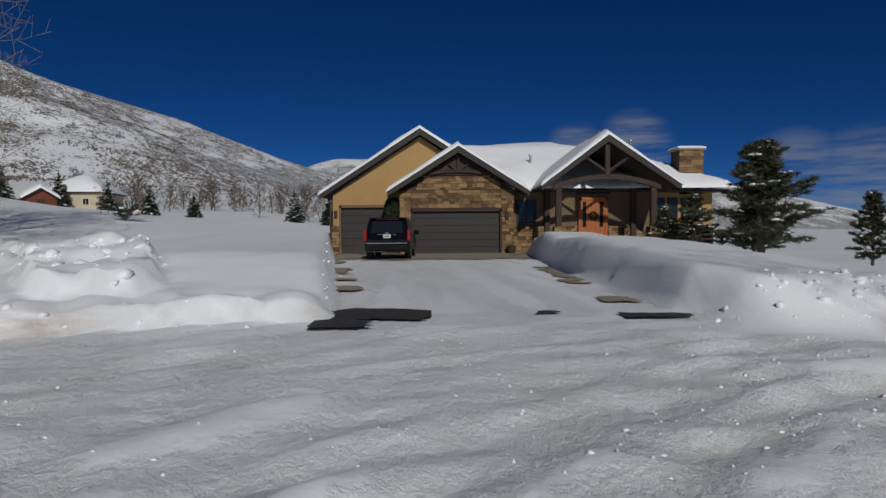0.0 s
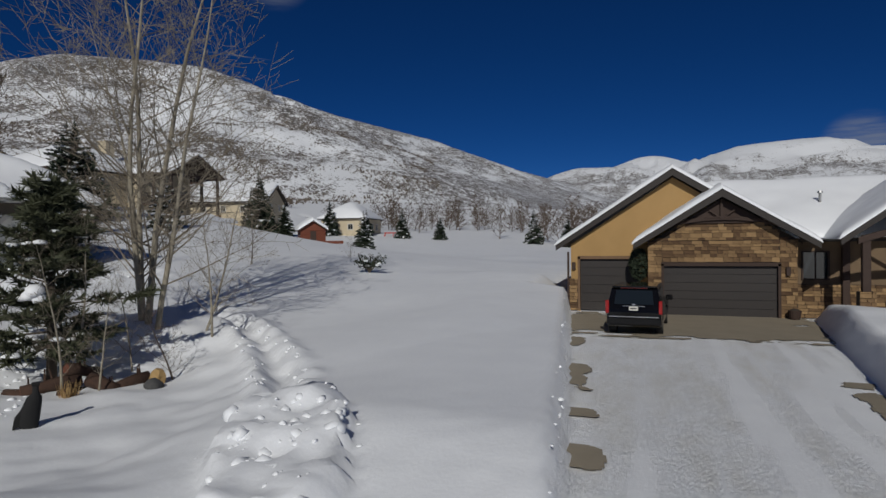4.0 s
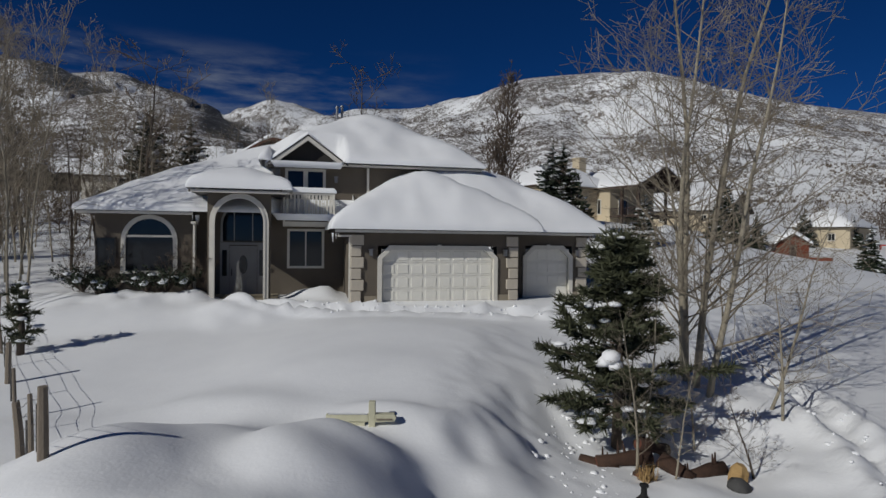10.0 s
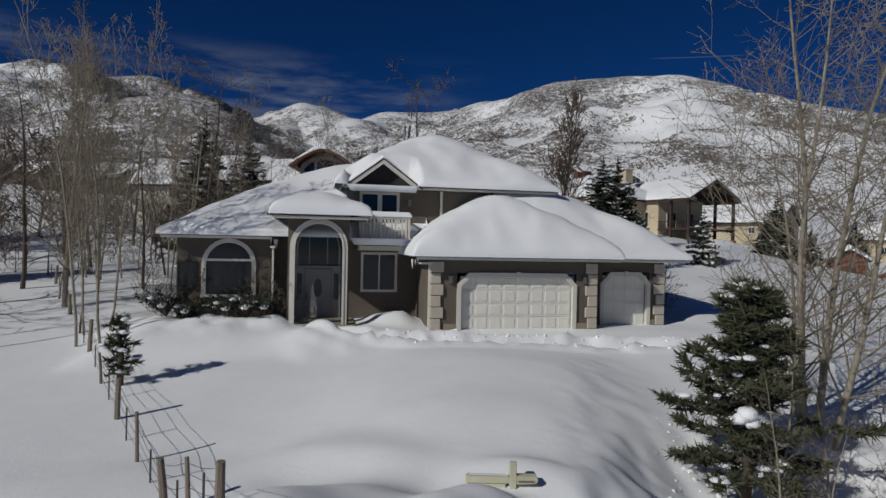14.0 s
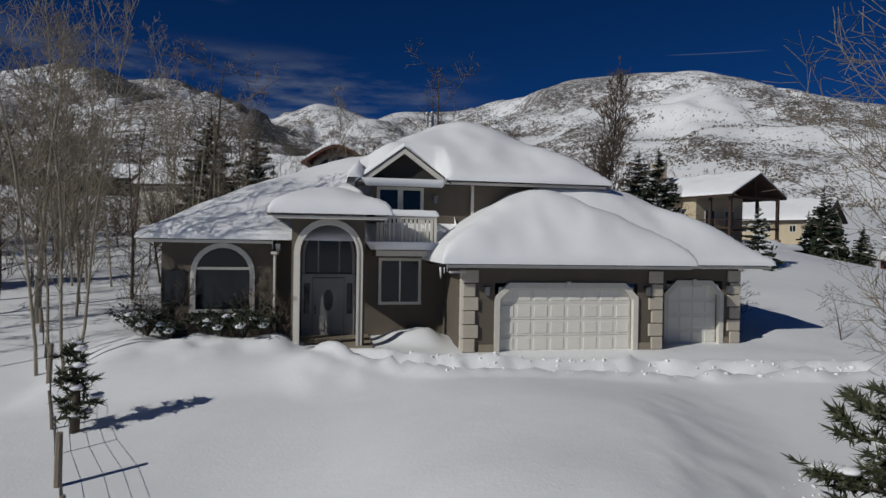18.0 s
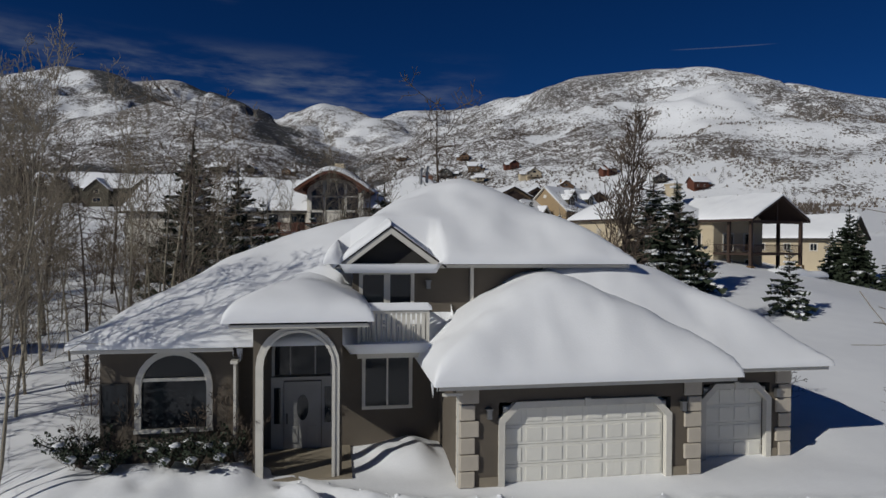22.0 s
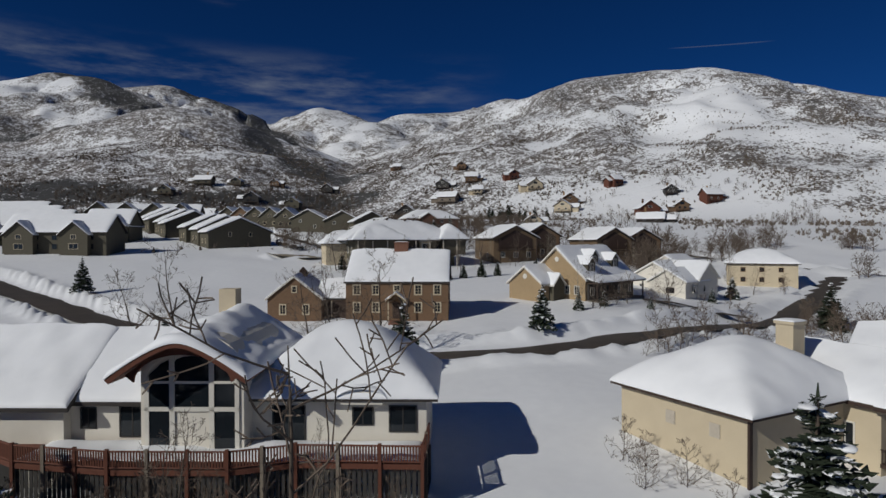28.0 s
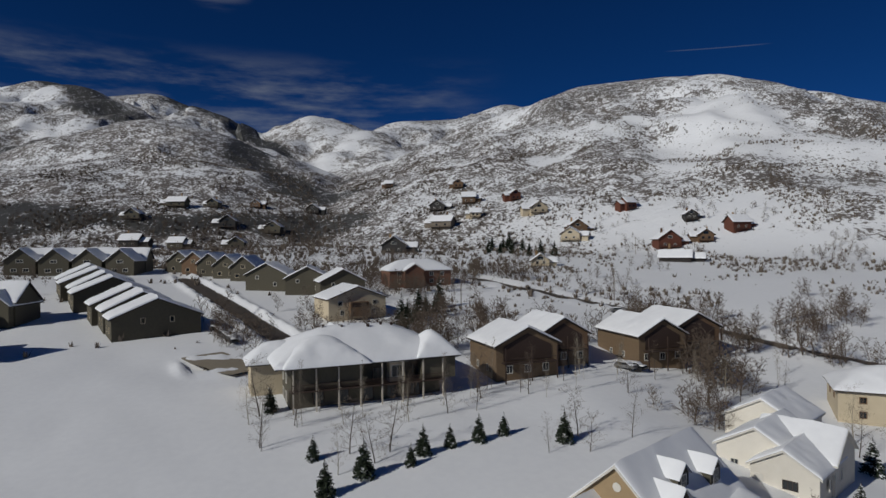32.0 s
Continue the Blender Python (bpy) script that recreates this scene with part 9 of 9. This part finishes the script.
def shed():
    x, y = -44.2, 80.9
    t = thing("shed", "small red-brown log shed under a thick snow cap", "shed", pose(x, y, 1.8, 0, 0, 40))
    t.scale = (0.8, 0.8, 0.76)
    bm = bmesh.new()
    prism(bm, [(-2.1, -0.6), (2.1, -0.6), (2.1, 2.2), (0, 3.6), (-2.1, 2.2)], -2.6, 2.6)
    part("wall", bm, "red_log", t)
    for k in range(9):
        part("log", boxes((-2.16, 2.16, -2.68, -2.601, 0.05 + k * 0.24, 0.05 + k * 0.24 + 0.2)), "red_log", t, bevel=0.03)
    part("door", boxes((-0.5, 0.5, -2.73, -2.69, 0.0, 1.9)), "timber", t)
    for sg in (-1, 1):
        bm = bmesh.new()
        pts = [(sg * 2.6, 1.86), (0, 3.62), (0, 3.8), (sg * 2.6, 2.04)]
        prism(bm, pts if sg < 0 else list(reversed(pts)), -3.1, 3.1)
        part("roof", bm, "timber", t)
        part("snow", roof_field((min(0, sg * 2.6), max(0, sg * 2.6), -3.1, 3.1), lambda X, Y: 3.81 - 0.677 * np.abs(X), 0.8, 0.3, "sn" + ("w" if sg < 0 else "e"), 97, 0.3), "snow", t)
    window_s = part("window", boxes((-2.14, -2.10, -0.6, 0.6, 0.9, 1.7)), "glass", t)
    part("skid", boxes((1.2, 5.2, -2.9, -2.6, -0.5, 0.05)), "red_log", t)


shed()


def playset():
    """A red frame with a snow-covered deck, at the edge of the field."""
    t = thing("trailer", "red flatbed trailer with rails, loaded with snow", "trailer", pose(-50.0, 122.1, 1.0, 0, 0, 25))
    part("bed", boxes((-2.6, 2.6, -1.2, 1.2, 0.5, 0.9)), "red_paint", t)
    part("tailgate", boxes((-2.68, -2.6, -1.2, 1.2, 0.5, 2.0)), "red_paint", t)
    for x in (-2.5, -0.8, 0.9, 2.5):
        for y in (-1.2, 1.2):
            part("upright", boxes((x - 0.08, x + 0.08, y - 0.08, y + 0.08, 0.9, 2.4)), "red_paint", t)
    for y in (-1.2, 1.2):
        part("rail", boxes((-2.6, 2.6, y - 0.06, y + 0.06, 2.3, 2.5)), "red_paint", t)
    for x in (-1.4, 1.4):
        for y in (-1.25, 1.25):
            bm = bmesh.new()
            tube(bm, [(x, y - 0.1, 0.4), (x, y + 0.1, 0.4)], [0.42, 0.42], 14)
            part("wheel", bm, "rubber", t)
    part("snow", roof_field((-2.5, 2.5, -1.1, 1.1), lambda X, Y: 0.9 + 0 * X, 0.8, 0.3, "wens", 98, 0.4), "snow", t)


playset()

# posts with a perch in the yard of the cream house
for x, y, cap in ((-49.3, 40.9, True), (-49.4, 43.3, False)):
    t = thing("clothes_post", "wooden clothes post with a crossbar in the snow", "post", pose(x, y, zat(x, y), 0, 0, 20), "clothes posts in the yard")
    part("post", boxes((-0.06, 0.06, -0.06, 0.06, -0.4, 1.25)), "quoin", t)
    part("crossbar", boxes((-0.8, 0.8, -0.05, 0.05, 1.25, 1.34)), "grey_wood", t)
    if cap:
        part("snow", roof_field((-0.8, 0.8, -0.1, 0.1), lambda X, Y: 1.34 + 0 * X, 0.16, 0.1), "snow", t)


def utility_pole(x, y, hgt):
    t = thing("utility_pole", "weathered wooden utility pole with a crossarm", "pole", pose(x, y, zat(x, y), 0, 0, 60), "utility poles up the slope")
    bm = bmesh.new()
    tube(bm, [(0, 0, -0.5), (0, 0, hgt)], [0.16, 0.11], 8)
    part("pole", bm, "grey_wood", t)
    part("crossarm", boxes((-1.0, 1.0, -0.06, 0.06, hgt - 0.9, hgt - 0.75)), "grey_wood", t)
    for k in (-0.9, -0.3, 0.3, 0.9):
        part("insulator", boxes((k - 0.05, k + 0.05, -0.05, 0.05, hgt - 0.75, hgt - 0.58)), "metal_grey", t)


for x, y, hgt in ((-225, 178, 9.5), (-171.0, 186.5, 8.5), (-300, 205, 10), (-345, 300, 10), (-232, 128, 10)):
    utility_pole(x, y, hgt)


def parked_car(x, y, rz, paint, label):
    t = thing("car", label, "car", pose(x, y, zat(x, y) + 0.1, 0, 0, rz), "parked cars by the townhouses")
    bm = bmesh.new()
    prism(bm, [(-2.2, 0.35), (2.2, 0.35), (2.25, 0.8), (1.3, 0.95), (0.6, 1.45), (-1.3, 1.48), (-2.1, 0.95)], -0.88, 0.88)
    part("body", bm, paint, t, bevel=0.05)
    for y2 in (-0.885, 0.885):
        bm = bmesh.new()
        prism(bm, [(-1.7, 0.98), (0.95, 0.98), (0.5, 1.38), (-1.25, 1.4)], y2 - 0.004, y2 + 0.004)
        part("side_window", bm, "glass", t)
    for xx in (-1.35, 1.4):
        for y2 in (-0.8, 0.8):
            bm = bmesh.new()
            tube(bm, [(xx, y2 - 0.11, 0.33), (xx, y2 + 0.11, 0.33)], [0.33, 0.33], 14)
            part("wheel", bm, "rubber", t)
    part("snow", roof_field((-1.9, 2.0, -0.8, 0.8), lambda X, Y: 1.45 - 0.5 * smooth(0.4, 1.3, X) + 0 * X, 0.22, 0.25, "wens", 99), "snow", t)


for x, y, rz, paint, lab in ((-224, 63, 10, "metal_grey", "grey parked car under snow by the street"), (-231, 62, 15, "black_paint", "dark parked car under snow by the street"), (-238, 62.5, 5, "metal_grey", "grey parked car under snow by the street"), (-219, 64, 12, "black_paint", "dark parked car under snow by the street"), (-206, 172, 60, "black_paint", "dark parked car by the upper road"), (-212, 168, 60, "metal_grey", "grey parked car by the upper road"), (-200, 176, 60, "black_paint", "dark parked car by the upper road"), (-168, 133, 20, "black_paint", "dark car beside the brown townhouse"), (-168.5, 131, 15, "metal_grey", "grey car beside the brown townhouse")):
    parked_car(x, y, rz, paint, lab)


# ---- bare patches on the driveway ----
def bare_patch(name, x0, x1, y0, y1, material, label, seed, cell=0.06, lift=0.028, rag=0.9, skew=0.0):
    X, Y = np.meshgrid(np.arange(x0, x1 + 1e-6, cell), np.arange(y0, y1 + 1e-6, cell))
    a, b = (x1 - x0) / 2, (y1 - y0) / 2
    d = (1 - (((X - x0 - a) / a) ** 4 + ((Y - y0 - b) / b) ** 4) ** 0.25) * min(a, b)
    keep = d + rag * fbm(X * 0.8, Y * 1.6, 0.9, 4, seed) * min(1, min(a, b)) > 0.10
    X = X + skew * (Y - y0 - b)
    Z = np.interp(Y, (10, 20, 38), (-1.9, -1.98, -2.08)) + lift
    i = np.arange(X.size).reshape(X.shape)
    f = np.stack([i[:-1, :-1], i[:-1, 1:], i[1:, 1:], i[1:, :-1]], -1)[keep[:-1, :-1] & keep[1:, 1:]]
    used, inverse = np.unique(f.ravel(), return_inverse=True)
    v = np.stack([X.ravel(), Y.ravel(), Z.ravel()], 1)[used]
    return tagged(new(name, grid_mesh(name, v, inverse.reshape(-1, 4), MAT[material])), label, "driveway", kind="structure")


bare_patch("pavement", 3.05, 4.72, 10.75, 12.75, "asphalt_patch", "dark wet asphalt showing through the snow", 3, lift=0.04, rag=0.7)
bare_patch("pavement", 3.1, 4.1, 10.25, 11.1, "asphalt_patch", "dark wet asphalt showing through the snow", 19, lift=0.044, rag=1.1)
for y0, y1, seed in ((15.2, 16.8, 5), (18.4, 19.2, 6), (20.6, 24.8, 7), (26.9, 29.2, 9)):
    c = 2.85 - 0.158 * ((y0 + y1) / 2 - 15.4)
    bare_patch("pavement", c - 0.48, c + 0.48, y0, y1, "concrete", "bare concrete strip along the driveway edge", seed, 0.05, 0.036, 0.55, -0.158)
bare_patch("pavement", -1.2, 11.2, 29.6, 38.6, "concrete", "bare concrete apron before the garage doors", 11, 0.1, 0.038, 2.2)
bare_patch("pavement", 7.9, 8.75, 16.4, 23.6, "concrete", "bare concrete strip beside the plowed bank", 13, 0.06, 0.036, 0.9, 0.045)
bare_patch("pavement", 7.45, 8.35, 12.5, 14.5, "concrete", "bare concrete strip beside the plowed bank", 15, 0.06, 0.036, 0.9, -0.05)
bare_patch("pavement", 7.35, 8.5, 11.0, 11.55, "asphalt_patch", "thin dark asphalt streak at the driveway mouth", 17, 0.03, 0.04, 1.7)
bare_patch("pavement", 6.2, 6.65, 11.5, 11.8, "asphalt_patch", "thin dark asphalt streak at the driveway mouth", 18, 0.02, 0.04, 1.9)


# ---- broken snow: clods thrown up by plow and boots ----
def clods(name, label, spots, seed):
    rg = np.random.RandomState(seed)
    ico = bmesh.new()
    bmesh.ops.create_icosphere(ico, subdivisions=1, radius=1.0)
    ico.verts.index_update()
    v0, f0 = np.array([v.co[:] for v in ico.verts]), np.array([[v.index for v in f.verts] for f in ico.faces])
    ico.free()
    vs, fs = [], []
    floor = ground_z(np.array([q[0] for q in spots]), np.array([q[1] for q in spots]))
    for k, (x, y, r, sink) in enumerate(spots):
        v = v0 * rg.uniform(0.7, 1.25, (len(v0), 1)) * rg.uniform(0.6, 1.2, 3) * r
        a = rg.uniform(0, 6.28)
        c, q = math.cos(a), math.sin(a)
        v = np.stack([v[:, 0] * c - v[:, 1] * q + x, v[:, 0] * q + v[:, 1] * c + y, v[:, 2] * 0.8 + floor[k] + r * sink], 1)
        vs.append(v)
        fs.append(f0 + len(v0) * k)
    me = grid_mesh(name, np.concatenate(vs), np.concatenate(fs), MAT["snow"], True)
    return tagged(new(name, me), label, "snow", kind="stuff")


crumb = random.Random(17)
spots = []
for _ in range(120):
    a, d = crumb.uniform(0, 6.28), crumb.uniform(0, 1.35) ** 0.7
    spots.append((-1.0 + d * 0.9 * math.cos(a) - 0.85 * d * math.sin(a), 13.1 + 0.5 * d * math.cos(a) + d * 1.5 * math.sin(a), 0.03 + 0.14 * crumb.random() ** 2, crumb.uniform(-0.75, -0.25)))
clods("snow_pile_clods", "heap of broken snow blocks beside the trodden path", spots, 5)
spots = []
for _ in range(200):
    a = crumb.uniform(math.radians(97), math.radians(178))
    d = 13.15 + crumb.gauss(0, 0.22) - 0.35 * crumb.random() ** 3
    x, y = 4 + d * math.cos(a), -2 + d * math.sin(a)
    spots.append((x, y, 0.02 + 0.06 * crumb.random() ** 3, crumb.uniform(-0.7, -0.1)))
for _ in range(80):
    y = crumb.uniform(11, 35)
    left, right = lane_edges(y)
    x = float(left) - abs(crumb.gauss(0.05, 0.12))
    spots.append((x, y, 0.015 + 0.05 * crumb.random() ** 3, crumb.uniform(-0.5, 0.2)))
for _ in range(150):
    spots.append((crumb.gauss(10.6, 0.9), crumb.gauss(10.6, 0.35), 0.015 + 0.08 * crumb.random() ** 3, crumb.uniform(-0.5, 0.1)))
for _ in range(900):
    a, d = crumb.uniform(math.radians(25), math.radians(150)), crumb.choice((7.4, 8.3, 9.2, 10.4, 11.3, 12.2)) + crumb.gauss(0, 0.25)
    if crumb.random() < 0.5:
        a, d = crumb.uniform(math.radians(95), math.radians(190)), crumb.choice((4.6, 5.5, 6.2, 7.4)) + crumb.gauss(0, 0.2)
        spots.append((10.5 + d * math.cos(a), 2.2 + d * math.sin(a), 0.008 + 0.018 * crumb.random() ** 4, crumb.uniform(-0.4, 0.1)))
    else:
        spots.append((4 + d * math.cos(a), -2 + d * math.sin(a), 0.008 + 0.018 * crumb.random() ** 4, crumb.uniform(-0.4, 0.1)))
clods("plow_clods", "clods of snow along the plowed edges", spots, 7)
spots = []
for ax, ay, bx, by, n, r in ((-2.6, 15.4, -5.6, 19.3, 40, 0.07), (-5.6, 19.3, -9.8, 23.1, 36, 0.07), (-27.6, 11.2, -24.3, 14.4, 60, 0.08), (-24.3, 14.4, -18.6, 28.0, 110, 0.08)):
    for _ in range(n):
        u, o = crumb.random(), crumb.choice((-1, 1)) * crumb.uniform(0.25, 0.7)
        ln = math.hypot(bx - ax, by - ay)
        spots.append((ax + (bx - ax) * u - (by - ay) / ln * o, ay + (by - ay) * u + (bx - ax) / ln * o, r * crumb.uniform(0.3, 1.3), crumb.uniform(-0.6, 0.0)))
for _ in range(160):
    u = crumb.random()
    spots.append((-9.4 - 5 * u + crumb.gauss(0, 0.5), 14.4 + 4.2 * u + crumb.gauss(0, 0.5), 0.03 + 0.08 * crumb.random() ** 2, crumb.uniform(-0.6, 0.0)))
clods("path_clods", "kicked-up lumps of snow along the footpaths", spots, 9)
